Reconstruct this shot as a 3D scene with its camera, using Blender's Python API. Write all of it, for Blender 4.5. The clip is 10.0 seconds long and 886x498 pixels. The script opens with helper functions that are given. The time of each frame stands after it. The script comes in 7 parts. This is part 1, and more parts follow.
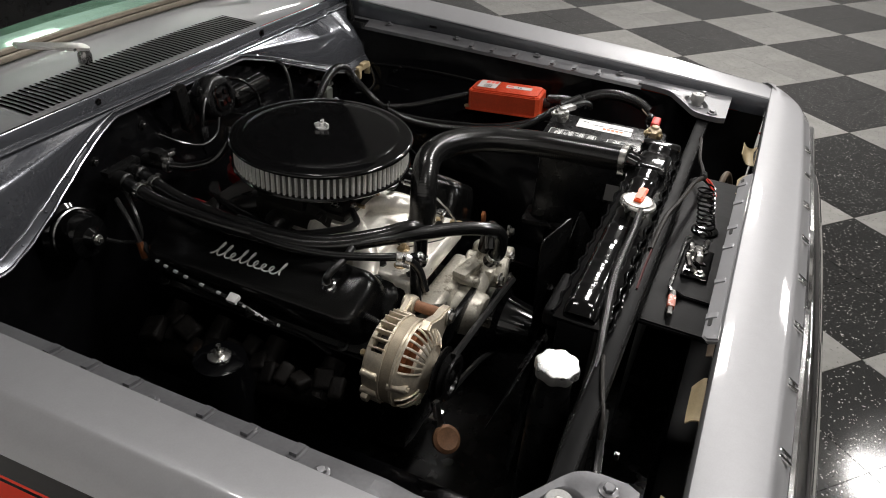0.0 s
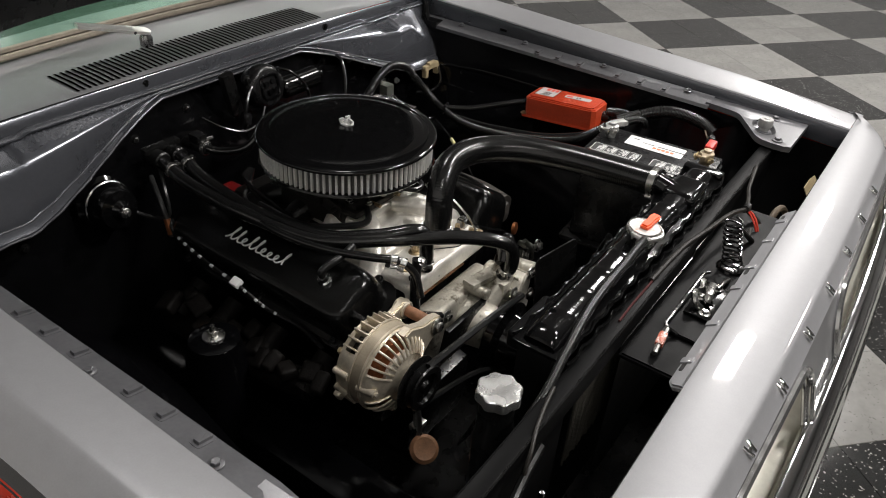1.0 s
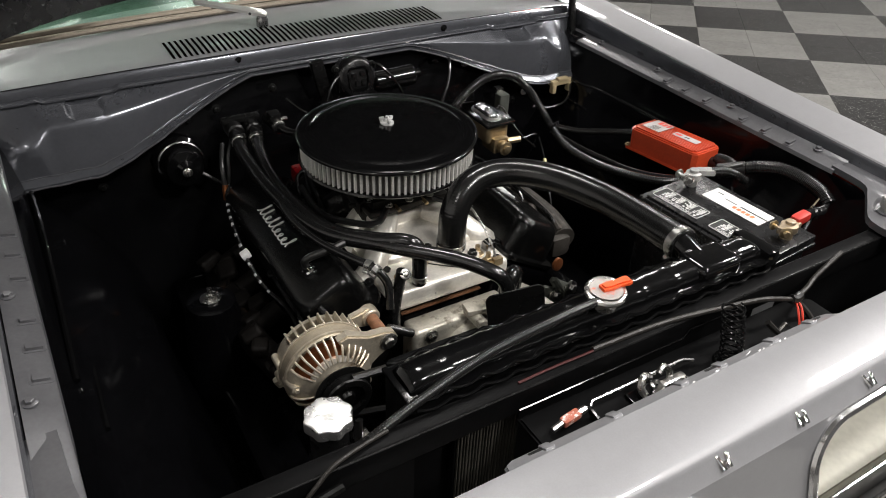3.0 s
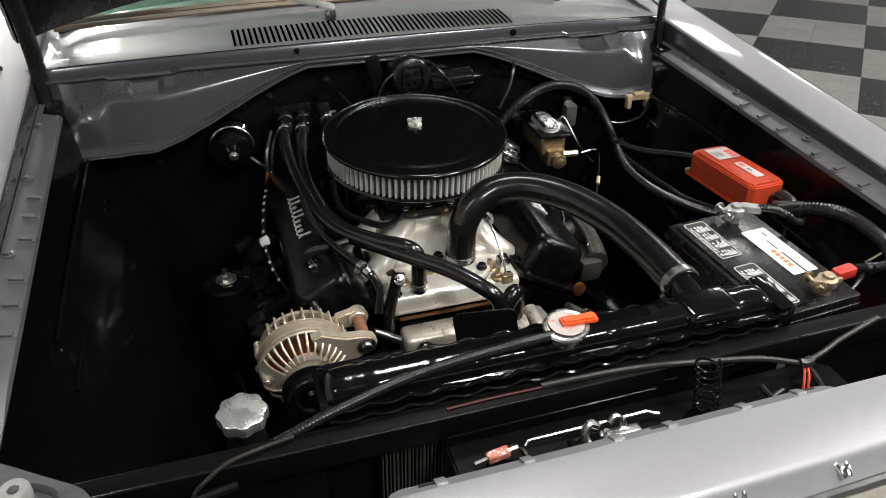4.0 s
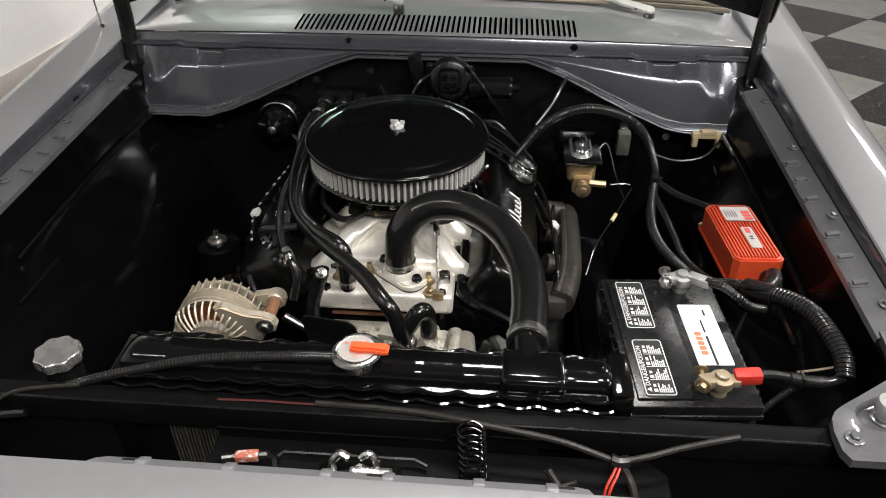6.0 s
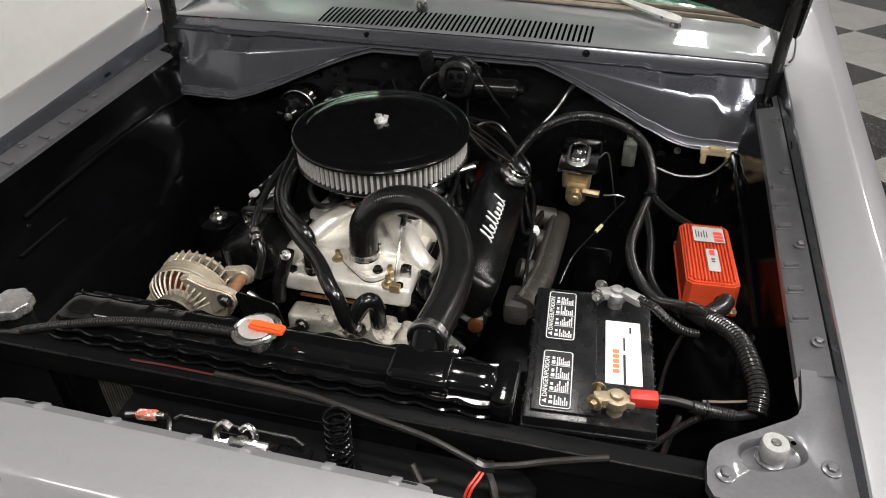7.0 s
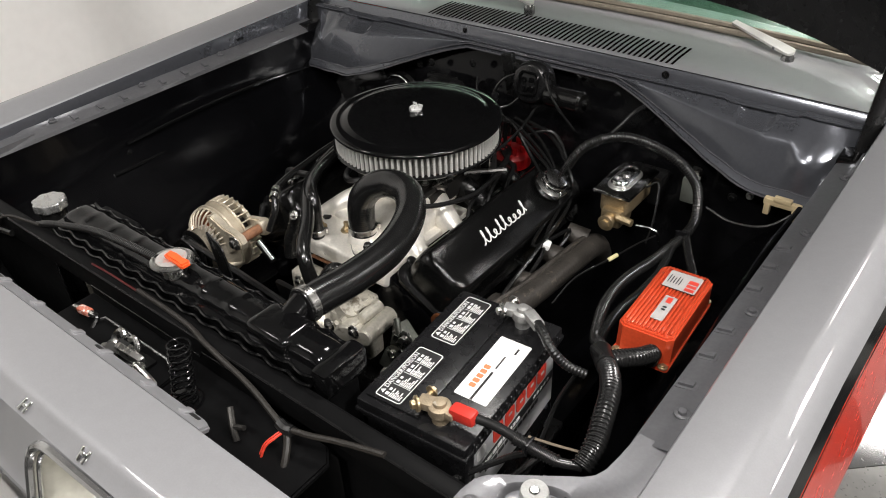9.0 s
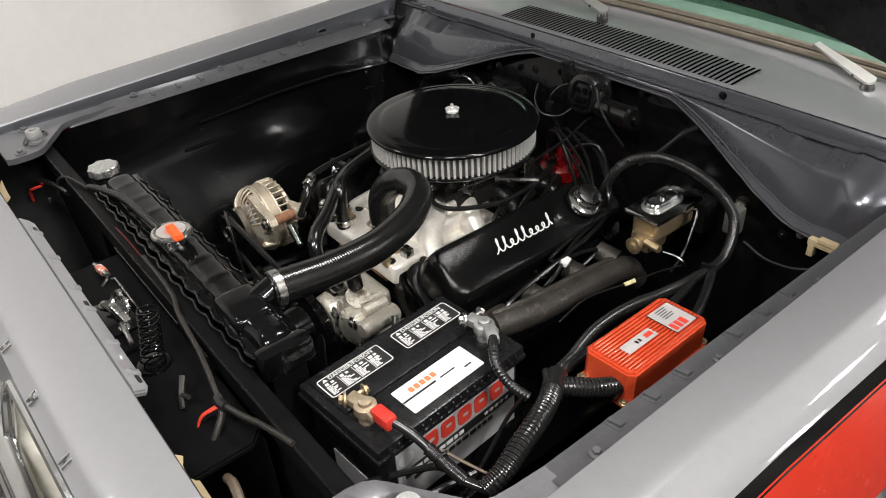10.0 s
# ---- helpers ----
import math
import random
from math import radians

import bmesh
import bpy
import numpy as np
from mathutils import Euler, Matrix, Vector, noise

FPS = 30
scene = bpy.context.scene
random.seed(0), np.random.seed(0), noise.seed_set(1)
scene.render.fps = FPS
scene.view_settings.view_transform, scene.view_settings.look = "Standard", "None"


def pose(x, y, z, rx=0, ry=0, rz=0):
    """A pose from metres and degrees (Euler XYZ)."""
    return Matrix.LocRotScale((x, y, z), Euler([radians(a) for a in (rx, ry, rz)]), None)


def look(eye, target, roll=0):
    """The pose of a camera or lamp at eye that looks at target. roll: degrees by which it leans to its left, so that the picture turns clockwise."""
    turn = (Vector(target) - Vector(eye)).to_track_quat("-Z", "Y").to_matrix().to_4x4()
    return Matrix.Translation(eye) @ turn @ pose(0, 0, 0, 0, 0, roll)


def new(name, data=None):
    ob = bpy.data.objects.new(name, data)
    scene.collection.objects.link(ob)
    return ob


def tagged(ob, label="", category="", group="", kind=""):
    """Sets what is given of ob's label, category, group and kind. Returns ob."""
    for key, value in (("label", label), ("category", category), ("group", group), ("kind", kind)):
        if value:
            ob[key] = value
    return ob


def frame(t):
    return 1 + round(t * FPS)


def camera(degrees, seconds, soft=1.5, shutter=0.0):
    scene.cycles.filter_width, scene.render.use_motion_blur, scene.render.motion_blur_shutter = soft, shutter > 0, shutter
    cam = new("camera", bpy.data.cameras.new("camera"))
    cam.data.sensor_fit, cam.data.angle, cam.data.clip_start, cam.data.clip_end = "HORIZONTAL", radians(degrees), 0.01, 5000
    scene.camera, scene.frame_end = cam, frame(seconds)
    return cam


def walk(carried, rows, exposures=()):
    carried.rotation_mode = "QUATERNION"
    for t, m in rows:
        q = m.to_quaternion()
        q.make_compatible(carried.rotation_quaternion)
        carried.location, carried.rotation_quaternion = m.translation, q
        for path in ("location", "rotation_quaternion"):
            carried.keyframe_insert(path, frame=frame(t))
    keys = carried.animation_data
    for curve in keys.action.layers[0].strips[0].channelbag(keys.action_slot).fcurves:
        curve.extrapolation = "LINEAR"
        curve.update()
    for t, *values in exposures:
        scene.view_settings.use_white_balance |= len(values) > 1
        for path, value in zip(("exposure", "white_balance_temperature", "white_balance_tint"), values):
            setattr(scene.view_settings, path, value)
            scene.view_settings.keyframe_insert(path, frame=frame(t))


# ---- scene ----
# Everything on the car is drawn in the car's own frame: x to the driver's side, y to the windscreen, z up.
# The car stands nose down on the level floor: CAR lays its frame into the world.
CAR = pose(0, 0, -0.01, 4.4, 0, 0)
cam = camera(61.6, 10.0, soft=1.0)
PATH = [
    (0, (-1.136, -0.72, 1.61), (0.417, -0.108, 0.508), 4.8),
    (0.5, (-1.077, -0.809, 1.614), (0.401, -0.045, 0.504), 4.8),
    (1, (-0.998, -0.903, 1.623), (0.383, 0.006, 0.497), 4.3),
    (1.5, (-0.907, -0.983, 1.628), (0.368, 0.055, 0.49), 4.2),
    (2, (-0.819, -1.051, 1.634), (0.345, 0.1, 0.485), 3.9),
    (2.5, (-0.713, -1.126, 1.632), (0.317, 0.146, 0.483), 3.3),
    (4, (-0.353, -1.249, 1.628), (0.162, 0.297, 0.47), 1.5),
    (4.5, (-0.225, -1.265, 1.643), (0.138, 0.312, 0.467), 1.3),
    (5, (-0.094, -1.28, 1.644), (0.111, 0.325, 0.469), 1.0),
    (5.5, (0.054, -1.28, 1.648), (0.081, 0.333, 0.467), 0.4),
    (7, (0.457, -1.253, 1.665), (0.043, 0.299, 0.474), -0.9),
    (7.5, (0.604, -1.223, 1.652), (0.031, 0.288, 0.474), -1.5),
    (8, (0.731, -1.183, 1.646), (0.015, 0.272, 0.475), -2.0),
    (8.5, (0.829, -1.128, 1.642), (-0.048, 0.242, 0.478), -2.2),
    (9, (0.925, -1.059, 1.642), (-0.11, 0.2, 0.484), -2.8),
    (9.5, (1.013, -0.976, 1.636), (-0.164, 0.161, 0.486), -3.2),
    (10, (1.099, -0.877, 1.629), (-0.214, 0.114, 0.491), -3.9),
]
walk(cam, [(t, CAR @ look(eye, target, roll)) for t, eye, target, roll in PATH],
     exposures=((0, 0.36), (2.5, 0.50), (5.5, 0.60), (10, 0.64)))
# ---- light ----
world = bpy.data.worlds.new("world")
scene.world = world
world.use_nodes = True
world.node_tree.nodes["Background"].inputs[0].default_value = (0.9, 0.95, 1.0, 1)
world.node_tree.nodes["Background"].inputs[1].default_value = 0.05

CX = 0.036          # the car's middle plane
HOOD_Y, HOOD_DY, HOOD_Z, HOOD_DZ, HOOD_A = 0.60, 0.16, 1.135, 0.06, 72
# ceiling lights: x, y, watts
# the three at negative x are added to brighten the white wall and cowl
LAMPS = ((0.3, 0.3, 20), (1.2, -1.5, 28), (2.9, -0.6, 52), (5.0, -0.7, 66), (4.1, -2.4, 28), (2.1, 2.6, 14), (-1.5, 5.4, 70), (3.7, 2.8, 26), (1.0, 5.0, 34), (-2.2, 7.3, 130), (-1.7, -1.9, 5), (0.6, -2.7, 46), (6.0, 3.8, 20))


# ---- materials ----
def mat(name, color, rough=0.5, metal=0.0, coat=0.0, var=0.12, scale=30.0, bump=0.0, bscale=200.0,
        rvar=0.1, emit=None, wear=None, spec=0.5, island=False):
    """A surface with two scales of variation in colour and gloss, and a fine relief."""
    m = bpy.data.materials.new(name)
    m.use_nodes = True
    nt = m.node_tree
    b = nt.nodes["Principled BSDF"]
    b.inputs["Metallic"].default_value = metal
    b.inputs["Coat Weight"].default_value = coat
    b.inputs["Coat Roughness"].default_value = 0.04
    b.inputs["Specular IOR Level"].default_value = spec
    tc = nt.nodes.new("ShaderNodeTexCoord")
    n1 = nt.nodes.new("ShaderNodeTexNoise")
    n1.inputs["Scale"].default_value = scale
    n1.inputs["Detail"].default_value = 6
    n2 = nt.nodes.new("ShaderNodeTexNoise")
    n2.inputs["Scale"].default_value = scale * 7.3
    n2.inputs["Detail"].default_value = 3
    for n in (n1, n2):
        nt.links.new(tc.outputs["Object"], n.inputs["Vector"])
    mix = nt.nodes.new("ShaderNodeMath")
    mix.operation = "ADD"
    nt.links.new(n1.outputs["Fac"], mix.inputs[0])
    nt.links.new(n2.outputs["Fac"], mix.inputs[1])
    ramp = nt.nodes.new("ShaderNodeMapRange")
    ramp.inputs["From Min"].default_value = 0.6
    ramp.inputs["From Max"].default_value = 1.4
    nt.links.new(mix.outputs[0], ramp.inputs["Value"])
    col = nt.nodes.new("ShaderNodeMix")
    col.data_type = "RGBA"
    lo = [max(0.0, c * (1 - var)) for c in color]
    hi = [min(1.0, c * (1 + var)) for c in color]
    col.inputs["A"].default_value = (*lo, 1)
    col.inputs["B"].default_value = (*hi, 1)
    nt.links.new(ramp.outputs[0], col.inputs["Factor"])
    out = col.outputs["Result"]
    if wear:
        wcol, amount, wscale = wear
        n3 = nt.nodes.new("ShaderNodeTexNoise")
        n3.inputs["Scale"].default_value = wscale
        n3.inputs["Detail"].default_value = 8
        n3.inputs["Roughness"].default_value = 0.7
        nt.links.new(tc.outputs["Object"], n3.inputs["Vector"])
        r3 = nt.nodes.new("ShaderNodeMapRange")
        r3.inputs["From Min"].default_value = 0.68 - amount * 0.3
        r3.inputs["From Max"].default_value = 0.78 - amount * 0.3
        nt.links.new(n3.outputs["Fac"], r3.inputs["Value"])
        c3 = nt.nodes.new("ShaderNodeMix")
        c3.data_type = "RGBA"
        c3.inputs["B"].default_value = (*wcol, 1)
        nt.links.new(out, c3.inputs["A"])
        nt.links.new(r3.outputs[0], c3.inputs["Factor"])
        out = c3.outputs["Result"]
    nt.links.new(out, b.inputs["Base Color"])
    rr = nt.nodes.new("ShaderNodeMapRange")
    rr.inputs["To Min"].default_value = max(0.02, rough - rvar)
    rr.inputs["To Max"].default_value = min(1.0, rough + rvar)
    nt.links.new(n1.outputs["Fac"], rr.inputs["Value"])
    nt.links.new(rr.outputs[0], b.inputs["Roughness"])
    if bump:
        n4 = nt.nodes.new("ShaderNodeTexNoise")
        n4.inputs["Scale"].default_value = bscale
        n4.inputs["Detail"].default_value = 4
        nt.links.new(tc.outputs["Object"], n4.inputs["Vector"])
        bp = nt.nodes.new("ShaderNodeBump")
        bp.inputs["Strength"].default_value = bump
        bp.inputs["Distance"].default_value = 0.002
        nt.links.new(n4.outputs["Fac"], bp.inputs["Height"])
        nt.links.new(bp.outputs[0], b.inputs["Normal"])
    if emit:
        b.inputs["Emission Color"].default_value = (*emit[0], 1)
        b.inputs["Emission Strength"].default_value = emit[1]
    return m


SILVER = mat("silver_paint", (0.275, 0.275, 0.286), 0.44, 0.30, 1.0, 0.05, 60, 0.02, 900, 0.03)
# darker copy of SILVER: upright faces carry the dark bay's reflection as colour
SHIELD = mat("shaded_silver_paint", (0.108, 0.113, 0.128), 0.22, 0.62, 0.8, 0.10, 20, 0.08, 14, 0.04, spec=0.5)
BLACK = mat("black_paint", (0.0022, 0.0022, 0.0026), 0.13, 0.0, 0.0, 0.3, 12, 0.14, 30, 0.04, spec=0.16)
GLOSSW = mat("firewall_enamel", (0.0034, 0.0034, 0.0038), 0.12, 0.0, 0.0, 0.3, 14, 0.30, 26, 0.04, spec=0.22)
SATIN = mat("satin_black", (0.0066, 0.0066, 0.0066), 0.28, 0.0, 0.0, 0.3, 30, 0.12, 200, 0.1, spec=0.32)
GLOSSK = mat("gloss_black_enamel", (0.003, 0.003, 0.0032), 0.10, 0.0, 0.0, 0.2, 20, 0.0, 100, 0.03)
WRINKLE = mat("black_crinkle_paint", (0.0042, 0.0042, 0.0042), 0.17, 0.0, 0.0, 0.2, 80, 0.12, 700, 0.04, spec=0.36)
RUBBER = mat("black_rubber", (0.010, 0.010, 0.010), 0.32, 0.0, 0.0, 0.3, 40, 0.06, 400, 0.1)
PLASTIC = mat("black_plastic", (0.008, 0.008, 0.0086), 0.27, 0.0, 0.0, 0.25, 40, 0.06, 700, 0.08, spec=0.4)
POLISHED = mat("worn_chrome", (0.72, 0.72, 0.71), 0.14, 1.0, 0.0, 0.1, 40, 0.12, 45, 0.08)
CHROME = mat("chrome", (0.72, 0.72, 0.72), 0.08, 1.0, 0.0, 0.06, 40, 0.0, 100, 0.04)
ALU = mat("cast_aluminium", (0.86, 0.825, 0.755), 0.32, 0.42, 0.0, 0.12, 25, 0.3, 350, 0.1, wear=((0.42, 0.35, 0.26), 0.10, 17))
ALT = mat("aged_cast_aluminium", (0.66, 0.59, 0.475), 0.38, 0.7, 0.0, 0.2, 25, 0.3, 300, 0.1, wear=((0.28, 0.2, 0.12), 0.25, 22))
STEEL = mat("bright_steel", (0.55, 0.54, 0.52), 0.28, 1.0, 0.0, 0.15, 60, 0.05, 300, 0.1)
BRASS = mat("brass", (0.46, 0.36, 0.22), 0.36, 0.85, 0.0, 0.2, 60, 0.1, 300, 0.1)
COPPER = mat("copper_winding", (0.28, 0.10, 0.04), 0.4, 0.8, 0.0, 0.3, 60)
RED = mat("red_anodised", (0.60, 0.070, 0.024), 0.32, 0.15, 0.25, 0.14, 30, 0.05, 400, 0.08, wear=((0.60, 0.32, 0.18), 0.06, 40))
ORANGE = mat("orange_plastic", (0.85, 0.10, 0.02), 0.4, 0.0, 0.0, 0.1, 40)
REDP = mat("red_plastic", (0.50, 0.03, 0.02), 0.45, 0.0, 0.0, 0.2, 60)
STRIPE = mat("red_stripe_paint", (0.74, 0.036, 0.012), 0.25, 0.0, 0.35, 0.05, 30)
WHITE = mat("white_label", (0.75, 0.75, 0.74), 0.5, 0.0, 0.0, 0.04, 50)
INK = mat("black_ink", (0.012, 0.012, 0.012), 0.5)
INKRED = mat("red_ink", (0.62, 0.05, 0.03), 0.5)
PRIMERD = mat("brown_primer", (0.16, 0.12, 0.085), 0.6, 0.0, 0.0, 0.25, 60)
TAN = mat("tan_plastic", (0.50, 0.40, 0.24), 0.5, 0.0, 0.0, 0.15, 80)
YELLOW = mat("pale_yellow_plastic", (0.70, 0.62, 0.34), 0.45)
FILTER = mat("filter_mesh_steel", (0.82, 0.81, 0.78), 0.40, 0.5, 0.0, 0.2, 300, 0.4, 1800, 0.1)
GASKET = mat("rusty_gasket", (0.22, 0.10, 0.05), 0.7, 0.0, 0.0, 0.4, 120)
TRIM = mat("windscreen_trim", (0.22, 0.19, 0.15), 0.4, 0.6, 0.0, 0.2, 50)
WALLM = mat("white_wall_paint", (0.90, 0.89, 0.865), 0.6, 0.0, 0.0, 0.03, 3, 0.05, 80)
CEILM = mat("ceiling_paint", (0.40, 0.40, 0.395), 0.8, 0.0, 0.0, 0.04, 3)
DARKWALL = mat("grey_wall_paint", (0.30, 0.30, 0.30), 0.7, 0.0, 0.0, 0.06, 3)
BASE = mat("baseboard_vinyl", (0.50, 0.46, 0.42), 0.5, 0.0, 0.0, 0.1, 6)


def tile_mat(name, color, fleck, share, rough):
    """Vinyl floor tile: a mottled ground with small sharp flecks, a little different from tile to tile."""
    m = mat(name, color, rough, 0.0, 0.0, 0.14, 5, 0.02, 40, 0.05)
    nt = m.node_tree
    b = nt.nodes["Principled BSDF"]
    base = b.inputs["Base Color"].links[0].from_socket
    tc = nt.nodes.new("ShaderNodeTexCoord")
    info = nt.nodes.new("ShaderNodeObjectInfo")
    shift = nt.nodes.new("ShaderNodeVectorMath")
    shift.operation = "MULTIPLY_ADD"
    shift.inputs[1].default_value = (1, 1, 0)
    comb = nt.nodes.new("ShaderNodeMath")
    comb.operation = "MULTIPLY"
    comb.inputs[1].default_value = 37.0
    nt.links.new(info.outputs["Random"], comb.inputs[0])
    nt.links.new(tc.outputs["Object"], shift.inputs[0])
    nt.links.new(comb.outputs[0], shift.inputs[2])
    warp = nt.nodes.new("ShaderNodeTexNoise")
    warp.inputs["Scale"].default_value = 60
    nt.links.new(shift.outputs[0], warp.inputs["Vector"])
    add = nt.nodes.new("ShaderNodeVectorMath")
    add.operation = "MULTIPLY_ADD"
    add.inputs[1].default_value = (0.022, 0.022, 0)
    nt.links.new(warp.outputs["Color"], add.inputs[0])
    nt.links.new(shift.outputs[0], add.inputs[2])
    vo = nt.nodes.new("ShaderNodeTexVoronoi")
    vo.inputs["Scale"].default_value = 110
    nt.links.new(add.outputs[0], vo.inputs["Vector"])
    less = nt.nodes.new("ShaderNodeMath")
    less.operation = "LESS_THAN"
    less.inputs[1].default_value = 0.27
    nt.links.new(vo.outputs["Distance"], less.inputs[0])
    sep = nt.nodes.new("ShaderNodeSeparateColor")
    nt.links.new(vo.outputs["Color"], sep.inputs[0])
    pick = nt.nodes.new("ShaderNodeMath")
    pick.operation = "LESS_THAN"
    pick.inputs[1].default_value = share
    nt.links.new(sep.outputs[0], pick.inputs[0])
    both = nt.nodes.new("ShaderNodeMath")
    both.operation = "MULTIPLY"
    nt.links.new(less.outputs[0], both.inputs[0])
    nt.links.new(pick.outputs[0], both.inputs[1])
    col = nt.nodes.new("ShaderNodeMix")
    col.data_type = "RGBA"
    col.inputs["B"].default_value = (*fleck, 1)
    nt.links.new(base, col.inputs["A"])
    nt.links.new(both.outputs[0], col.inputs["Factor"])
    tone = nt.nodes.new("ShaderNodeMapRange")
    tone.inputs["To Min"].default_value = 0.88
    tone.inputs["To Max"].default_value = 1.08
    nt.links.new(info.outputs["Random"], tone.inputs["Value"])
    mul = nt.nodes.new("ShaderNodeVectorMath")
    mul.operation = "SCALE"
    nt.links.new(col.outputs["Result"], mul.inputs[0])
    nt.links.new(tone.outputs[0], mul.inputs["Scale"])
    nt.links.new(mul.outputs[0], b.inputs["Base Color"])
    return m


TILE_D = tile_mat("dark_floor_tile", (0.018, 0.018, 0.0175), (0.25, 0.246, 0.235), 0.42, 0.11)
TILE_L = tile_mat("light_floor_tile", (0.20, 0.197, 0.187), (0.13, 0.128, 0.12), 0.32, 0.11)
RIMPAINT = mat("rim_paint", (0.10, 0.10, 0.11), 0.18, 0.4, 0.5)
CAPALU = mat("machined_cap_aluminium", (0.66, 0.66, 0.65), 0.28, 0.9, 0.0, 0.12, 50, 0.08, 300, 0.1)
VOID = mat("vent_black", (0.001, 0.001, 0.001), 1.0, spec=0.0)
REDD = mat("dull_red_wire", (0.055, 0.006, 0.006), 0.5)
REDW = mat("red_wire_insulation", (0.55, 0.045, 0.025), 0.4)
FLANGE = mat("flange_paint", (0.122, 0.122, 0.129), 0.34, 0.35, 0.5, 0.14, 25, 0.06, 250, 0.08, wear=((0.10, 0.10, 0.105), 0.05, 18))
STOP = mat("grey_rubber_stop", (0.30, 0.30, 0.29), 0.5, 0.1, 0.0, 0.2, 60, 0.1, 300)
RECESS = mat("pale_recess_paint", (0.60, 0.585, 0.515), 0.45, 0.2, 0.0, 0.12, 12, 0.05, 100)
DASH = mat("dark_green_vinyl", (0.03, 0.05, 0.04), 0.6)
WIPER = mat("silver_wiper_paint", (0.70, 0.69, 0.66), 0.35, 0.6, 0.0, 0.08, 40)
RADFIN = mat("radiator_fins", (0.075, 0.07, 0.058), 0.6, 0.4, 0.0, 0.4, 60, 0.4, 800)
CAPLABEL = mat("cap_label", (0.50, 0.48, 0.46), 0.4, 0.5, 0.0, 0.1, 40, wear=((0.70, 0.16, 0.08), 0.5, 60))
LOOM = mat("loom_plastic", (0.011, 0.011, 0.011), 0.22, 0.0, 0.0, 0.25, 40, 0.0, 100, 0.06)
HOSE = mat("hose_rubber", (0.008, 0.008, 0.008), 0.20, 0.0, 0.0, 0.25, 30, 0.06, 300, 0.09, spec=0.55)
LEAD = mat("lead_insulation", (0.007, 0.007, 0.007), 0.22, 0.0, 0.0, 0.2, 40, 0.06, 300, 0.07, spec=0.7)
BRUSHED = mat("brushed_aluminium", (0.62, 0.62, 0.61), 0.3, 0.9, 0.0, 0.08, 60, 0.05, 500, 0.08)
FILTERD = mat("filter_dark", (0.16, 0.155, 0.145), 0.6, 0.5, 0.0, 0.3, 300)
CARB = mat("carburettor_alloy", (0.045, 0.043, 0.04), 0.4, 0.7, 0.0, 0.3, 50, 0.1, 300)
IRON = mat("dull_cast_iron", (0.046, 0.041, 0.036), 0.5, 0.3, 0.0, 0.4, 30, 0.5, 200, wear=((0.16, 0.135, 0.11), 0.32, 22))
RUSTD = mat("dark_iron", (0.0055, 0.0046, 0.0040), 0.6, 0.1, 0.0, 0.5, 30, 0.5, 150, wear=((0.060, 0.030, 0.014), 0.26, 13), spec=0.14)
REDGLOSS = mat("red_cap_plastic", (0.22, 0.005, 0.006), 0.3, 0.0, 0.3, 0.1, 40)
STATOR = mat("stator_laminations", (0.42, 0.36, 0.27), 0.5, 0.6, 0.0, 0.2, 60, 0.2, 400)
INKORANGE = mat("orange_ink", (0.75, 0.18, 0.07), 0.5)
GREYLABEL = mat("silver_label", (0.48, 0.48, 0.49), 0.4, 0.2, 0.0, 0.06, 20)
LEADM = mat("grey_lead", (0.36, 0.36, 0.35), 0.45, 0.7, 0.0, 0.3, 80, 0.4, 300)
LEADB = mat("corroded_lead", (0.36, 0.29, 0.20), 0.5, 0.6, 0.0, 0.3, 80, 0.4, 300, wear=((0.6, 0.58, 0.52), 0.2, 60))
TANWIRE = mat("tan_wire", (0.13, 0.10, 0.07), 0.5)
TAPE = mat("loom_tape", (0.020, 0.018, 0.016), 0.42, 0.0, 0.0, 0.35, 90, 0.25, 250, 0.1, spec=0.35)
GREYWIRE = mat("grey_wire", (0.02, 0.02, 0.02), 0.3)
NUTM = mat("plated_nut", (0.80, 0.80, 0.79), 0.22, 0.5)
TANKK = mat("tank_enamel", (0.003, 0.003, 0.0032), 0.10, 0.0, 0.0, 0.2, 20, 0.28, 45, 0.03, spec=0.4)
CASTG = mat("stained_cast", (0.50, 0.475, 0.41), 0.34, 0.45, 0.0, 0.22, 25, 0.45, 220, 0.1, wear=((0.13, 0.11, 0.08), 0.45, 26))
FRAMEM = mat("bright_frame", (0.56, 0.56, 0.56), 0.14, 0.95, 0.0, 0.06, 40)
HEATH = mat("heater_hose_rubber", (0.007, 0.007, 0.007), 0.20, 0.0, 0.0, 0.3, 30, 0.10, 220, 0.09, spec=0.65)
DULLK = mat("dull_black_paint", (0.0042, 0.0042, 0.0044), 0.42, 0.0, 0.0, 0.3, 25, 0.15, 60, 0.12, spec=0.05)
PRIMER = mat("tan_primer", (0.72, 0.42, 0.20), 0.6)
BRASSD = mat("tarnished_brass", (0.40, 0.31, 0.19), 0.42, 0.75, 0.0, 0.25, 60, 0.2, 300)
RELAY = mat("relay_can", (0.16, 0.17, 0.15), 0.4, 0.4, 0.0, 0.2, 60)
BRACKG = mat("dull_plated_bracket", (0.11, 0.115, 0.10), 0.4, 0.6, 0.0, 0.35, 30, 0.3, 200)
HORNB = mat("brown_rusty_cap", (0.20, 0.10, 0.05), 0.55, 0.3, 0.0, 0.4, 60, 0.3, 200)
MOTORK = mat("motor_black", (0.005, 0.005, 0.005), 0.13, 0.0, 0.0, 0.2, 30, 0.05, 200, 0.06)
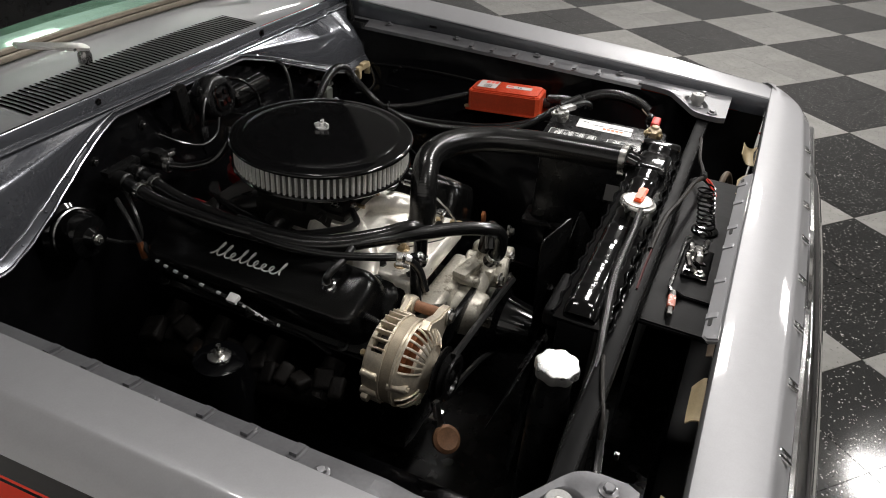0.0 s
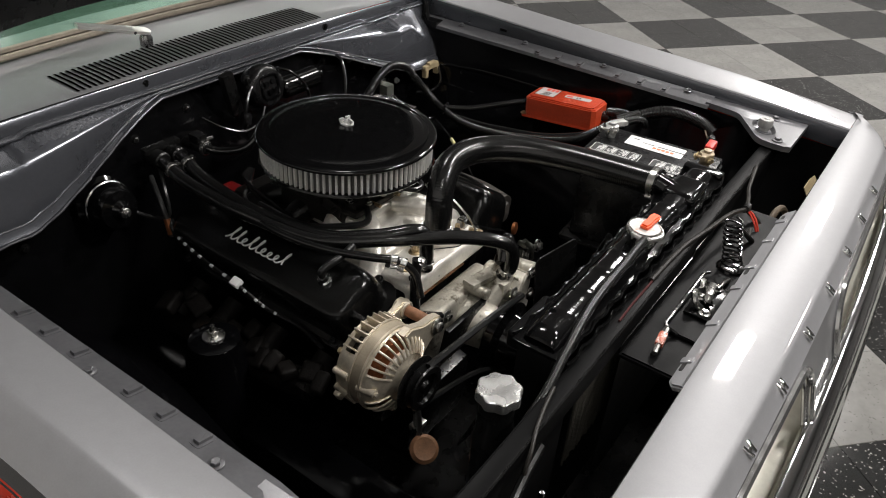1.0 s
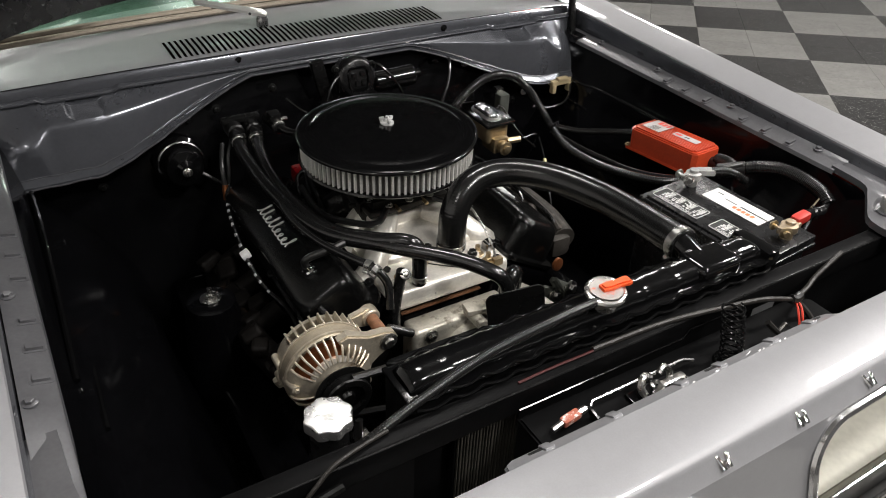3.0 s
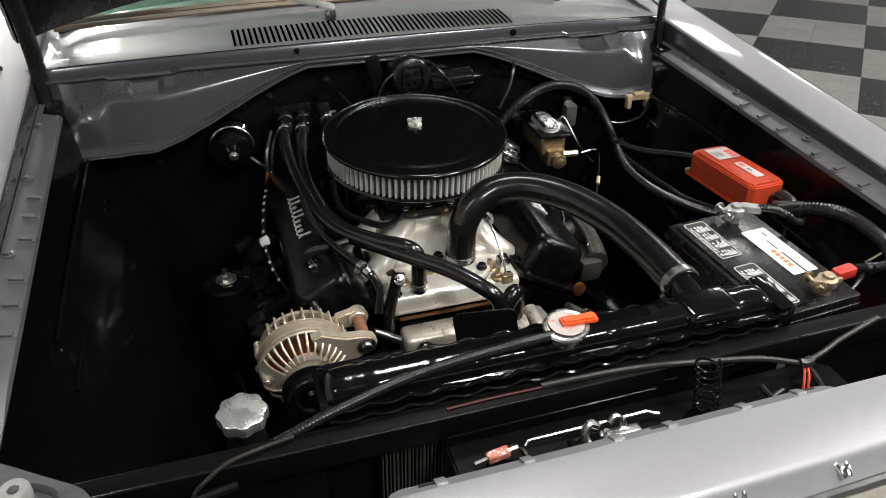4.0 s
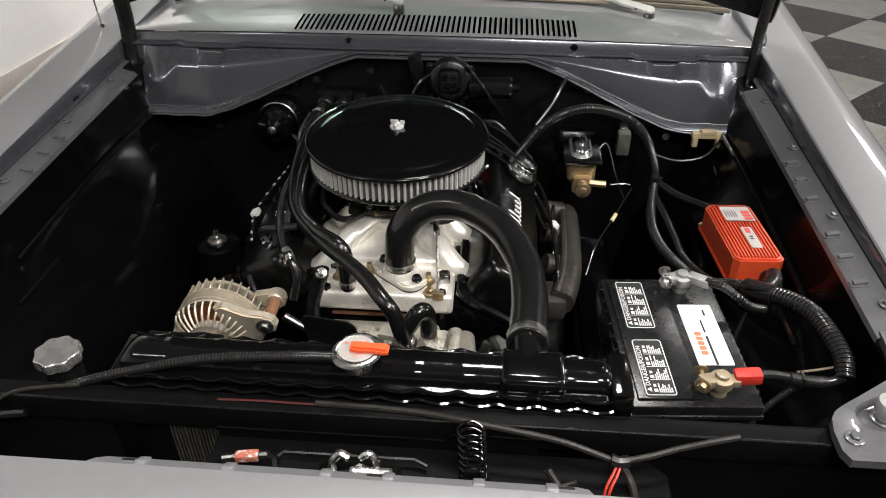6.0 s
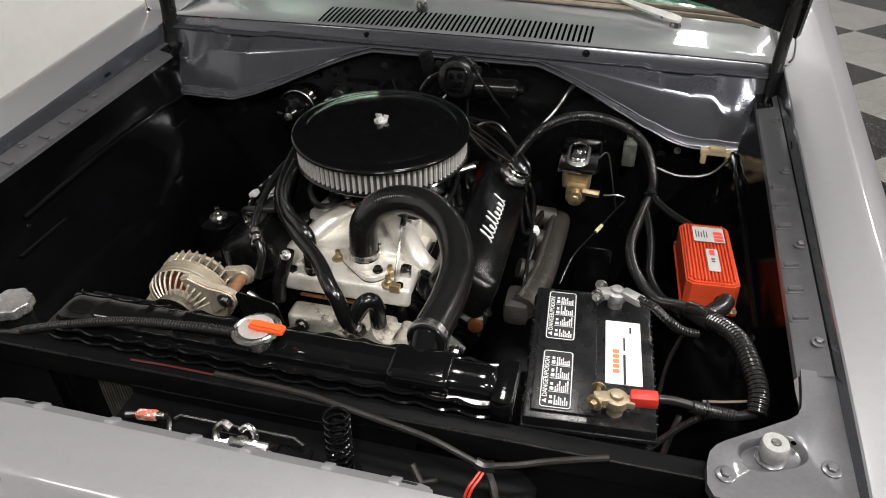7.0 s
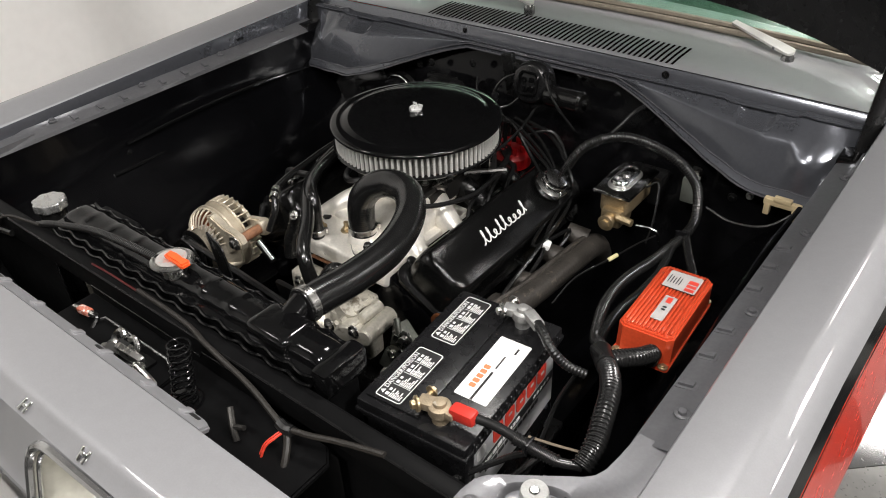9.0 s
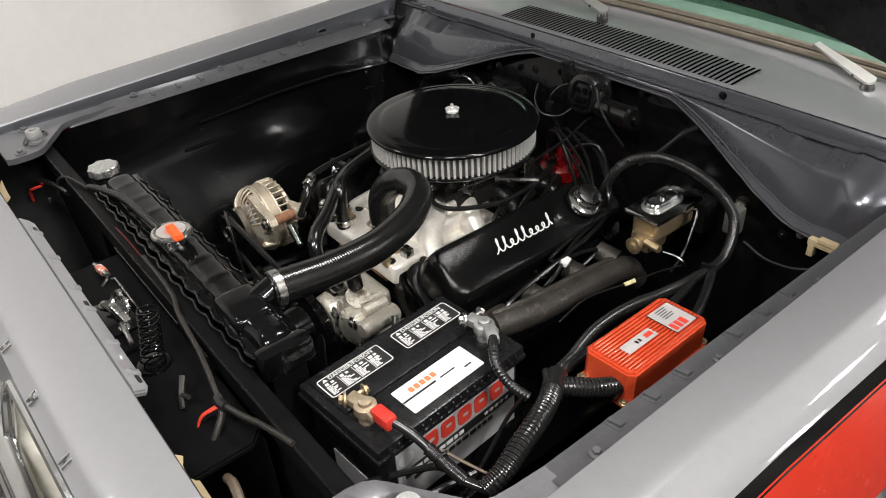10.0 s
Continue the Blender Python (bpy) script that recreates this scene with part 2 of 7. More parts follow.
GEARG = mat("gear_case_grey", (0.0065, 0.0065, 0.0068), 0.26, 0.0, 0.0, 0.25, 30, 0.2, 120, 0.08)
OILCAP = mat("polished_filler_cap", (0.85, 0.85, 0.84), 0.16, 1.0, 0.0, 0.08, 40, 0.10, 30, 0.05)
LABELG = mat("faded_label", (0.42, 0.40, 0.39), 0.5, 0.0, 0.0, 0.15, 60)
CHROMED = mat("dull_chrome", (0.32, 0.32, 0.32), 0.25, 1.0)
ORANGEW = mat("orange_clip", (0.42, 0.12, 0.075), 0.3, 0.0, 0.0, 0.3, 60, wear=((0.8, 0.78, 0.74), 0.55, 140))
GLASS = bpy.data.materials.new("windscreen_glass")
GLASS.use_nodes = True
gb = GLASS.node_tree.nodes["Principled BSDF"]
gb.inputs["Base Color"].default_value = (0.55, 0.8, 0.65, 1)
gb.inputs["Transmission Weight"].default_value = 1.0
gb.inputs["Roughness"].default_value = 0.01
LAMP = mat("lamp_diffuser", (0.9, 0.9, 0.9), 0.5, emit=((1.0, 0.97, 0.92), 6.0))


# ---- mesh helpers ----
def V(*a):
    return Vector(a)


def box(c, s, bevel=0.0, rot=(0, 0, 0), seg=2, taper=1.0):
    bm = bmesh.new()
    bmesh.ops.create_cube(bm, size=1.0)
    for v in bm.verts:
        k = taper if v.co.z > 0 else 1.0
        v.co = V(v.co.x * s[0] * k, v.co.y * s[1] * k, v.co.z * s[2])
    if bevel:
        bmesh.ops.bevel(bm, geom=bm.edges[:], offset=bevel, segments=seg, affect="EDGES", profile=0.6)
    bmesh.ops.transform(bm, matrix=pose(*c, *rot), verts=bm.verts[:])
    return bm


def ring_frame(a):
    a = a.normalized()
    u = a.orthogonal().normalized()
    return u, a.cross(u)


def lathe(profile, base, axis=(0, 0, 1), seg=32, close=True, lobes=None):
    """profile: (radius, height) from bottom to top. lobes: (count, depth) scallops the rim."""
    bm = bmesh.new()
    a = Vector(axis).normalized()
    u, w = ring_frame(a)
    rings = []
    for r, h in profile:
        ring = []
        for i in range(seg):
            t = 2 * math.pi * i / seg
            rr = r * (1 + (lobes[1] * math.cos(lobes[0] * t) if lobes else 0))
            ring.append(bm.verts.new(Vector(base) + a * h + (u * math.cos(t) + w * math.sin(t)) * rr))
        rings.append(ring)
    for p, q in zip(rings, rings[1:]):
        for i in range(seg):
            bm.faces.new((p[i], p[(i + 1) % seg], q[(i + 1) % seg], q[i]))
    if close:
        bm.faces.new(list(reversed(rings[0])))
        bm.faces.new(rings[-1])
    bmesh.ops.recalc_face_normals(bm, faces=bm.faces[:])
    return bm


def cyl(p0, p1, r0, r1=None, seg=20, bevel=0.0):
    r1 = r0 if r1 is None else r1
    p0, p1 = Vector(p0), Vector(p1)
    h = (p1 - p0).length
    b = bevel
    prof = [(r0 - b, 0), (r0, b), (r1, h - b), (r1 - b, h)] if b else [(r0, 0), (r1, h)]
    return lathe(prof, p0, p1 - p0, seg)


def spline(pts, n=8):
    """Points of a smooth curve through pts."""
    P = [Vector(p) for p in pts]
    P = [P[0] * 2 - P[1], *P, P[-1] * 2 - P[-2]]
    out = []
    for i in range(1, len(P) - 2):
        a, b, c, d = P[i - 1:i + 3]
        for k in range(n):
            t = k / n
            out.append(0.5 * ((2 * b) + (c - a) * t + (2 * a - 5 * b + 4 * c - d) * t * t + (3 * b - a - 3 * c + d) * t ** 3))
    out.append(P[-2])
    return out


def tube(pts, r, seg=10, n=8, smooth=True, rib=0.0, pitch=0.006, squash=1.0):
    """A round tube along pts; rib and pitch give a corrugated loom."""
    c = spline(pts, n) if smooth else [Vector(p) for p in pts]
    if rib:
        d = [0.0]
        for p, q in zip(c, c[1:]):
            d.append(d[-1] + (q - p).length)
        total, k, res = d[-1], 0, []
        steps = max(4, int(total / pitch * 4))
        for i in range(steps + 1):
            s = total * i / steps
            while k < len(d) - 2 and d[k + 1] < s:
                k += 1
            f = (s - d[k]) / max(1e-9, d[k + 1] - d[k])
            res.append(c[k].lerp(c[k + 1], f))
        c = res
    verts, faces = [], []
    t0 = (c[1] - c[0]).normalized()
    u = t0.orthogonal().normalized()
    for i, p in enumerate(c):
        t = (c[min(i + 1, len(c) - 1)] - c[max(i - 1, 0)]).normalized()
        u = (u - t * u.dot(t)).normalized()
        w = t.cross(u)
        rad = r + (rib if rib and i % 4 in (0, 1) else 0.0)
        for j in range(seg):
            a = 2 * math.pi * j / seg
            verts.append(p + (u * math.cos(a) + w * math.sin(a) * squash) * rad)
    for i in range(len(c) - 1):
        for j in range(seg):
            a, b = i * seg + j, i * seg + (j + 1) % seg
            faces.append((a, b, b + seg, a + seg))
    faces.append(tuple(reversed(range(seg))))
    faces.append(tuple(range((len(c) - 1) * seg, len(c) * seg)))
    me = bpy.data.meshes.new("tmp")
    me.from_pydata(verts, [], faces)
    bm = bmesh.new()
    bm.from_mesh(me)
    bpy.data.meshes.remove(me)
    return bm


def sheet(rows, thick=0.0, closed=False):
    """A skin over rows of points (each row the same length), given a thickness along its normals."""
    bm = bmesh.new()
    R = [[bm.verts.new(Vector(p)) for p in row] for row in rows]
    for p, q in zip(R, R[1:]):
        for i in range(len(p) - 1):
            bm.faces.new((p[i], p[i + 1], q[i + 1], q[i]))
    bmesh.ops.recalc_face_normals(bm, faces=bm.faces[:])
    if thick:
        bmesh.ops.solidify(bm, geom=bm.faces[:], thickness=thick)
    return bm


def slab(outline, z0, z1, bevel=0.0, m=None):
    """A plate with that outline (x, y), between two heights, laid by the matrix m."""
    bm = bmesh.new()
    lo = [bm.verts.new((x, y, z0)) for x, y in outline]
    hi = [bm.verts.new((x, y, z1)) for x, y in outline]
    bm.faces.new(list(reversed(lo)))
    top = bm.faces.new(hi)
    n = len(lo)
    for i in range(n):
        bm.faces.new((lo[i], lo[(i + 1) % n], hi[(i + 1) % n], hi[i]))
    bmesh.ops.recalc_face_normals(bm, faces=bm.faces[:])
    if bevel:
        bmesh.ops.bevel(bm, geom=list(top.edges), offset=bevel, segments=2, affect="EDGES")
    if m is not None:
        bmesh.ops.transform(bm, matrix=m, verts=bm.verts[:])
    return bm


def rounded(w, h, r, n=5, cx=0.0, cy=0.0):
    """The outline of a rounded rectangle."""
    out = []
    for sx, sy, a0 in ((1, 1, 0), (-1, 1, 90), (-1, -1, 180), (1, -1, 270)):
        for k in range(n + 1):
            a = radians(a0 + 90 * k / n)
            out.append((cx + sx * (w / 2 - r) + r * math.cos(a), cy + sy * (h / 2 - r) + r * math.sin(a)))
    return out


def join(*bms):
    out = bmesh.new()
    for b in bms:
        me = bpy.data.meshes.new("tmp")
        b.to_mesh(me)
        b.free()
        out.from_mesh(me)
        bpy.data.meshes.remove(me)
    return out


def mesh_of(name, bm, material, angle=38):
    me = bpy.data.meshes.new(name)
    bm.to_mesh(me)
    bm.free()
    me.materials.append(material)
    me.polygons.foreach_set("use_smooth", [True] * len(me.polygons))
    me.set_sharp_from_angle(angle=radians(angle))
    return me


def thing(name, loc, label, category, group="", kind=""):
    """An Empty at the base of a thing on the car."""
    ob = new(name)
    ob.empty_display_size = 0.05
    ob.matrix_basis = CAR @ Matrix.Translation(loc)
    ob["at"] = loc
    return tagged(ob, label, category, group, kind)


def part(name, bm, material, parent, label="", angle=38):
    """One mesh under a thing or under a part; bm is in the car's frame."""
    ob = new(name, mesh_of(name, bm, material, angle))
    ob.parent = parent
    if parent.data is None:
        ob.matrix_basis = parent.matrix_basis.inverted() @ CAR
    if label:
        ob["label"] = label
    return ob


def room(name, bm, material, label, category, kind="structure"):
    ob = new(name, mesh_of(name, bm, material, 30))
    return tagged(ob, label, category, "", kind)
# ---- the room ----
TILE, TURN_T, TU, TV = 0.71, -0.781, 2.394, -4.082


def lattice(i, j):
    u = (math.cos(TURN_T), math.sin(TURN_T))
    v = (u[1], -u[0])
    a, b = TU + i * TILE, TV + j * TILE
    return u[0] * a + v[0] * b, u[1] * a + v[1] * b


ground = room("floor", box((0, 0, -0.06), (15.8, 15.8, 0.1)), TILE_D, "chequered floor of dark and pale speckled tiles", "floor")

XW = -2.64
room("wall_west", box((XW - 0.1, 0, 1.6), (0.2, 16, 3.4)), WALLM, "plain white painted showroom wall beside the car", "wall")
room("wall_east", box((8.0, 0, 1.6), (0.2, 16, 3.4)), DARKWALL, "plain grey wall closing the showroom", "wall")
room("wall_north", box((2.6, 8.0, 1.6), (10.6, 0.2, 3.4)), DARKWALL, "plain grey wall behind the car", "wall")
room("wall_south", box((2.6, -8.0, 1.6), (10.6, 0.2, 3.4)), DARKWALL, "plain grey wall in front of the car", "wall")
room("ceiling", box((2.6, 0, 3.35), (10.6, 16, 0.1)), CEILM, "plain light grey showroom ceiling", "ceiling")
room("baseboard", box((XW + 0.008, 0, 0.062), (0.016, 15.7, 0.122), 0.004), BASE, "pale vinyl baseboard along the white wall", "baseboard")


def ceiling_lamp(x, y, lx, ly, watts):
    ob = new("ceiling_light")
    ob.location = (x, y, 3.27)
    tagged(ob, "unseen square white recessed ceiling light panel", "ceiling light", "showroom ceiling lights")
    f = new("frame", mesh_of("frame", box((0, 0, 0.012), (lx + 0.06, ly + 0.06, 0.04), 0.008), WALLM))
    f.parent = ob
    d = new("diffuser", mesh_of("diffuser", box((0, 0, -0.018), (lx, ly, 0.02), 0.006), LAMP))
    d.parent = ob
    la = bpy.data.lights.new("tube", "AREA")
    la.shape, la.size, la.size_y, la.energy = "RECTANGLE", lx, ly, watts
    la.color = (1.0, 0.965, 0.935)
    lo = new("tube", la)
    lo.location = (0, 0, -0.035)
    lo.parent = ob


for lx_, ly_, lw_ in LAMPS:
    ceiling_lamp(lx_, ly_, 0.45, 0.45, lw_)


# ---- the car's body ----
body = thing("car", (CX, 0.3, 0.0), "silver grey classic car with its hood raised over a black bay", "car")


def mx(x, side):
    """Mirror a driver's side x to the other side."""
    return x if side > 0 else 2 * CX - x


def nut(p, r, h, axis=(0, 0, 1), washer=1.7):
    """A hexagon bolt head on a washer."""
    p, a = Vector(p), Vector(axis).normalized()
    return join(lathe([(r * washer, 0), (r * washer, h * 0.3), (r * washer * 0.9, h * 0.38)], p, a, 16),
                lathe([(r, h * 0.3), (r, h * 0.9), (r * 0.85, h)], p, a, 6))


YS = [-0.787 + 0.05 * k for k in range(36)]


def edge(y):
    """The inner edge of the driver's fender: x and z at y."""
    return 0.777 + 0.014 * y, 1.000 + 0.027 * y - 0.02 * max(0.0, -0.62 - y)


def flange_z(y):
    return 0.958 - 0.004 * max(0.0, y)


# the fender's crown, out from its inner edge and up
CROWN = [(0.002, -0.004), (0.004, -0.001), (0.010, 0.0012), (0.037, 0.0080), (0.064, 0.0140), (0.0755, 0.0158), (0.079, 0.0156), (0.0825, 0.0142), (0.091, 0.0102), (0.102, 0.0045), (0.113, -0.004), (0.123, -0.014)]


def crown(a):
    for (a0, b0), (a1, b1) in zip(CROWN, CROWN[1:]):
        if a <= a1:
            return b0 + (b1 - b0) * max(0.0, a - a0) / (a1 - a0)
    return CROWN[-1][1]


DISH = []
for k in range(24):
    a = 2 * math.pi * k / 24
    u_, v_ = 0.042 * math.copysign(abs(math.cos(a)) ** 0.7, math.cos(a)), 0.024 * math.copysign(abs(math.sin(a)) ** 0.8, math.sin(a))
    DISH.append((0.681 + u_ * 0.906 - v_ * 0.423, -0.628 + u_ * 0.423 + v_ * 0.906))


def pressed_plate(outline, dish, z0, z1, depth):
    """A plate with folded edges and a pressed dish in it."""
    bm = bmesh.new()
    cxd, cyd = sum(p[0] for p in dish) / len(dish), sum(p[1] for p in dish) / len(dish)
    o = [bm.verts.new((a, b, z1)) for a, b in outline]
    d = [bm.verts.new((a, b, z1)) for a, b in dish]
    es = [bm.edges.new((L[i], L[(i + 1) % len(L)])) for L in (o, d) for i in range(len(L))]
    bmesh.ops.triangle_fill(bm, use_beauty=True, use_dissolve=False, edges=es)
    for f in [f for f in bm.faces if all(v in d for v in f.verts)]:
        bm.faces.remove(f)
    prev = d
    for s, dz in ((0.95, 0.12), (0.88, 0.55), (0.82, 0.9), (0.74, 1.0)):
        ring = [bm.verts.new((cxd + (a - cxd) * s, cyd + (b - cyd) * s, z1 - depth * dz)) for a, b in dish]
        for i in range(len(ring)):
            j = (i + 1) % len(ring)
            bm.faces.new((prev[i], prev[j], ring[j], ring[i]))
        prev = ring
    bm.faces.new(prev)
    lo = [bm.verts.new((a, b, z0)) for a, b in outline]
    for i in range(len(o)):
        j = (i + 1) % len(o)
        bm.faces.new((o[i], o[j], lo[j], lo[i]))
    bmesh.ops.recalc_face_normals(bm, faces=bm.faces[:])
    return bm


def fender(side):
    rows, low, wall = [], [], []
    for y in YS:
        xi, zi = edge(y)
        s = min(1.0, max(0.0, (y + 0.787) / 0.26))
        w = (1.0 + 0.2 * max(0.0, y + 0.3)) * (1 - 0.10 * (1 - s) ** 2)
        wall.append([(mx(xi - 0.002, side), y, zi - 0.050), (mx(xi, side), y, zi - 0.010), (mx(xi + 0.002, side), y, zi - 0.004)])
        rows.append([(mx(xi + a * w, side), y, zi + (b * s if b > 0 else b)) for a, b in CROWN])
        low.append([(mx(xi + a * w, side), y, zi + b) for a, b in ((0.123, -0.014), (0.132, -0.033), (0.1327, -0.037), (0.1337, -0.041), (0.148, -0.15), (0.156, -0.288), (0.142, -0.56))])
    fd = part("fender", sheet(rows), SILVER, body, "silver grey front fender with a creased crown", 30)
    # the gutter wall is coloured dark for the bay it reflects
    part("gutter_wall", sheet(wall), SHIELD, fd, "hood gutter wall, its shade put in the colour", 30)
    for nm, a, b, m, lab in (("stripe_band", 0, 1, GLOSSK, "black band of the side stripe"), ("pinstripe", 1, 2, STRIPE, "thin red pinstripe"),
                             ("stripe_gap", 2, 3, GLOSSK, "thin black gap"), ("side_stripe", 3, 5, STRIPE, "broad red side stripe"), ("lower_side", 5, 6, SILVER, "silver lower fender side")):
        part(nm, sheet([r[a:b + 1] for r in low]), m, fd, lab, 60)
    fys = [y for y in YS if (-0.52 if side > 0 else -0.62) < y < 0.43]
    fz = lambda y: flange_z(y) - (0.009 if y < -0.5 else 0.0)
    fl = [[(mx(edge(y)[0] - 0.047, side), y, fz(y) - 0.014), (mx(edge(y)[0] - 0.045, side), y, fz(y) - 0.006), (mx(edge(y)[0] - 0.041, side), y, fz(y) - 0.004), (mx(edge(y)[0] - 0.003, side), y, fz(y) + 0.005)] for y in fys]
    fg = part("fender_flange", sheet(fl), FLANGE, body, "grey bolted fender flange", 18)
    for y in (0.252, 0.040, -0.196, -0.424):
        part("bolt", nut((mx(edge(y)[0] - 0.014, side), y, flange_z(y) + 0.003), 0.0058, 0.007), FLANGE, fg, "painted hexagon bolt")
    for y in [q - (0.012 if side < 0 else 0.0) for q in (-0.013, -0.074, -0.139, -0.246, -0.307, -0.371)]:
        pa = slab(rounded(0.028, 0.018, 0.004, 3), 0.0, 0.0062, 0.0042)
        bmesh.ops.transform(pa, matrix=pose(mx(edge(y)[0] - 0.030, side), y, flange_z(y) - 0.0025, 0, -12 * side, 0), verts=pa.verts[:])
        part("pad", pa, FLANGE, fg)
    # slots in the fender's inner wall
    for y in (0.12, -0.42):
        part("slot", box((mx(edge(y)[0] - 0.0005, side), y, edge(y)[1] - 0.028), (0.003, 0.022, 0.006)), GLOSSK, fd, "dark slot")
    iys = [y for y in YS if y < 0.43]
    inner = []
    for y in iys:
        b = 0.05 * math.exp(-((y - 0.0) / 0.28) ** 2)
        inner.append([(mx(edge(y)[0] - 0.047, side), y, flange_z(y) - 0.014), (mx(0.722, side), y, 0.90), (mx(0.712 - b * 0.3, side), y, 0.84), (mx(0.69 - b, side), y, 0.79 + b * 0.4),
                      (mx(0.62 - b, side), y, 0.70 + b * 0.5), (mx(0.54, side), y, 0.58), (mx(0.50, side), y, 0.46), (mx(0.49, side), y, 0.25)])
    part("nose_side", sheet([r for r in inner if r[0][1] < -0.63]), DULLK, body, "dull black panel inside the nose", 70)
    ip = part("inner_fender", sheet([r for r in inner if r[0][1] > -0.65]), BLACK, body, "gloss black inner fender panel", 70)
    # a pressed bead and a few bolts on the panel
    part("bead", tube([(mx(0.709, side), -0.30, 0.865), (mx(0.704, side), -0.1, 0.875), (mx(0.701, side), 0.1, 0.875), (mx(0.704, side), 0.28, 0.86)], 0.005, 8, 6), GLOSSK, ip)
    part("bead", tube([(mx(0.690, side), -0.36, 0.815), (mx(0.684, side), -0.15, 0.818), (mx(0.672, side), 0.05, 0.818), (mx(0.684, side), 0.26, 0.812)], 0.005, 8, 6), GLOSSK, ip)
    for by, bz in ((-0.30, 0.845), (0.02, 0.845), (0.20, 0.85), (-0.12, 0.79)):
        part("bolt", nut((mx(0.711 if bz > 0.8 else 0.675, side), by, bz), 0.005, 0.006, (-side, 0, 0.3)), SATIN, ip)
    # corner plate with its rubber hood stop
    oy, oa = (0.0, 0.0) if side > 0 else (-0.038, 0.007)
    outl = [(0.776, -0.478), (0.729, -0.478), (0.7255, -0.520), (0.722, -0.546), (0.716, -0.560), (0.706, -0.570), (0.695, -0.577), (0.660, -0.601), (0.630, -0.621), (0.619, -0.630), (0.611, -0.642), (0.607, -0.662), (0.607, -0.690), (0.614, -0.704), (0.768, -0.704)]
    if side < 0:
        outl = [(2 * CX - a - oa, b + (oy if b < -0.5 else 0.0)) for a, b in reversed(outl)]
    cp = part("corner_plate", pressed_plate(outl, [(mx(a + oa, side), b + oy) for a, b in DISH][::side], 0.946, 0.9585, 0.0105), FLANGE, body, "grey corner plate for the hood stop", 34)
    st = part("hood_stop", lathe([(0.012, 0.9465), (0.012, 0.960), (0.0145, 0.9605), (0.0158, 0.963), (0.0158, 0.976), (0.0145, 0.979), (0.006, 0.979), (0.005, 0.976)], (mx(0.680 + oa, side), -0.629 + oy, 0), seg=28), STOP, cp, "worn grey rubber hood stop")
    part("stop_screw", lathe([(0.005, 0.976), (0.005, 0.980)], (mx(0.680 + oa, side), -0.629 + oy, 0), seg=6), STEEL, st)
    part("stop_base", lathe([(0.017, 0.9465), (0.017, 0.951), (0.013, 0.953)], (mx(0.680 + oa, side), -0.629 + oy, 0), seg=24), FLANGE, st)
    part("rust_stain", lathe([(0.006, 0.9472), (0.0055, 0.9476)], (mx(0.697 + oa, side), -0.637 + oy, 0), seg=14), PRIMER, cp, "small rust mark")
    part("plate_hole", lathe([(0.0032, 0.9585), (0.0032, 0.9589)], (mx(0.706 + oa, side), -0.607 + oy, 0), seg=12), VOID, cp)
    for bx, by in ((0.627, -0.672), (0.743, -0.637)):
        part("bolt", nut((mx(bx + oa, side), by + oy, 0.9585), 0.0068, 0.008), FLANGE, cp, "painted hexagon bolt")
    # hinge arm
    hg = part("hood_hinge", tube([(mx(0.765, side), 0.36, 0.90), (mx(0.768, side), 0.385, 0.98), (mx(0.770, side), 0.40, 1.06), (mx(0.775, side), 0.40, 1.16), (mx(0.785, side), 0.37, 1.30)], 0.019, 12, 8, squash=0.55), SATIN, body, "black curved hood hinge arm")
    part("hinge_pocket", box((mx(0.752, side), 0.352, 0.90), (0.035, 0.07, 0.12), 0.004), GLOSSK, hg)


for s_ in (1, -1):
    fender(s_)


# cowl top with its vent, lip and lower panel
def cowl_row(x):
    k = ((x - CX) / 0.75) ** 2
    e = max(0.0, (abs(x - CX) - 0.66) / 0.1)
    return [(x, 0.393 + 0.018 * k, 1.000 - 0.010 * k), (x, 0.396 + 0.022 * k, 1.026 - 0.016 * k), (x, 0.399 + 0.022 * k, 1.030 - 0.016 * k), (x, 0.404 + 0.022 * k, 1.032 - 0.017 * k),
            (x, 0.46 + 0.01 * k, 1.034 - 0.018 * k - 0.01 * e), (x, 0.53, 1.034 - 0.02 * k - 0.015 * e), (x, 0.60, 1.040 - 0.025 * k - 0.015 * e), (x, 0.665, 1.052 - 0.04 * k - 0.015 * e), (x, 0.72, 1.060 - 0.05 * k)]


COWLR = [cowl_row(CX - 0.775 + 1.55 * k / 40) for k in range(41)]
cowl = part("cowl_panel", sheet([r[2:] for r in COWLR]), SILVER, body, "silver cowl top panel", 50)
part("cowl_lip", sheet([[(x, y - 0.001, z - (0.0015 if i == 2 else 0)) for i, (x, y, z) in enumerate(r[:3])] for r in COWLR]), SHIELD, cowl, "lip below the cowl top, its shade put in the colour", 50)
# vent: a dark opening in ribs
NV = 54
for k in range(NV):
    x = -0.302 + 0.672 * (k + 0.5) / NV
    k2 = ((x - CX) / 0.75) ** 2
    part("vent_slot", sheet([[(x - 0.0030, 0.412 + 0.011 * k2, 1.0335 - 0.017 * k2), (x + 0.0030, 0.412 + 0.011 * k2, 1.0335 - 0.017 * k2)],
                             [(x - 0.0030, 0.460 + 0.008 * k2, 1.0358 - 0.018 * k2), (x + 0.0030, 0.460 + 0.008 * k2, 1.0358 - 0.018 * k2)],
                             [(x - 0.0030, 0.518, 1.0358 - 0.02 * k2), (x + 0.0030, 0.518, 1.0358 - 0.02 * k2)]]), VOID, cowl)
for x in (-0.165, 0.361):
    part("bolt", nut((x, 0.397, 1.012), 0.005, 0.005, (0, -1, 0)), GLOSSK, cowl, "small dark screw")


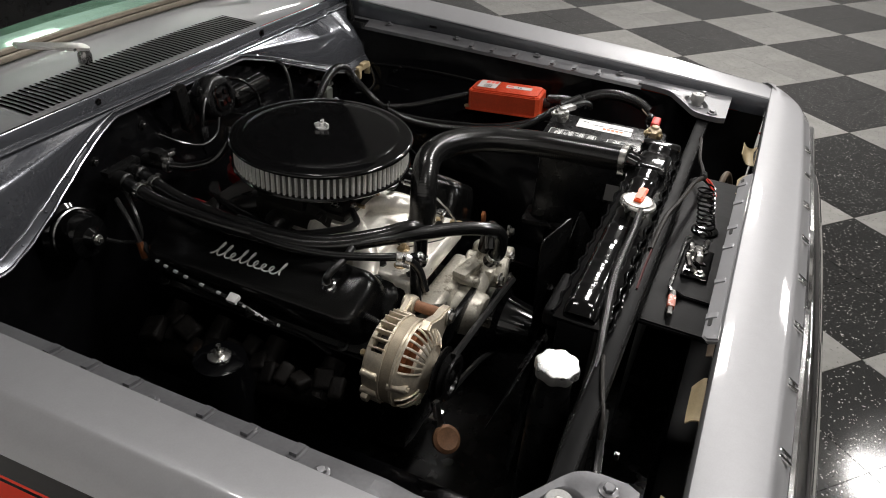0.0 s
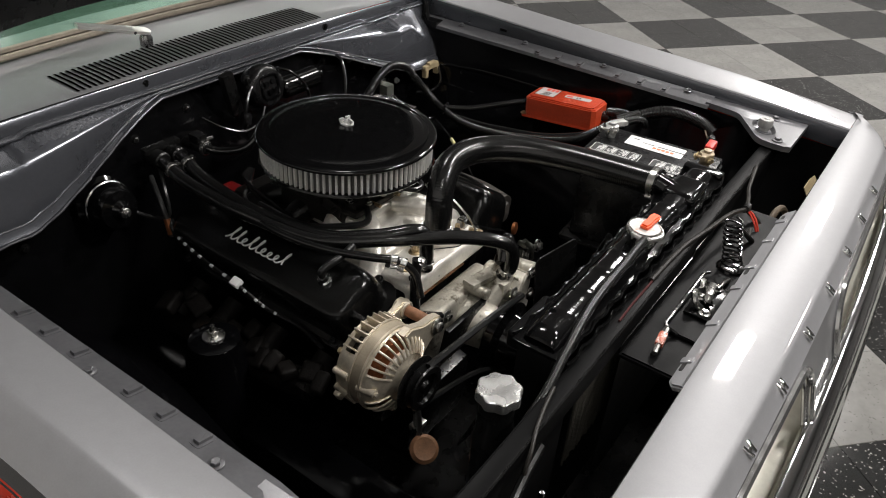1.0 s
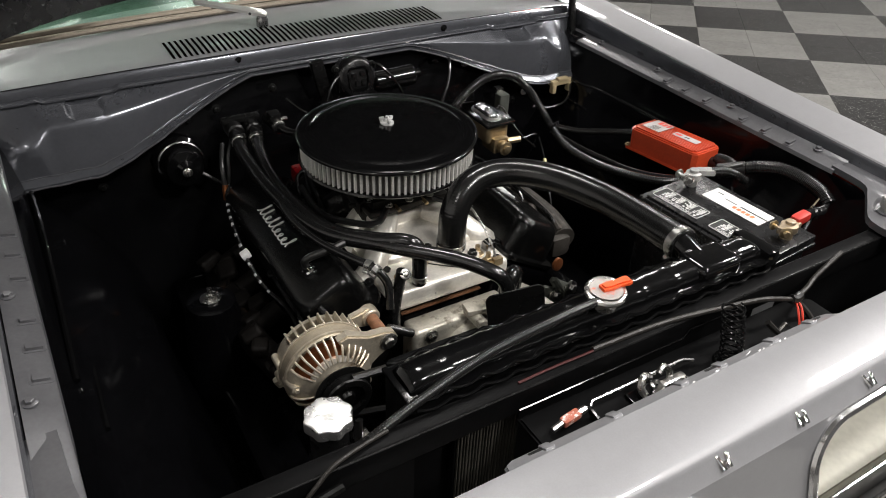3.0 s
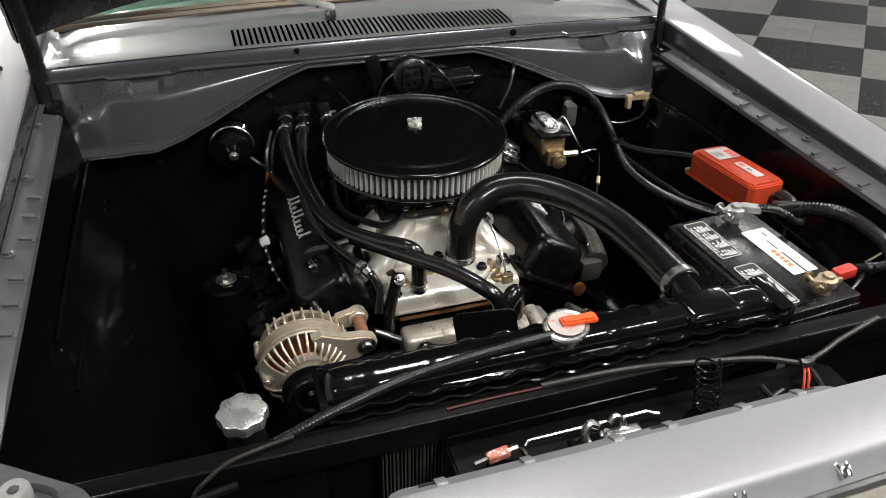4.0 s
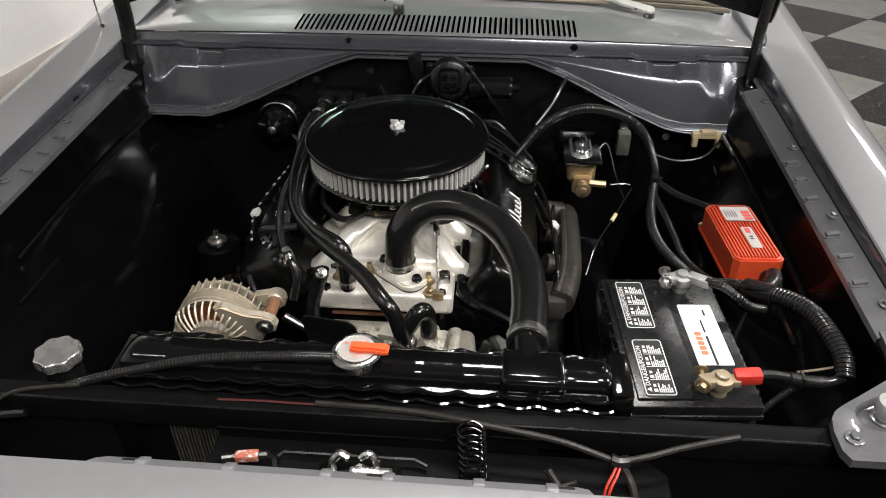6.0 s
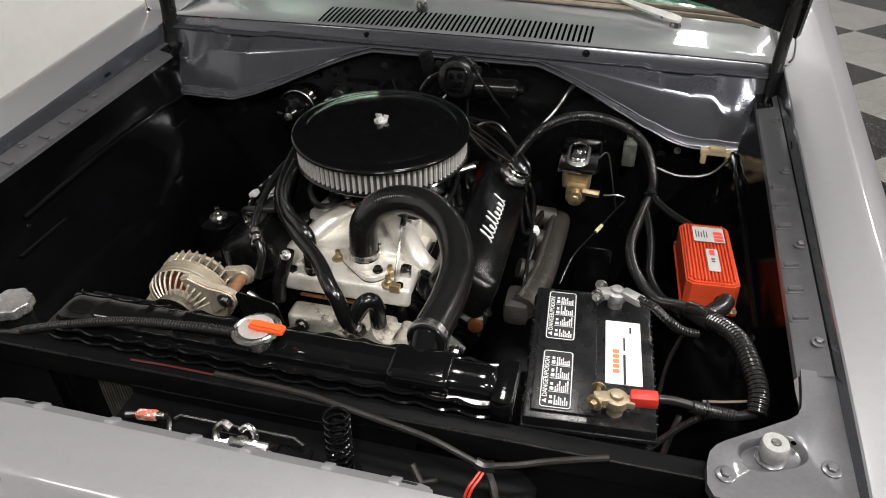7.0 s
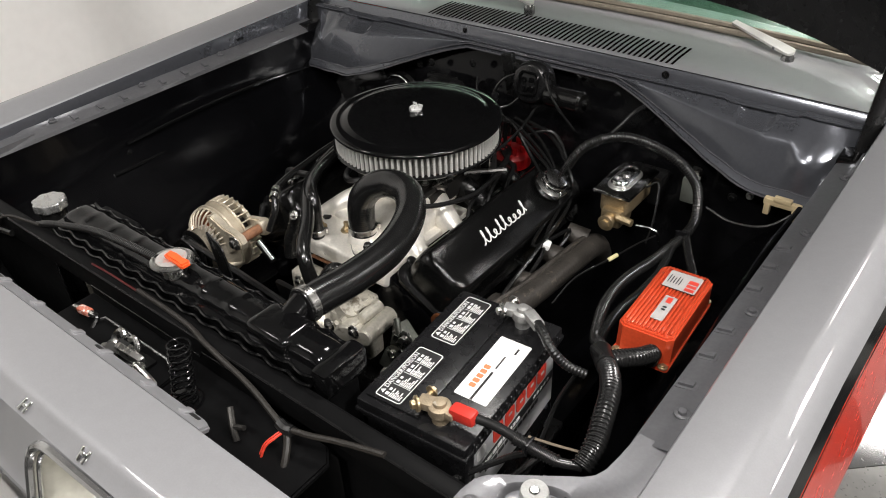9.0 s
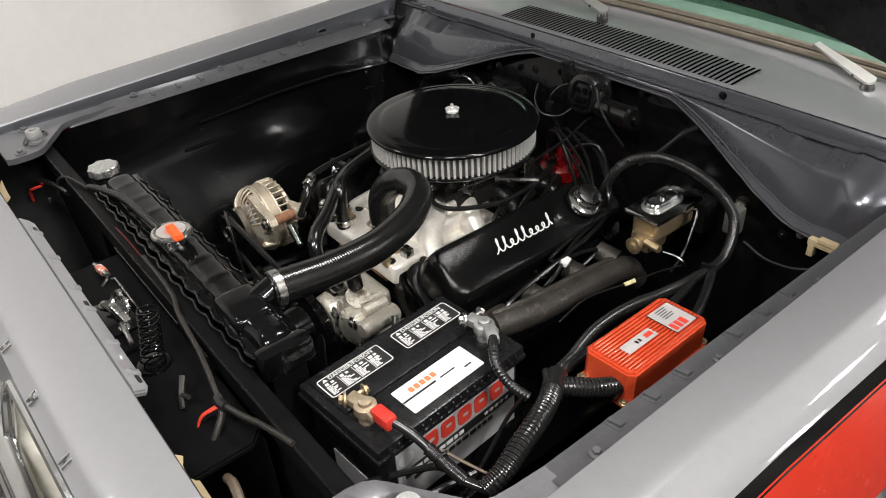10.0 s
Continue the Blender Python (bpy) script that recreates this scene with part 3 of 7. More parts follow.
def shield_low(x):
    d = abs(x - CX - 0.018)
    if d < 0.20:
        return 0.388, 0.984
    if d < 0.55:
        f = (d - 0.20) / 0.35
        s = f * f * (3 - 2 * f) * 0.35 + f * 0.65
        return 0.388 - 0.088 * s, 0.984 - 0.121 * s
    return 0.300 - 0.01 * (d - 0.55), 0.863 + 0.03 * max(0.0, d - 0.66)


def ease(a, b, v):
    f = min(1.0, max(0.0, (v - a) / (b - a)))
    return f * f * (3 - 2 * f)


rows = []
for k in range(241):
    x = CX - 0.738 + 1.476 * k / 240
    d = abs(x - CX)
    y1, z1 = shield_low(x)
    t = min(1.0, max(0.0, (0.390 - y1) / 0.088))
    e = ease(0.645, 0.738, d)
    # the ledge under the lip drops a little along a pressed step
    st = 0.0055 * ease(0.455, 0.475, d) * (1 - ease(0.600, 0.612, d)) + 0.002 * ease(0.62, 0.64, d)
    cy, cz = 0.386 - 0.046 * t + 0.034 * e, 0.991 - 0.026 * t - 0.014 * e
    # a rounded bulge near each end, and a shallow notch in the ledge beside it
    D = ease(0.605, 0.640, d) * (1 - ease(0.682, 0.722, d))
    nt = 0.0035 * ease(0.495, 0.503, d) * (1 - ease(0.558, 0.567, d))
    dome = 0.010 * D
    my, mz = cy, cz
    cy, cz = cy - 0.010 * D, cz - 0.022 * D
    ry, rz = y1 + 0.005 * t, z1 + 0.013 * t
    my, mz = (my + ry) / 2 - 0.004 * t - 0.006 * D, (mz + rz) / 2 - 0.010 * D
    rows.append([(x, 0.398, 1.003 - st), (x, 0.385, 1.000 - st), (x, 0.3825, 0.998 - st), (x, 0.383, 0.9955 - st), (x, 0.387 + nt, 0.9935 - st * 0.5 - nt),
                 (x, cy + 0.015 * t + nt + 0.006 * D, cz + 0.0090 * t - nt + 0.012 * D), (x, cy + 0.0065 * t - dome * 0.4 + nt * 0.5, cz + 0.0038 * t - nt * 0.5 + 0.004 * D), (x, cy - dome * 0.6, cz - 0.0012 * t), (x, cy - 0.0045 * t - dome * 0.7, cz - 0.0075 * t), (x, cy - 0.0075 * t - dome * 0.8, cz - 0.0155 * t),
                 (x, my, mz), (x, ry, rz), (x, y1 - 0.004, z1 + 0.007 * t), (x, y1 - 0.010, z1 + 0.001), (x, y1 - 0.0105, z1 - 0.005)])
sh = part("cowl_shield", sheet(rows), SHIELD, body, "cowl lower panel, darkened in its colour as shade", 30)
for dy, dz, rr in ((-0.0105, -0.0040, 0.0022), (0.004, 0.0125, 0.0016)):
    pts = []
    for k in range(81):
        x = CX - 0.725 + 1.45 * k / 80
        y1, z1 = shield_low(x)
        t = min(1.0, max(0.0, (0.390 - y1) / 0.088))
        wob = 0.0008 * math.sin(k * 1.7) * t
        pts.append((x, y1 + (dy if dy < 0 else dy * t - 0.004 * (1 - t)) + wob, z1 + (dz if dz < 0 else dz * t + 0.004 * (1 - t)) + wob))
    part("rolled_rim", tube(pts, rr, 6, 1, False), RIMPAINT, sh, "shiny rolled rim")
for d in (0.27, 0.345, 0.42, 0.49):
    for s_ in (1, -1):
        y1, z1 = shield_low(CX + s_ * d)
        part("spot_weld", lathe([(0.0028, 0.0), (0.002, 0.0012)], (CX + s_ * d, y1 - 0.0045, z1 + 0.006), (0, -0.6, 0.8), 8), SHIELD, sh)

fw = [[(x, 0.415, 0.985), (x, 0.400, 0.95), (x, 0.352, 0.80), (x, 0.33, 0.6), (x, 0.25, 0.4), (x, 0.10, 0.27)] for x in [CX - 0.76 + 0.19 * k for k in range(9)]]
firewall = part("firewall", sheet(fw), GLOSSW, body, "gloss black firewall")
for x, z in ((-0.24, 0.93), (0.40, 0.93), (0.56, 0.80), (-0.50, 0.80), (-0.11, 0.955), (0.02, 0.90)):
    part("bolt", nut((x, 0.352, z), 0.006, 0.008, (0, -1, 0)), SATIN, firewall)
for x, z in ((0.545, 0.905), (0.595, 0.817), (0.507, 0.925), (0.480, 0.885), (0.455, 0.930), (0.330, 0.935), (-0.30, 0.905), (-0.43, 0.86), (0.62, 0.86)):
    part("fixing", nut((x, 0.389 - 0.30 * (0.95 - z), z), 0.0055, 0.010, (0.1, -1, 0.2), 1.5), NUTM if x > 0.5 else SATIN, firewall, "small firewall fixing")
part("under_tray", box((CX, -0.2, 0.25), (1.1, 1.25, 0.02)), SATIN, body, "black crossmember below the engine")
for s_ in (1, -1):
    part("frame_rail", box((mx(0.44, s_), -0.25, 0.50), (0.09, 1.1, 0.10), 0.012), BLACK, body, "black frame rail")

for s_ in (1, -1):
    wx = mx(0.765, s_)
    ty = part("wheel", lathe([(0.19, -0.085), (0.275, -0.085), (0.300, -0.070), (0.305, -0.03), (0.305, 0.03), (0.300, 0.070), (0.275, 0.085), (0.19, 0.085)], (wx, -0.22, 0.333), (1, 0, 0), 48), RUBBER, body, "black tyre on a steel wheel")
    part("rim", lathe([(0.06, -0.05), (0.17, -0.055), (0.192, -0.080), (0.192, 0.080), (0.17, 0.055), (0.06, 0.05)], (wx, -0.22, 0.333), (1, 0, 0), 36), STEEL, ty)

# header panel
HD = sorted([0.02 + 0.04 * k for k in range(18)] + [0.7305 + 0.9 * a for a, _ in CROWN] + [0.72])
HXS = [CX - d for d in reversed(HD)] + [CX + d for d in HD]


def hdr(x):
    """How far the nose is drawn back at its ends."""
    d = abs(x - CX)
    return 0.010 * (d / 0.6) ** 2 + 0.105 * max(0.0, (d - 0.64) / 0.211) ** 2.2


rows = []
for x in HXS:
    b, d = hdr(x), abs(x - CX)
    q = min(0.0, crown((d - 0.7305) / 0.9)) if d > 0.735 else 0.0
    zr = 0.979 + q
    rows.append([(x, -0.787, 0.940 if q > -0.01 else zr - 0.001), (x, -0.787, zr - 0.004 if q > -0.01 else zr - 0.0005), (x, -0.789, zr + 0.0005), (x, -0.796, zr + 0.002), (x, -0.83 + b * 0.55, 0.983 + q * 0.8), (x, -0.870 + b * 0.9, 0.9815 + q * 0.5), (x, -0.8765 + b, 0.9800 + q * 0.42), (x, -0.8795 + b, 0.9780 + q * 0.38), (x, -0.8825 + b, 0.9745 + q * 0.33),
                 (x, -0.890 + b, 0.966 + q * 0.2), (x, -0.898 + b, 0.9585)])
header = part("header_panel", sheet(rows), SILVER, body, "silver header panel above the grille", 50)
# slotted flange behind it
ol = [(-0.255, -0.790), (0.318, -0.790), (0.312, -0.768), (0.298, -0.762), (-0.235, -0.762), (-0.248, -0.770)]
HFM = Matrix.Translation((0, -0.785, 0.973)) @ Matrix.Rotation(radians(-34), 4, "X") @ Matrix.Translation((0, 0.787, -0.966))
hf = part("header_flange", slab(ol, 0.958, 0.966, 0.003, HFM), SILVER, header, "silver slotted header flange")
for x in (-0.19, -0.09, 0.02, 0.09, 0.19, 0.27):
    pb = box((x, -0.772, 0.9660), (0.014, 0.018, 0.0055), 0.0025, seg=2)
    bmesh.ops.transform(pb, matrix=HFM, verts=pb.verts[:])
    part("pad", pb, SILVER, hf)
for x in (-0.205, 0.075, 0.285):
    part("slot", slab(rounded(0.020, 0.006, 0.0029, 4, x, -0.771), 0.9655, 0.9668, 0, HFM), INK, hf)
# chrome badge pieces along the nose: plain shapes
for k in range(8):
    x = CX - 0.4655 + 0.133 * k
    b = hdr(x)
    bp = join(box((x - 0.0055, -0.8885 + b, 0.970), (0.005, 0.005, 0.018), 0.0016, (-62, 0, 14 if k % 2 else -10)), box((x + 0.0055, -0.8885 + b, 0.970), (0.005, 0.005, 0.017), 0.0016, (-62, 0, -12)), box((x, -0.8885 + b, 0.970 + 0.003 * (k % 3 - 1)), (0.010, 0.005, 0.005), 0.0016, (-62, 0, 0)))
    part("badge_piece", bp, CHROME, header, "small chrome badge piece")


def face_y(x, z):
    """The nose leans forward towards the bumper."""
    return -0.898 + hdr(x) - 0.30 * (0.9585 - z)


GZ = 0.874
for s_ in (1, -1):
    gx = CX + s_ * 0.388
    for w, h, rad, rt, dy, mt, lab in ((0.608, 0.156, 0.058, 0.0068, 0.003, FRAMEM, "chrome grille opening frame"), (0.586, 0.134, 0.048, 0.0035, -0.003, FRAMEM, "inner bright frame edge")):
        pts = [(a, face_y(a, b) - dy, b) for a, b in rounded(w, h, rad, 8, gx, GZ)]
        part("grille_frame", tube(pts + [pts[0], pts[1]], rt, 8, 1, False), mt, header, lab)
    o1, o2 = rounded(0.598, 0.146, 0.054, 8, gx, GZ), rounded(0.55, 0.10, 0.036, 8, gx, GZ - 0.006)
    bm = bmesh.new()
    A = [bm.verts.new((a, face_y(a, b) + 0.001, b)) for a, b in o1]
    B = [bm.verts.new((a, -0.835, b)) for a, b in o2]
    for i in range(len(A)):
        bm.faces.new((A[i], A[(i + 1) % len(A)], B[(i + 1) % len(A)], B[i]))
    bm.faces.new(list(reversed(B)))
    bmesh.ops.recalc_face_normals(bm, faces=bm.faces[:])
    part("grille_recess", bm, RECESS, header, "pale grey recessed grille bucket")
    part("recess_back", box((gx, -0.826, GZ - 0.004), (0.60, 0.010, 0.135), 0.003), DULLK, header, "black back of the grille bucket")
bm = bmesh.new()
for s_ in (1, -1):
    gx, HT, HB = CX + s_ * 0.388, 0.9585 - GZ, 0.11
    o = rounded(0.604, 0.152, 0.056, 8, gx, GZ)

    def project(a, b):
        dx, dz = a - gx, b - GZ
        wd = 0.388 if dx * s_ < 0 else 0.43
        k = min(wd / max(1e-6, abs(dx)), (HT if dz > 0 else HB) / max(1e-6, abs(dz)))
        return gx + dx * k, GZ + dz * k, abs(abs(dx * k) - wd) < 1e-6, wd
    A = [bm.verts.new((a, face_y(a, b), b)) for a, b in o]
    out = [project(a, b) for a, b in o]
    B = [bm.verts.new((q[0], face_y(q[0], q[1]), q[1])) for q in out]
    for i in range(len(A)):
        j = (i + 1) % len(A)
        bm.faces.new((A[i], A[j], B[j], B[i]))
        if out[i][2] != out[j][2]:
            cxx = gx + out[i][3] * (1 if out[i][0] + out[j][0] > 2 * gx else -1)
            czz = GZ + (HT if out[i][1] + out[j][1] > 2 * GZ else -HB)
            bm.faces.new((B[i], B[j], bm.verts.new((cxx, face_y(cxx, czz), czz))))
bmesh.ops.recalc_face_normals(bm, faces=bm.faces[:])
part("grille_surround", bm, SILVER, header, "grey grille surround", 60)
bw = [(0.0, 0.842), (0.010, 0.846), (0.022, 0.842), (0.038, 0.822), (0.046, 0.795), (0.049, 0.76), (0.048, 0.72), (0.040, 0.68), (0.015, 0.66)]
part("bumper", sheet([[(x, -0.929 - a + hdr(x) * 1.2, z) for a, z in bw] for x in HXS], 0.004), CHROME, body, "bright chrome front bumper", 60)
part("lower_valance", box((CX, -0.82, 0.42), (1.5, 0.10, 0.2), 0.03), DULLK, body, "black lower valance behind the bumper")

# radiator support behind the nose
yk = part("radiator_yoke", join(box((CX, -0.6565, 0.938), (1.36, 0.024, 0.008), 0.003), box((CX, -0.6675, 0.921), (1.36, 0.006, 0.038), 0.002)), DULLK, body, "black radiator yoke with a folded edge")
for yy, zz, mt in ((-0.6685, 0.9405, SATIN), (-0.6455, 0.9405, DULLK)):
    part("folded_edge", tube([(CX - 0.68, yy, zz), (CX + 0.68, yy, zz)], 0.0018, 6, 1, False), mt, yk)
plate = [(-0.15, -0.671), (0.40, -0.671), (0.42, -0.690), (0.42, -0.785), (-0.15, -0.785)]
lp = part("latch_plate", slab(plate, 0.884, 0.892, 0.003), DULLK, body, "black hood latch plate")
part("fold", tube([(-0.149, -0.6705, 0.9055), (0.143, -0.6715, 0.9075), (0.152, -0.6715, 0.920), (0.262, -0.6725, 0.921)], 0.0022, 8, 1, False), GLOSSK, lp, "thin shiny folded edge")
part("upstand", sheet([[(x, -0.671, 0.890), (x, -0.671, z)] for x, z in ((-0.149, 0.9055), (0.143, 0.9075), (0.152, 0.920), (0.262, 0.921))], 0.003), DULLK, lp)
part("latch_edge", tube([(-0.060, -0.708, 0.902), (-0.054, -0.702, 0.904), (0.110, -0.704, 0.908), (0.126, -0.710, 0.905)], 0.0032, 8, 1, False), CHROMED, lp, "shiny pressed edge")
part("latch_tray", slab([(-0.060, -0.704), (0.136, -0.706), (0.138, -0.775), (-0.062, -0.775)], 0.892, 0.898, 0.002), DULLK, lp, "dull black latch tray")
part("lower_panel", sheet([[(x, -0.674, 0.886), (x, -0.674, 0.60)] for x in (-0.15, 0.42)]), DULLK, body, "black panel below the latch")
for s_ in (1, -1):
    part("yoke_side", sheet([[(mx(0.37, s_), -0.66, 0.92), (mx(0.37, s_), -0.66, 0.3)], [(mx(0.72, s_), -0.66, 0.92), (mx(0.72, s_), -0.66, 0.3)]]), DULLK, body, "black side panel of the radiator yoke")
    part("lamp_bucket", lathe([(0.10, 0.0), (0.095, 0.05), (0.06, 0.09)], (mx(0.62, s_), -0.88, 0.80), (0, 1, 0), 24), DULLK, body, "black back of the headlamp bucket")


def bent_tab(x0, x1, y0, y1, z, curl, seed):
    """A thin strip of trim, bent and a little crumpled."""
    rnd = random.Random(seed)
    rows = []
    for i in range(7):
        f = i / 6
        x = x0 + (x1 - x0) * f
        wv = 0.004 * math.sin(f * 5 + seed)
        rows.append([(x + 0.004 * math.sin(g * 3 + seed), y0 + (y1 - y0) * g + wv * (1 - g), z + curl * (g - 0.4) ** 2 - 0.020 * g * (f - 0.5) + wv + rnd.uniform(-0.0012, 0.0012)) for g in (0, 0.25, 0.5, 0.75, 1.0)])
    return sheet(rows, 0.0016)


for x0, x1, y0, y1, z, curl, mt, lab in ((-0.350, -0.252, -0.794, -0.764, 0.905, -0.05, TAN, "bent tan bracket behind the nose"), (-0.215, -0.165, -0.794, -0.771, 0.915, -0.04, PRIMERD, "brown primed bracket"),
                                         (-0.525, -0.488, -0.794, -0.757, 0.905, 0.03, TAN, "bent tan bracket behind the nose"), (0.375, 0.480, -0.792, -0.757, 0.898, -0.04, TAN, "bent tan bracket behind the nose"),
                                         (0.560, 0.680, -0.782, -0.752, 0.880, 0.05, TAN, "bent tan bracket behind the nose")):
    part("bracket", bent_tab(x0, x1, y0 - 0.008, y1 - 0.010, z, curl, x0 * 10), mt, body, lab, 60)

# ---- hood and windscreen ----
hood = thing("hood", (CX, 0.5, 1.06), "raised hood with a black underside", "car hood")
rows, under = [], []
for k in range(25):
    x = CX - 0.77 + 1.54 * k / 24
    d = abs((x - CX) / 0.77)
    y0, z0 = HOOD_Y - HOOD_DY * d ** 3, HOOD_Z - HOOD_DZ * d ** 2.5
    cs, sn = math.cos(radians(HOOD_A)), math.sin(radians(HOOD_A))
    rows.append([(x, y0 - s * cs, z0 + s * sn) for s in (0, 0.02, 0.3, 0.7, 1.2)])
part("hood_panel", sheet(rows, 0.018), SATIN, hood, "satin black underside panel")
for s_ in (1, -1):
    part("brace", tube([(CX + s_ * 0.60, HOOD_Y - 0.05, HOOD_Z + 0.06), (CX + s_ * 0.35, HOOD_Y - 0.2, HOOD_Z + 0.42), (CX, HOOD_Y - 0.3, HOOD_Z + 0.6)], 0.02, 8, 6), SATIN, hood)
glass = thing("windscreen", (CX, 0.66, 1.06), "green tinted windscreen with weathered brown trim", "windscreen")
gz_ = lambda x: 1.052 - 0.020 * ((x - CX) / 0.75) ** 2
gy_ = lambda x: 0.655 - 0.012 * ((x - CX) / 0.75) ** 2
GX = [CX - 0.72 + 0.12 * k for k in range(13)]
gp = part("pane", sheet([[(x, gy_(x), gz_(x)), (x, gy_(x) + 0.30, gz_(x) + 0.36)] for x in GX], 0.005), GLASS, glass)
gp.visible_shadow = False
part("lower_trim", join(tube([(x, gy_(x) - 0.012, gz_(x) + 0.006) for x in GX], 0.008, 8, 4), tube([(x, gy_(x) - 0.030, gz_(x) + 0.000) for x in GX], 0.007, 8, 4)), TRIM, glass, "weathered brown and steel windscreen trim")
part("dashboard", sheet([[(x, gy_(x) + 0.01, gz_(x) - 0.015), (x, gy_(x) + 0.35, gz_(x) + 0.0), (x, gy_(x) + 0.45, gz_(x) - 0.25)] for x in GX], 0.01), DASH, glass, "dark green dashboard top behind the glass")
# dark sheet added in the cabin to block the bright wall behind the glass
part("glass_backing", sheet([[(CX - 0.72, 1.62, 0.6), (CX - 0.66, 1.70, 1.30), (CX - 0.60, 1.62, 1.50)], [(CX + 0.72, 1.62, 0.6), (CX + 0.66, 1.70, 1.30), (CX + 0.60, 1.62, 1.50)]], 0.03), DASH, glass, "dark sheet added behind the glass to keep it dark")
part("cabin_shell", sheet([[(CX - 0.74, 0.72, 1.0), (CX - 0.74, 0.72, 0.42), (CX + 0.74, 0.72, 0.42), (CX + 0.74, 0.72, 1.0)], [(CX - 0.74, 1.7, 1.0), (CX - 0.74, 1.7, 0.42), (CX + 0.74, 1.7, 0.42), (CX + 0.74, 1.7, 1.0)], [(CX - 0.74, 1.75, 1.0), (CX - 0.3, 1.75, 0.9), (CX + 0.3, 1.75, 0.9), (CX + 0.74, 1.75, 1.0)]], 0.02), SATIN, glass, "dark cabin below the glass")


def wiper(pivot, tip):
    """A flat tapered arm with a rounded head over its pivot."""
    p, t = Vector(pivot), Vector(tip)
    top = p + V(0, 0, 0.018)
    ax = (t - top).normalized()
    side = ax.cross(V(0, -0.3, 1)).normalized()
    m = Matrix((ax, side, ax.cross(side) * -1)).transposed().to_4x4()
    if m.determinant() < 0:
        m = Matrix((ax, side, ax.cross(side))).transposed().to_4x4()
    m = Matrix.Translation(top) @ m
    ln = (t - top).length
    head = [(-0.012 * math.cos(q), 0.012 * math.sin(q)) for q in [radians(-80 + 20 * k) for k in range(9)]]
    ol = head + [(0.035, 0.0115), (ln * 0.5, 0.0095), (ln, 0.0065), (ln, -0.0065), (ln * 0.5, -0.0095), (0.035, -0.0115)]
    w = part("wiper_arm", slab(ol, -0.004, 0.004, 0.0022, m), WIPER, body, "silver painted windscreen wiper arm")
    part("arm_joint", lathe([(0.0035, -0.0125), (0.0035, 0.0125)], top + ax * 0.032, side, 10), CHROMED, w, "steel hinge pin")
    part("pivot_cap", lathe([(0.014, -0.012), (0.014, 0.004), (0.010, 0.012), (0.005, 0.014)], p, (0, -0.1, 1), 16), CHROMED, w, "dull chrome pivot cap")


wiper((-0.062, 0.526, 1.048), (-0.215, 0.522, 1.112))
wiper((0.553, 0.573, 1.026), (0.408, 0.640, 1.062))

part("cowl_seam", tube([(0.797, 0.432, 1.0165), (0.806, 0.452, 1.0185), (0.815, 0.495, 1.0210), (0.822, 0.558, 1.0240), (0.8235, 0.63, 1.0265), (0.822, 0.72, 1.0285)], 0.0022, 6, 6), INK, body, "dark seam between cowl and fender")
for s_ in (1, -1):
    pil = part("windscreen_pillar", sheet([[(mx(0.792, s_), 0.70, 1.010), (mx(0.826, s_), 0.74, 1.015), (mx(0.832, s_), 0.80, 1.012)], [(mx(0.70, s_), 1.03, 1.42), (mx(0.735, s_), 1.07, 1.425), (mx(0.74, s_), 1.13, 1.42)]], 0.01), SILVER, body, "silver windscreen pillar", 40)
    part("pillar_trim", tube([(mx(0.824, s_), 0.735, 1.015), (mx(0.733, s_), 1.065, 1.425)], 0.006, 8, 1, False), CHROME, pil, "chrome trim strip on the pillar")
mir = thing("side_mirror", (0.85, 0.77, 1.02), "round chrome side mirror on a stalk", "side mirror")
part("foot", lathe([(0.024, 0.0), (0.022, 0.006), (0.012, 0.012)], (0.850, 0.775, 1.014), (0, 0, 1), 24), CHROME, mir)
part("stalk", tube([(0.850, 0.775, 1.022), (0.862, 0.800, 1.036), (0.885, 0.850, 1.052), (0.900, 0.900, 1.068)], 0.009, 12, 6), CHROME, mir)
part("head", lathe([(0.004, -0.055), (0.026, -0.052), (0.046, -0.038), (0.056, -0.016), (0.058, 0.0), (0.054, 0.004)], (0.905, 0.950, 1.088), (0.05, 1, 0.06), 36), CHROME, mir, "rounded chrome mirror shell")

ant = thing("antenna", (-0.772, 0.417, 0.99), "thin chrome radio antenna on the fender", "antenna")
part("foot", lathe([(0.020, 0), (0.019, 0.006), (0.009, 0.012), (0.008, 0.030), (0.004, 0.034)], (-0.772, 0.417, 0.996), (0, 0, 1), 20), CHROME, ant)
part("mast", tube([(-0.772, 0.417, 1.02), (-0.785, 0.42, 1.3), (-0.80, 0.424, 1.65)], 0.0022, 8, 3), STEEL, ant)

# ---- the radiator ----
radiator = thing("radiator", (0.03, -0.60, 0.5), "gloss black radiator with a ribbed top tank", "radiator")
tank = bmesh.new()
sec = [(-0.027, -0.022), (-0.026, 0.0), (-0.022, 0.010), (-0.014, 0.015), (0.0, 0.016), (0.014, 0.015), (0.022, 0.010), (0.026, 0.0), (0.027, -0.022)]
rows, NT = [], 130
for k in range(NT + 1):
    f = k / NT
    x = -0.285 + 0.640 * f
    e = min(1.0, min(f, 1 - f) / 0.035)
    e = math.sqrt(max(0.05, 1 - (1 - e) ** 2))
    ph = (k % 13) / 13.0
    rib = 0.0013 * max(0.0, math.cos(2 * math.pi * ph)) ** 3 if 8 < k < 122 else 0.0
    rows.append([(x, -0.600 + a * (0.85 + 0.15 * e) * (1 + rib * 40), 0.962 + b * e + rib * (0.6 if b > 0.0 else 0)) for a, b in sec])
tk = part("top_tank", sheet(rows), TANKK, radiator, "gloss black ribbed top tank", 50)
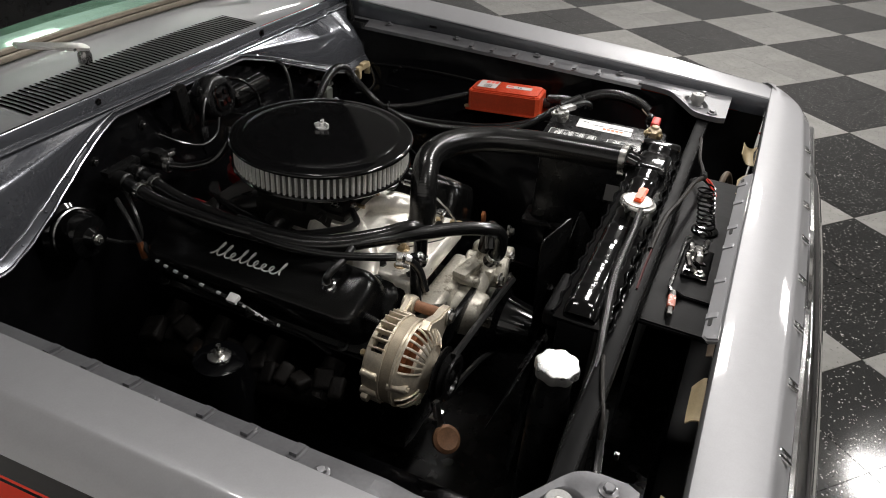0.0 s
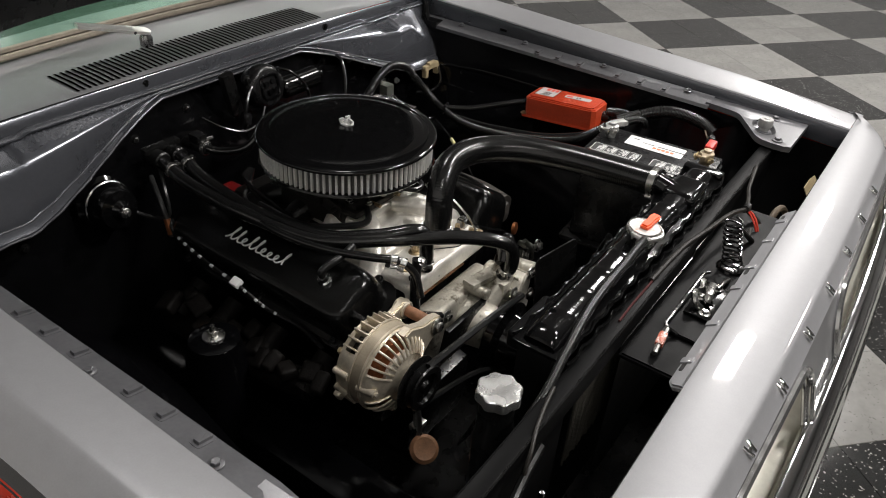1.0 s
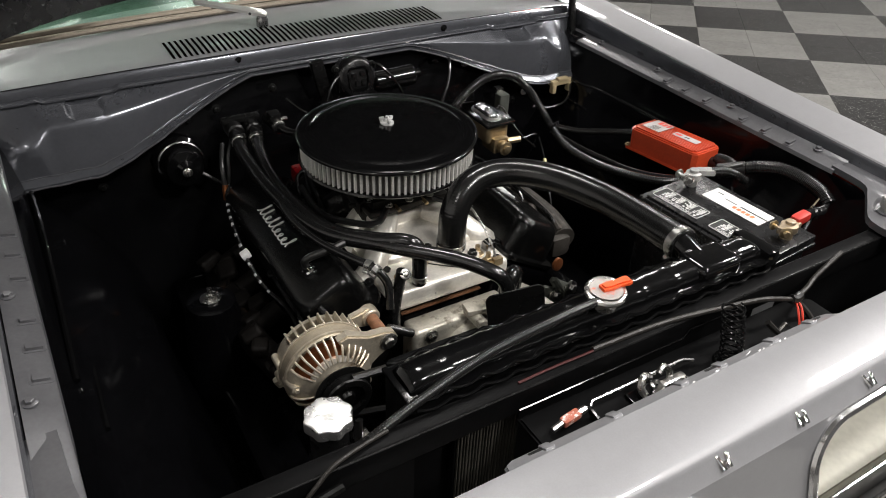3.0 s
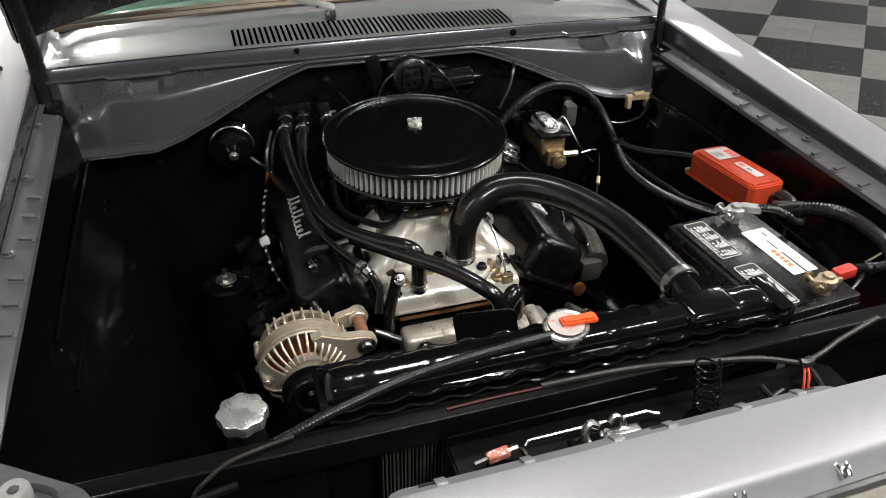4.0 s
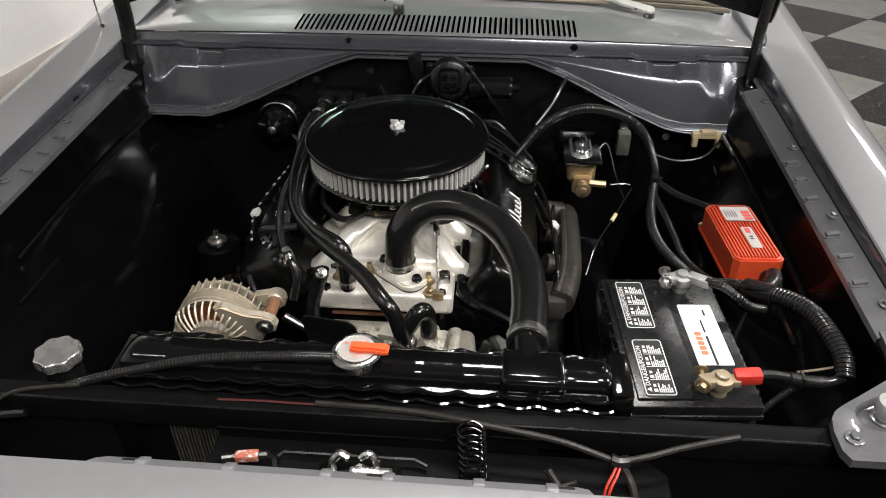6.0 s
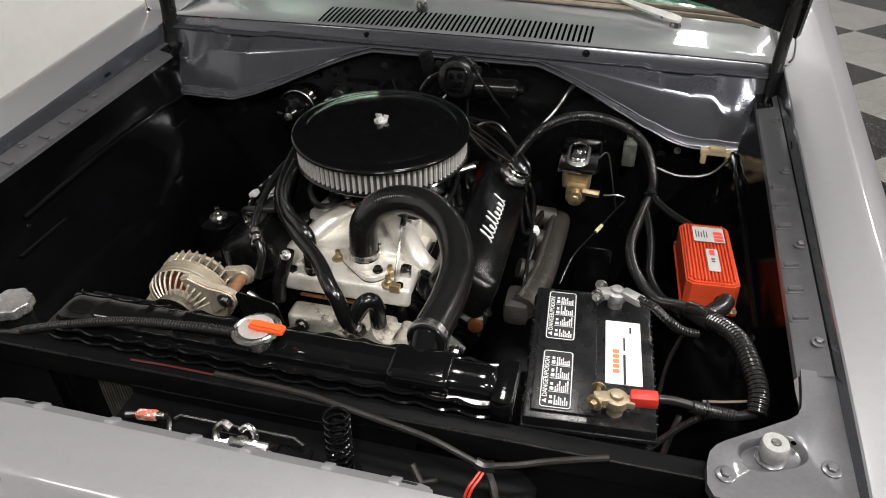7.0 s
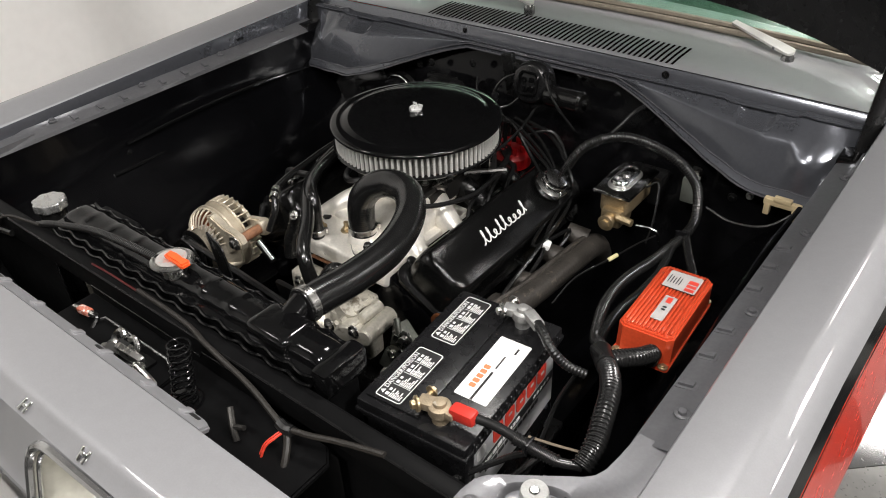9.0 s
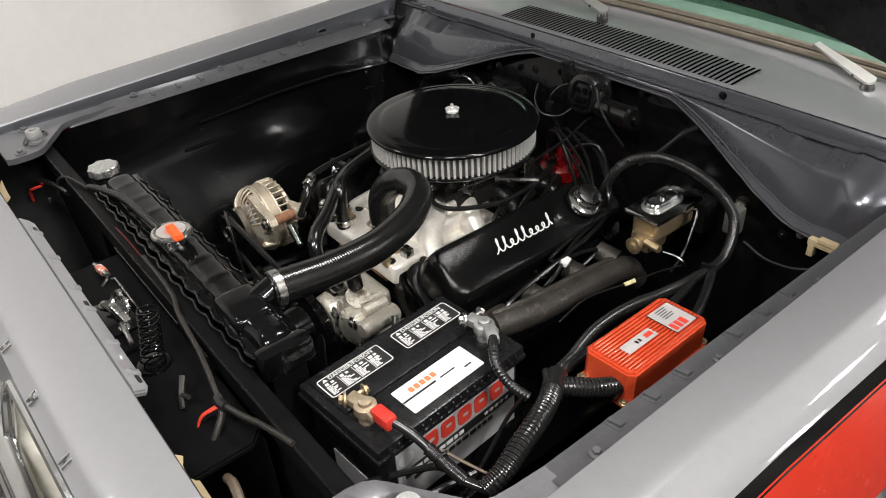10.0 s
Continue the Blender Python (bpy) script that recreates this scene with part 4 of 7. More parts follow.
part("tank_seam", join(box((0.035, -0.601, 0.955), (0.66, 0.076, 0.006), 0.0025)), TANKK, tk)
for yy, zz, amp in ((-0.6385, 0.9575, 0.0022), (-0.6455, 0.9475, 0.0018), (-0.5635, 0.9575, 0.002)):
    pts = []
    for k in range(130):
        ph = (k % 10) / 10.0
        pts.append((-0.287 + 0.00495 * k, yy + amp * math.cos(2 * math.pi * ph), zz + 0.0022 * max(0.0, math.cos(2 * math.pi * ph)) ** 2))
    part("crimped_edge", tube(pts, 0.0026, 6, 1, False), GLOSSK, tk, "wavy crimped tank edge")
part("core", box((0.035, -0.600, 0.72), (0.66, 0.055, 0.47), 0.004), DULLK, radiator)
fp = part("fin_patch", box((-0.13, -0.640, 0.80), (0.20, 0.012, 0.20), 0.002), DULLK, radiator, "dull grey radiator fins")
rfp = random.Random(31)
for k in range(40):
    part("fin", box((-0.226 + 0.0050 * k, -0.648, 0.80 + rfp.uniform(-0.012, 0.008)), (rfp.uniform(0.0014, 0.0030), 0.004, 0.19), 0.0005, seg=1), RADFIN, fp)
part("side_tank", box((-0.225, -0.568, 0.938), (0.11, 0.045, 0.030), 0.008, seg=3), DULLK, radiator, "black stepped tank end")
part("outlet_neck", join(cyl((0.247, -0.600, 0.955), (0.243, -0.548, 0.972), 0.021, 0.0205, 20), box((0.252, -0.602, 0.966), (0.085, 0.062, 0.030), 0.012, seg=3)), TANKK, radiator)
part("end_bracket", box((0.362, -0.60, 0.95), (0.03, 0.08, 0.045), 0.01), TANKK, radiator)
rc = (0.029, -0.612, 0.982)
part("filler_neck", lathe([(0.019, -0.01), (0.019, 0.010), (0.025, 0.011), (0.025, 0.013)], rc, seg=24), STEEL, radiator)
rcap = part("cap", lathe([(0.028, 0.011), (0.0312, 0.012), (0.0318, 0.0145), (0.0305, 0.0175), (0.027, 0.0185), (0.0245, 0.0175), (0.010, 0.0180), (0.004, 0.0185)], rc, seg=72, lobes=(2, 0.06)), STEEL, radiator, "pressed steel radiator cap", 30)
part("cap_label", lathe([(0.0235, 0.0186), (0.0235, 0.0191)], rc, seg=32), CAPLABEL, rcap, "worn white and red cap label")
part("lever", slab([(-0.008, -0.006), (0.006, -0.0075), (0.024, -0.007), (0.036, -0.0085), (0.041, -0.007), (0.041, 0.006), (0.034, 0.0085), (0.020, 0.007), (0.004, 0.0085), (-0.008, 0.007)], 0.0195, 0.0265, 0.0025, Matrix.Translation(rc) @ Matrix.Rotation(radians(-2), 4, "Z")), ORANGE, rcap, "bright orange release lever")
part("overflow_hose", tube([(0.005, -0.622, 0.995), (-0.06, -0.624, 0.993), (-0.174, -0.624, 0.978), (-0.28, -0.636, 0.957), (-0.345, -0.644, 0.938), (-0.43, -0.640, 0.895), (-0.50, -0.64, 0.83)], 0.0064, 12, 12, rib=0.0005, pitch=0.0045), LOOM, radiator, "corrugated black overflow hose")

tank2 = thing("overflow_tank", (-0.384, -0.600, 0.6), "black overflow tank with a scalloped chrome cap", "overflow tank")
part("bottle", lathe([(0.026, 0.60), (0.028, 0.62), (0.028, 0.86), (0.027, 0.885), (0.024, 0.90), (0.024, 0.940)], (-0.384, -0.600, 0), seg=32), SATIN, tank2)
part("cap", lathe([(0.026, 0.937), (0.0285, 0.938), (0.0295, 0.940), (0.0295, 0.9515), (0.0288, 0.9535), (0.0275, 0.9545), (0.018, 0.9552), (0.004, 0.9545)], (-0.384, -0.600, 0), seg=96, lobes=(8, 0.05)), CAPALU, tank2, "brushed aluminium scalloped cap", 24)
part("bracket", box((-0.384, -0.645, 0.86), (0.05, 0.03, 0.008), 0.002), SATIN, tank2)

# ---- air cleaner ----
ac = thing("air_cleaner", (0, 0, 0.9), "round black air cleaner with a pleated steel filter", "air cleaner")
part("lid", lathe([(0.1750, 0.9755), (0.1772, 0.977), (0.1780, 0.980), (0.1768, 0.983), (0.172, 0.9848), (0.160, 0.9858), (0.153, 0.9858), (0.150, 0.9868), (0.146, 0.9884), (0.138, 0.9896), (0.120, 0.9912), (0.09, 0.9935), (0.05, 0.9955), (0.02, 0.9962), (0.003, 0.9964)], (0, 0, 0), seg=128), GLOSSK, ac, "gloss black lid with a raised middle", 60)
part("base_pan", lathe([(0.06, 0.905), (0.10, 0.915), (0.150, 0.923), (0.168, 0.926), (0.1735, 0.928), (0.1755, 0.931), (0.1735, 0.934)], (0, 0, 0), seg=96), GLOSSK, ac, "gloss black base pan")
bm = bmesh.new()
NP = 92
lo, hi = [], []
for i in range(NP * 2):
    a = math.pi * i / NP
    r = 0.1690 if i % 2 == 0 else 0.1620
    lo.append(bm.verts.new((r * math.cos(a), r * math.sin(a), 0.932)))
    hi.append(bm.verts.new((r * math.cos(a), r * math.sin(a), 0.979)))
for i in range(NP * 2):
    j = (i + 1) % (NP * 2)
    bm.faces.new((lo[i], lo[j], hi[j], hi[i]))
bmesh.ops.recalc_face_normals(bm, faces=bm.faces[:])
fe = part("filter_element", bm, FILTERD, ac, "pleated filter element, darker than its pleat edges", 10)
bm = bmesh.new()
for i in range(NP):
    a = 2 * math.pi * i / NP
    c, s = math.cos(a), math.sin(a)
    q = []
    for z in (0.933, 0.978):
        for dr, dt in ((0.1660, -0.0026), (0.1705, -0.0017), (0.1705, 0.0017), (0.1660, 0.0026)):
            q.append(bm.verts.new((c * dr - s * dt, s * dr + c * dt, z)))
    for m in range(3):
        bm.faces.new((q[m], q[m + 1], q[m + 5], q[m + 4]))
bmesh.ops.recalc_face_normals(bm, faces=bm.faces[:])
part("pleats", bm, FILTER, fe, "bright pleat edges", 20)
wn = part("wing_nut", lathe([(0.0135, 0.9958), (0.0135, 0.999), (0.011, 1.0), (0.0075, 1.0005), (0.006, 1.006), (0.0035, 1.007), (0.0035, 1.011)], (0, 0, 0), seg=20), NUTM, ac, "chrome wing nut")
part("wing", join(*[box((0.0105 * math.cos(a), 0.0105 * math.sin(a), 1.0045), (0.010, 0.0045, 0.008), 0.0014, (0, 14, math.degrees(a))) for a in (0.4, 2.49, 4.59)]), NUTM, wn)

# ---- engine ----
engine = thing("engine", (0, 0, 0.4), "black V8 engine with a bare aluminium intake manifold", "engine")
part("block", join(box((0, 0.01, 0.58), (0.34, 0.50, 0.28), 0.03), box((0, 0.0, 0.40), (0.24, 0.55, 0.16), 0.04)), SATIN, engine, "black engine block")
for s_ in (1, -1):
    m = Matrix.Translation((0.196 * s_, 0.0, 0.748)) @ Matrix.Rotation(radians(30 * s_), 4, "Y")
    hd = box((0, 0.0, -0.05), (0.16, 0.51, 0.09), 0.01)
    bmesh.ops.transform(hd, matrix=m, verts=hd.verts[:])
    part("cylinder_head", hd, BLACK, engine, "black cylinder head")

man = part("intake_manifold", join(
    slab(rounded(0.29, 0.47, 0.03, 4, 0.0, -0.005), 0.738, 0.762, 0.006),
    box((0.0, -0.2165, 0.777), (0.255, 0.098, 0.044), 0.012, seg=3), box((0.0, -0.118, 0.796), (0.20, 0.12, 0.05), 0.016, (9, 0, 0), seg=3), box((0.0, -0.09, 0.775), (0.24, 0.22, 0.03), 0.012),
    box((0.0, -0.03, 0.82), (0.16, 0.13, 0.05), 0.012, seg=3)), ALU, engine, "bare cast aluminium intake manifold")
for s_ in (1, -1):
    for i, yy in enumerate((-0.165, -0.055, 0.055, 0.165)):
        # rear runners are a black copy: the air cleaner's shade put in colour
        part("runner", tube([(0.03 * s_, yy * 0.35, 0.832), (0.075 * s_, yy * 0.75, 0.825), (0.115 * s_, yy, 0.795), (0.150 * s_, yy * 1.05, 0.765)], 0.027, 12, 5, squash=0.85), ALU if yy < 0 else SATIN, man, "cast intake runner" if yy < 0 else "intake runner, air cleaner's shade put in its colour")
    part("flange", box((0.140 * s_, -0.005, 0.765), (0.03, 0.46, 0.03), 0.006, (0, 30 * s_, 0)), ALU, man)
    for yy in (-0.205, -0.11, 0.0, 0.11):
        part("bolt", nut((0.143 * s_, yy, 0.781), 0.007, 0.010, (0.3 * s_, 0, 1)), SATIN if yy != 0 else STEEL, man, "flange bolt")
# dark pad added where the air cleaner shades the manifold
part("carb_pad", join(box((0, 0.02, 0.835), (0.18, 0.17, 0.044), 0.01), box((0, 0.13, 0.79), (0.22, 0.20, 0.04), 0.012)), CARB, man, "carburettor pad, dark as the shade under the air cleaner")
part("gasket", box((-0.02, -0.2475, 0.7355), (0.19, 0.008, 0.0045), 0.0015), GASKET, man, "rusty orange gasket edge")
# water outlet
WOM = pose(0.027, -0.209, 0, 0, 0, -39)
wo = part("water_outlet", join(slab(rounded(0.112, 0.060, 0.027, 8), 0.801, 0.8125, 0.0035, WOM), lathe([(0.034, 0.810), (0.0325, 0.815), (0.028, 0.821), (0.0245, 0.827), (0.0235, 0.846)], (0.027, -0.211, 0), seg=28)), ALU, man, "cast aluminium thermostat housing")
part("outlet_gasket", slab(rounded(0.113, 0.061, 0.027, 8), 0.796, 0.8012, 0, WOM), INK, wo, "dark gasket")
for px, py in ((-0.007, -0.182), (0.060, -0.236)):
    part("bolt", nut((px, py, 0.8122), 0.0078, 0.010, washer=1.25), SATIN, wo, "black hexagon bolt")
part("switch_block", join(box((0.109, -0.218, 0.806), (0.020, 0.020, 0.018), 0.002, (0, 0, 8)), box((0.109, -0.218, 0.817), (0.014, 0.012, 0.006), 0.0015)), CHROMED, man, "grey switch block")
for px, py, pz in ((0.085, -0.254, 0.797), (0.080, -0.224, 0.797), (-0.032, -0.202, 0.797), (-0.086, -0.222, 0.797)):
    sb = part("sender", nut((px, py, pz), 0.0075, 0.012), BRASS, man, "brass fitting")
    part("stem", cyl((px, py, pz + 0.01), (px, py, pz + 0.022), 0.005, seg=10), BRASS, sb)
for px, py in ((-0.104, -0.253), (0.106, -0.254), (-0.10, -0.19)):
    part("plug", cyl((px, py, 0.79), (px, py, 0.803), 0.009, seg=6), SATIN, man)
# front cover and water pump
pump = part("water_pump", join(
    box((0.0, -0.285, 0.66), (0.21, 0.05, 0.15), 0.014, seg=3),
    cyl((0.01, -0.29, 0.665), (0.01, -0.37, 0.665), 0.055, 0.045, 28, 0.006),
    cyl((0.105, -0.285, 0.705), (0.122, -0.375, 0.705), 0.036, 0.034, 24, 0.004),
    tube([(0.04, -0.33, 0.69), (0.075, -0.335, 0.72), (0.10, -0.335, 0.755)], 0.024, 12, 6),
    cyl((0.150, -0.285, 0.722), (0.162, -0.372, 0.728), 0.019, 0.017, 18, 0.003), box((0.075, -0.345, 0.725), (0.03, 0.03, 0.03), 0.007),
    box((0.060, -0.318, 0.748), (0.12, 0.030, 0.012), 0.004, (0, 4, -8))), CASTG, engine, "stained cast aluminium water pump and front cover")
for px, pz in ((0.075, 0.72), (0.14, 0.735), (0.15, 0.675), (0.09, 0.668), (-0.07, 0.72), (-0.08, 0.62), (0.05, 0.60)):
    part("bolt", nut((px, -0.372 if px > 0.06 and pz > 0.66 else -0.312, pz), 0.008, 0.010, (0, -1, 0)), STEEL, pump, "bright bolt")
for a in (0.3, 1.1, 1.9, 2.7):
    part("rib", box((0.113 + 0.032 * math.cos(a), -0.33, 0.705 + 0.032 * math.sin(a)), (0.014, 0.075, 0.006), 0.0015, (0, -math.degrees(a), 0)), CASTG, pump)
for bx_, bz_ in ((0.02, 0.735), (0.135, 0.744)):
    part("boss", cyl((bx_, -0.295, bz_), (bx_, -0.347, bz_), 0.0135, 0.0115, 16, 0.002), CASTG, pump)
bk = part("plated_bracket", join(box((0.195, -0.312, 0.690), (0.050, 0.010, 0.090), 0.003, (0, 18, -20)), box((0.222, -0.318, 0.735), (0.045, 0.026, 0.012), 0.003, (0, 30, -15)), box((0.176, -0.325, 0.650), (0.030, 0.014, 0.050), 0.004, (0, 24, 10)), tube([(0.20, -0.32, 0.76), (0.215, -0.33, 0.735), (0.235, -0.325, 0.70)], 0.006, 8, 5)), BRACKG, engine, "dull plated accessory bracket")
for px, py, pz in ((0.205, -0.322, 0.722), (0.188, -0.322, 0.672), (0.232, -0.334, 0.738), (0.215, -0.322, 0.69)):
    part("bolt", nut((px, py, pz), 0.0085, 0.013, (0.1, -1, 0.2)), STEEL, bk, "bright hexagon bolt")
part("copper_plug", lathe([(0.014, 0.0), (0.014, 0.006), (0.009, 0.008)], (0.252, -0.262, 0.742), (0.2, -1, 0.1), 18), COPPER, engine, "copper coloured core plug")
part("pump_rod", cyl((-0.165, -0.325, 0.788), (-0.120, -0.331, 0.762), 0.0080, seg=14, bevel=0.001), CHROMED, pump, "bare grey support rod")
part("pump_shield", box((-0.045, -0.335, 0.685), (0.13, 0.012, 0.08), 0.004, (8, 0, 0)), SATIN, pump, "black plate over the pump")
fan = part("fan", lathe([(0.03, 0.0), (0.05, 0.01), (0.075, 0.012), (0.075, 0.03), (0.060, 0.040), (0.050, 0.085), (0.046, 0.100), (0.030, 0.106), (0.012, 0.108)], (0.01, -0.375, 0.665), (0, -1, 0), 32), GLOSSK, engine, "gloss black fan hub and pulley")
for k in range(5):
    m = Matrix.Translation((0.01, -0.497, 0.665)) @ Matrix.Rotation(radians(-100 - 72 * k), 4, "Y")
    tw = Matrix.Translation((0.165, 0, 0)) @ Matrix.Rotation(radians(-18), 4, "X") @ Matrix.Rotation(radians(90), 4, "X")
    bl = slab(rounded(0.236, 0.092, 0.012, 4), -0.0012, 0.0012, 0, m @ tw)
    part("blade", bl, SATIN, fan, "broad black fan blade")
    part("blade_arm", tube([m @ V(0.03, 0, 0), m @ V(0.14, 0, 0)], 0.008, 8, 1, False), SATIN, fan)
part("fuel_pump", cyl((0.19, -0.29, 0.60), (0.19, -0.34, 0.60), 0.04, 0.035, 24, 0.004), ALU, engine, "cast fuel pump")

# carburettor
carb = part("carburettor", join(box((0, 0.0, 0.882), (0.13, 0.17, 0.034), 0.008), box((0, 0.062, 0.868), (0.165, 0.055, 0.034), 0.008), box((0, -0.066, 0.868), (0.155, 0.05, 0.034), 0.008),
                                box((0.0, 0.0, 0.862), (0.175, 0.20, 0.014), 0.004), box((-0.083, 0.02, 0.872), (0.03, 0.07, 0.03), 0.006), box((0.083, 0.02, 0.874), (0.03, 0.06, 0.026), 0.006)), CARB, engine, "dark four barrel carburettor with linkage")
for px, py in ((-0.078, -0.075), (0.078, -0.075), (-0.078, 0.08), (0.078, 0.08), (0.0, -0.093), (0.045, -0.094), (-0.045, -0.094), (0.06, -0.05), (-0.06, -0.05)):
    part("screw", nut((px, py, 0.882 if abs(py) < 0.09 else 0.872), 0.0048, 0.007), STEEL, carb)
part("linkage", join(tube([(0.088, -0.07, 0.875), (0.108, -0.02, 0.885), (0.104, 0.05, 0.88)], 0.003, 6, 4), box((0.092, -0.03, 0.878), (0.006, 0.05, 0.03), 0.002), cyl((0.08, -0.05, 0.87), (0.112, -0.05, 0.87), 0.006, seg=10)), STEEL, carb)
part("linkage", join(box((-0.095, -0.045, 0.868), (0.005, 0.045, 0.026), 0.002, (15, 0, 0)), cyl((-0.08, -0.055, 0.868), (-0.112, -0.055, 0.868), 0.005, seg=10)), CARB, carb)
part("choke_rod", tube([(0.105, 0.02, 0.872), (0.175, 0.075, 0.876)], 0.006, 8, 1, False), STEEL, carb, "bright steel rod")
part("fuel_line", tube([(-0.05, -0.095, 0.866), (-0.085, -0.125, 0.862), (-0.12, -0.10, 0.858), (-0.155, -0.02, 0.845), (-0.15, 0.10, 0.84)], 0.0065, 8, 6), RUBBER, carb, "black fuel hose")
part("vacuum_line", tube([(0.05, -0.095, 0.866), (0.075, -0.12, 0.862), (0.115, -0.10, 0.856), (0.14, 0.0, 0.84), (0.13, 0.12, 0.835)], 0.005, 8, 6), RUBBER, carb, "black vacuum line")
for px in (-0.03, 0.03):
    part("idle_screw", cyl((px, -0.09, 0.866), (px, -0.112, 0.866), 0.004, seg=8), BRASS, carb)
for s_ in (1, -1):
    for k, (ya, yb) in enumerate(((0.23, 0.13), (0.235, 0.06), (0.24, -0.01))):
        part("manifold_lead", tube([(0.05 * s_, ya, 0.83), (0.105 * s_, ya - 0.05, 0.832 + 0.004 * k), (0.135 * s_, yb + 0.03, 0.826), (0.150 * s_, yb - 0.02, 0.806), (0.165 * s_, yb - 0.03, 0.78)], 0.0048, 8, 6), LEAD, engine, "black plug lead over the manifold")


def valve_cover(s):
    m = Matrix.Translation((0.238 * s, 0.0, 0.822)) @ Matrix.Rotation(radians(30 * s), 4, "Y")
    L = 0.505
    bm = bmesh.new()
    secs = ((0.150, L, 0.03, -0.084), (0.150, L, 0.03, -0.076), (0.128, L - 0.022, 0.034, -0.074), (0.124, L - 0.028, 0.034, -0.040), (0.116, L - 0.040, 0.032, -0.014), (0.106, L - 0.056, 0.030, -0.004), (0.094, L - 0.072, 0.026, 0.0))
    rings = []
    for w, l, r, z in secs:
        rings.append([bm.verts.new((a, b, z)) for a, b in rounded(w, l, r, 5)])
    for p, q in zip(rings, rings[1:]):
        for i in range(len(p)):
            bm.faces.new((p[i], p[(i + 1) % len(p)], q[(i + 1) % len(p)], q[i]))
    bm.faces.new(rings[-1])
    bmesh.ops.recalc_face_normals(bm, faces=bm.faces[:])
    bmesh.ops.transform(bm, matrix=m, verts=bm.verts[:])
    vc = part("valve_cover", bm, WRINKLE, engine, "black crinkle painted valve cover", 34)
    # the maker's mark as one plain looping stroke
    y0, y1 = (-0.062, 0.090) if s < 0 else (-0.107, 0.045)
    loops = (0.029, 0.027, 0.014, 0.028, 0.028, 0.014, 0.013, 0.014, 0.028)
    stroke = []
    for k, h in enumerate(loops):
        for q in range(14):
            tau = q / 14
            up = h * 0.5 * (1 - math.cos(2 * math.pi * tau))
            run = (k + tau + (0.40 if h < 0.02 else 0.28) * math.sin(2 * math.pi * tau)) / len(loops) * 0.152 + 0.34 * up
            stroke.append(((0.011 - up) * s, y0 + run if s > 0 else y1 - run, 0.0012))
    sc = tube(stroke, 0.0016, 6, 1, False)
    bmesh.ops.transform(sc, matrix=m, verts=sc.verts[:])
    part("script_mark", sc, WHITE, vc, "raised white script mark drawn as a plain stroke")
    for yy in (-0.2, 0.0, 0.2):
        for a in (-0.07, 0.07):
            p = m @ V(a, yy, -0.076)
            part("bolt", nut(p, 0.006, 0.008, m.to_3x3() @ V(0, 0, 1)), SATIN, vc)
    return vc


VD = valve_cover(1)
VP = valve_cover(-1)
# oil filler on the driver's cover, breather elbow on the other
oc = (0.240, 0.132, 0.818)
ax = (0.5, 0, 0.866)
fc = part("oil_filler", lathe([(0.024, -0.004), (0.026, 0.004), (0.034, 0.010), (0.0375, 0.018), (0.036, 0.025), (0.030, 0.028), (0.027, 0.029), (0.0265, 0.040), (0.024, 0.045), (0.015, 0.047), (0.004, 0.0475)], oc, ax, 40), OILCAP, VD, "polished chrome oil filler cap")
part("filler_band", lathe([(0.0275, 0.030), (0.0285, 0.031), (0.0285, 0.037), (0.0275, 0.038)], oc, ax, 36, False), OILCAP, fc)
bo = (-0.236, -0.158, 0.824)
part("breather_grommet", lathe([(0.013, 0), (0.013, 0.006), (0.010, 0.008), (0.008, 0.016)], bo, (-0.5, 0, 0.866), 20), CHROME, VP, "chrome breather grommet")
part("breather_elbow", tube([(-0.243, -0.158, 0.838), (-0.244, -0.158, 0.848), (-0.232, -0.162, 0.857), (-0.205, -0.168, 0.864), (-0.17, -0.165, 0.868)], 0.007, 10, 6), RUBBER, VP, "black breather hose")

# exhaust manifolds
part("exhaust_manifold", join(tube([(0.325, -0.19, 0.735), (0.345, -0.10, 0.735), (0.352, 0.05, 0.728), (0.352, 0.14, 0.715), (0.345, 0.19, 0.66)], 0.030, 14, 8, squash=0.86), tube([(0.318, -0.185, 0.757), (0.336, -0.10, 0.760), (0.343, 0.05, 0.754), (0.344, 0.13, 0.742)], 0.007, 8, 6), box((0.315, -0.17, 0.725), (0.05, 0.07, 0.05), 0.015), box((0.350, -0.02, 0.744), (0.030, 0.045, 0.026), 0.009, (0, 12, 4)), box((0.338, -0.145, 0.742), (0.034, 0.03, 0.03), 0.009)), IRON, engine, "dull heat stained cast exhaust manifold")
for yy in (-0.08, 0.03, 0.12):
    part("exhaust_port", cyl((0.300, yy, 0.745), (0.342, yy + 0.01, 0.732), 0.020, 0.024, 14), IRON, engine)
em = part("exhaust_manifold", tube([(-0.320, -0.20, 0.655), (-0.335, -0.1, 0.65), (-0.338, 0.05, 0.645), (-0.33, 0.18, 0.615)], 0.027, 14, 8), RUSTD, engine, "dark rust tinged exhaust manifold")
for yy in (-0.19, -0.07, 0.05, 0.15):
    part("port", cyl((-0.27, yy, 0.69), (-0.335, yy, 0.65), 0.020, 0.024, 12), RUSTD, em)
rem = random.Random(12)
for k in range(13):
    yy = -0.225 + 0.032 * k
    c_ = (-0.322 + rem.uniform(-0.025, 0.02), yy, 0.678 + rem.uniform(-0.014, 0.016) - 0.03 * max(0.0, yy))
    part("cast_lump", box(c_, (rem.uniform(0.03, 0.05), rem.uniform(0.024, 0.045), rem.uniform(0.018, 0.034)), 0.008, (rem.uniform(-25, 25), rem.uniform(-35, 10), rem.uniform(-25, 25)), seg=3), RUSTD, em)
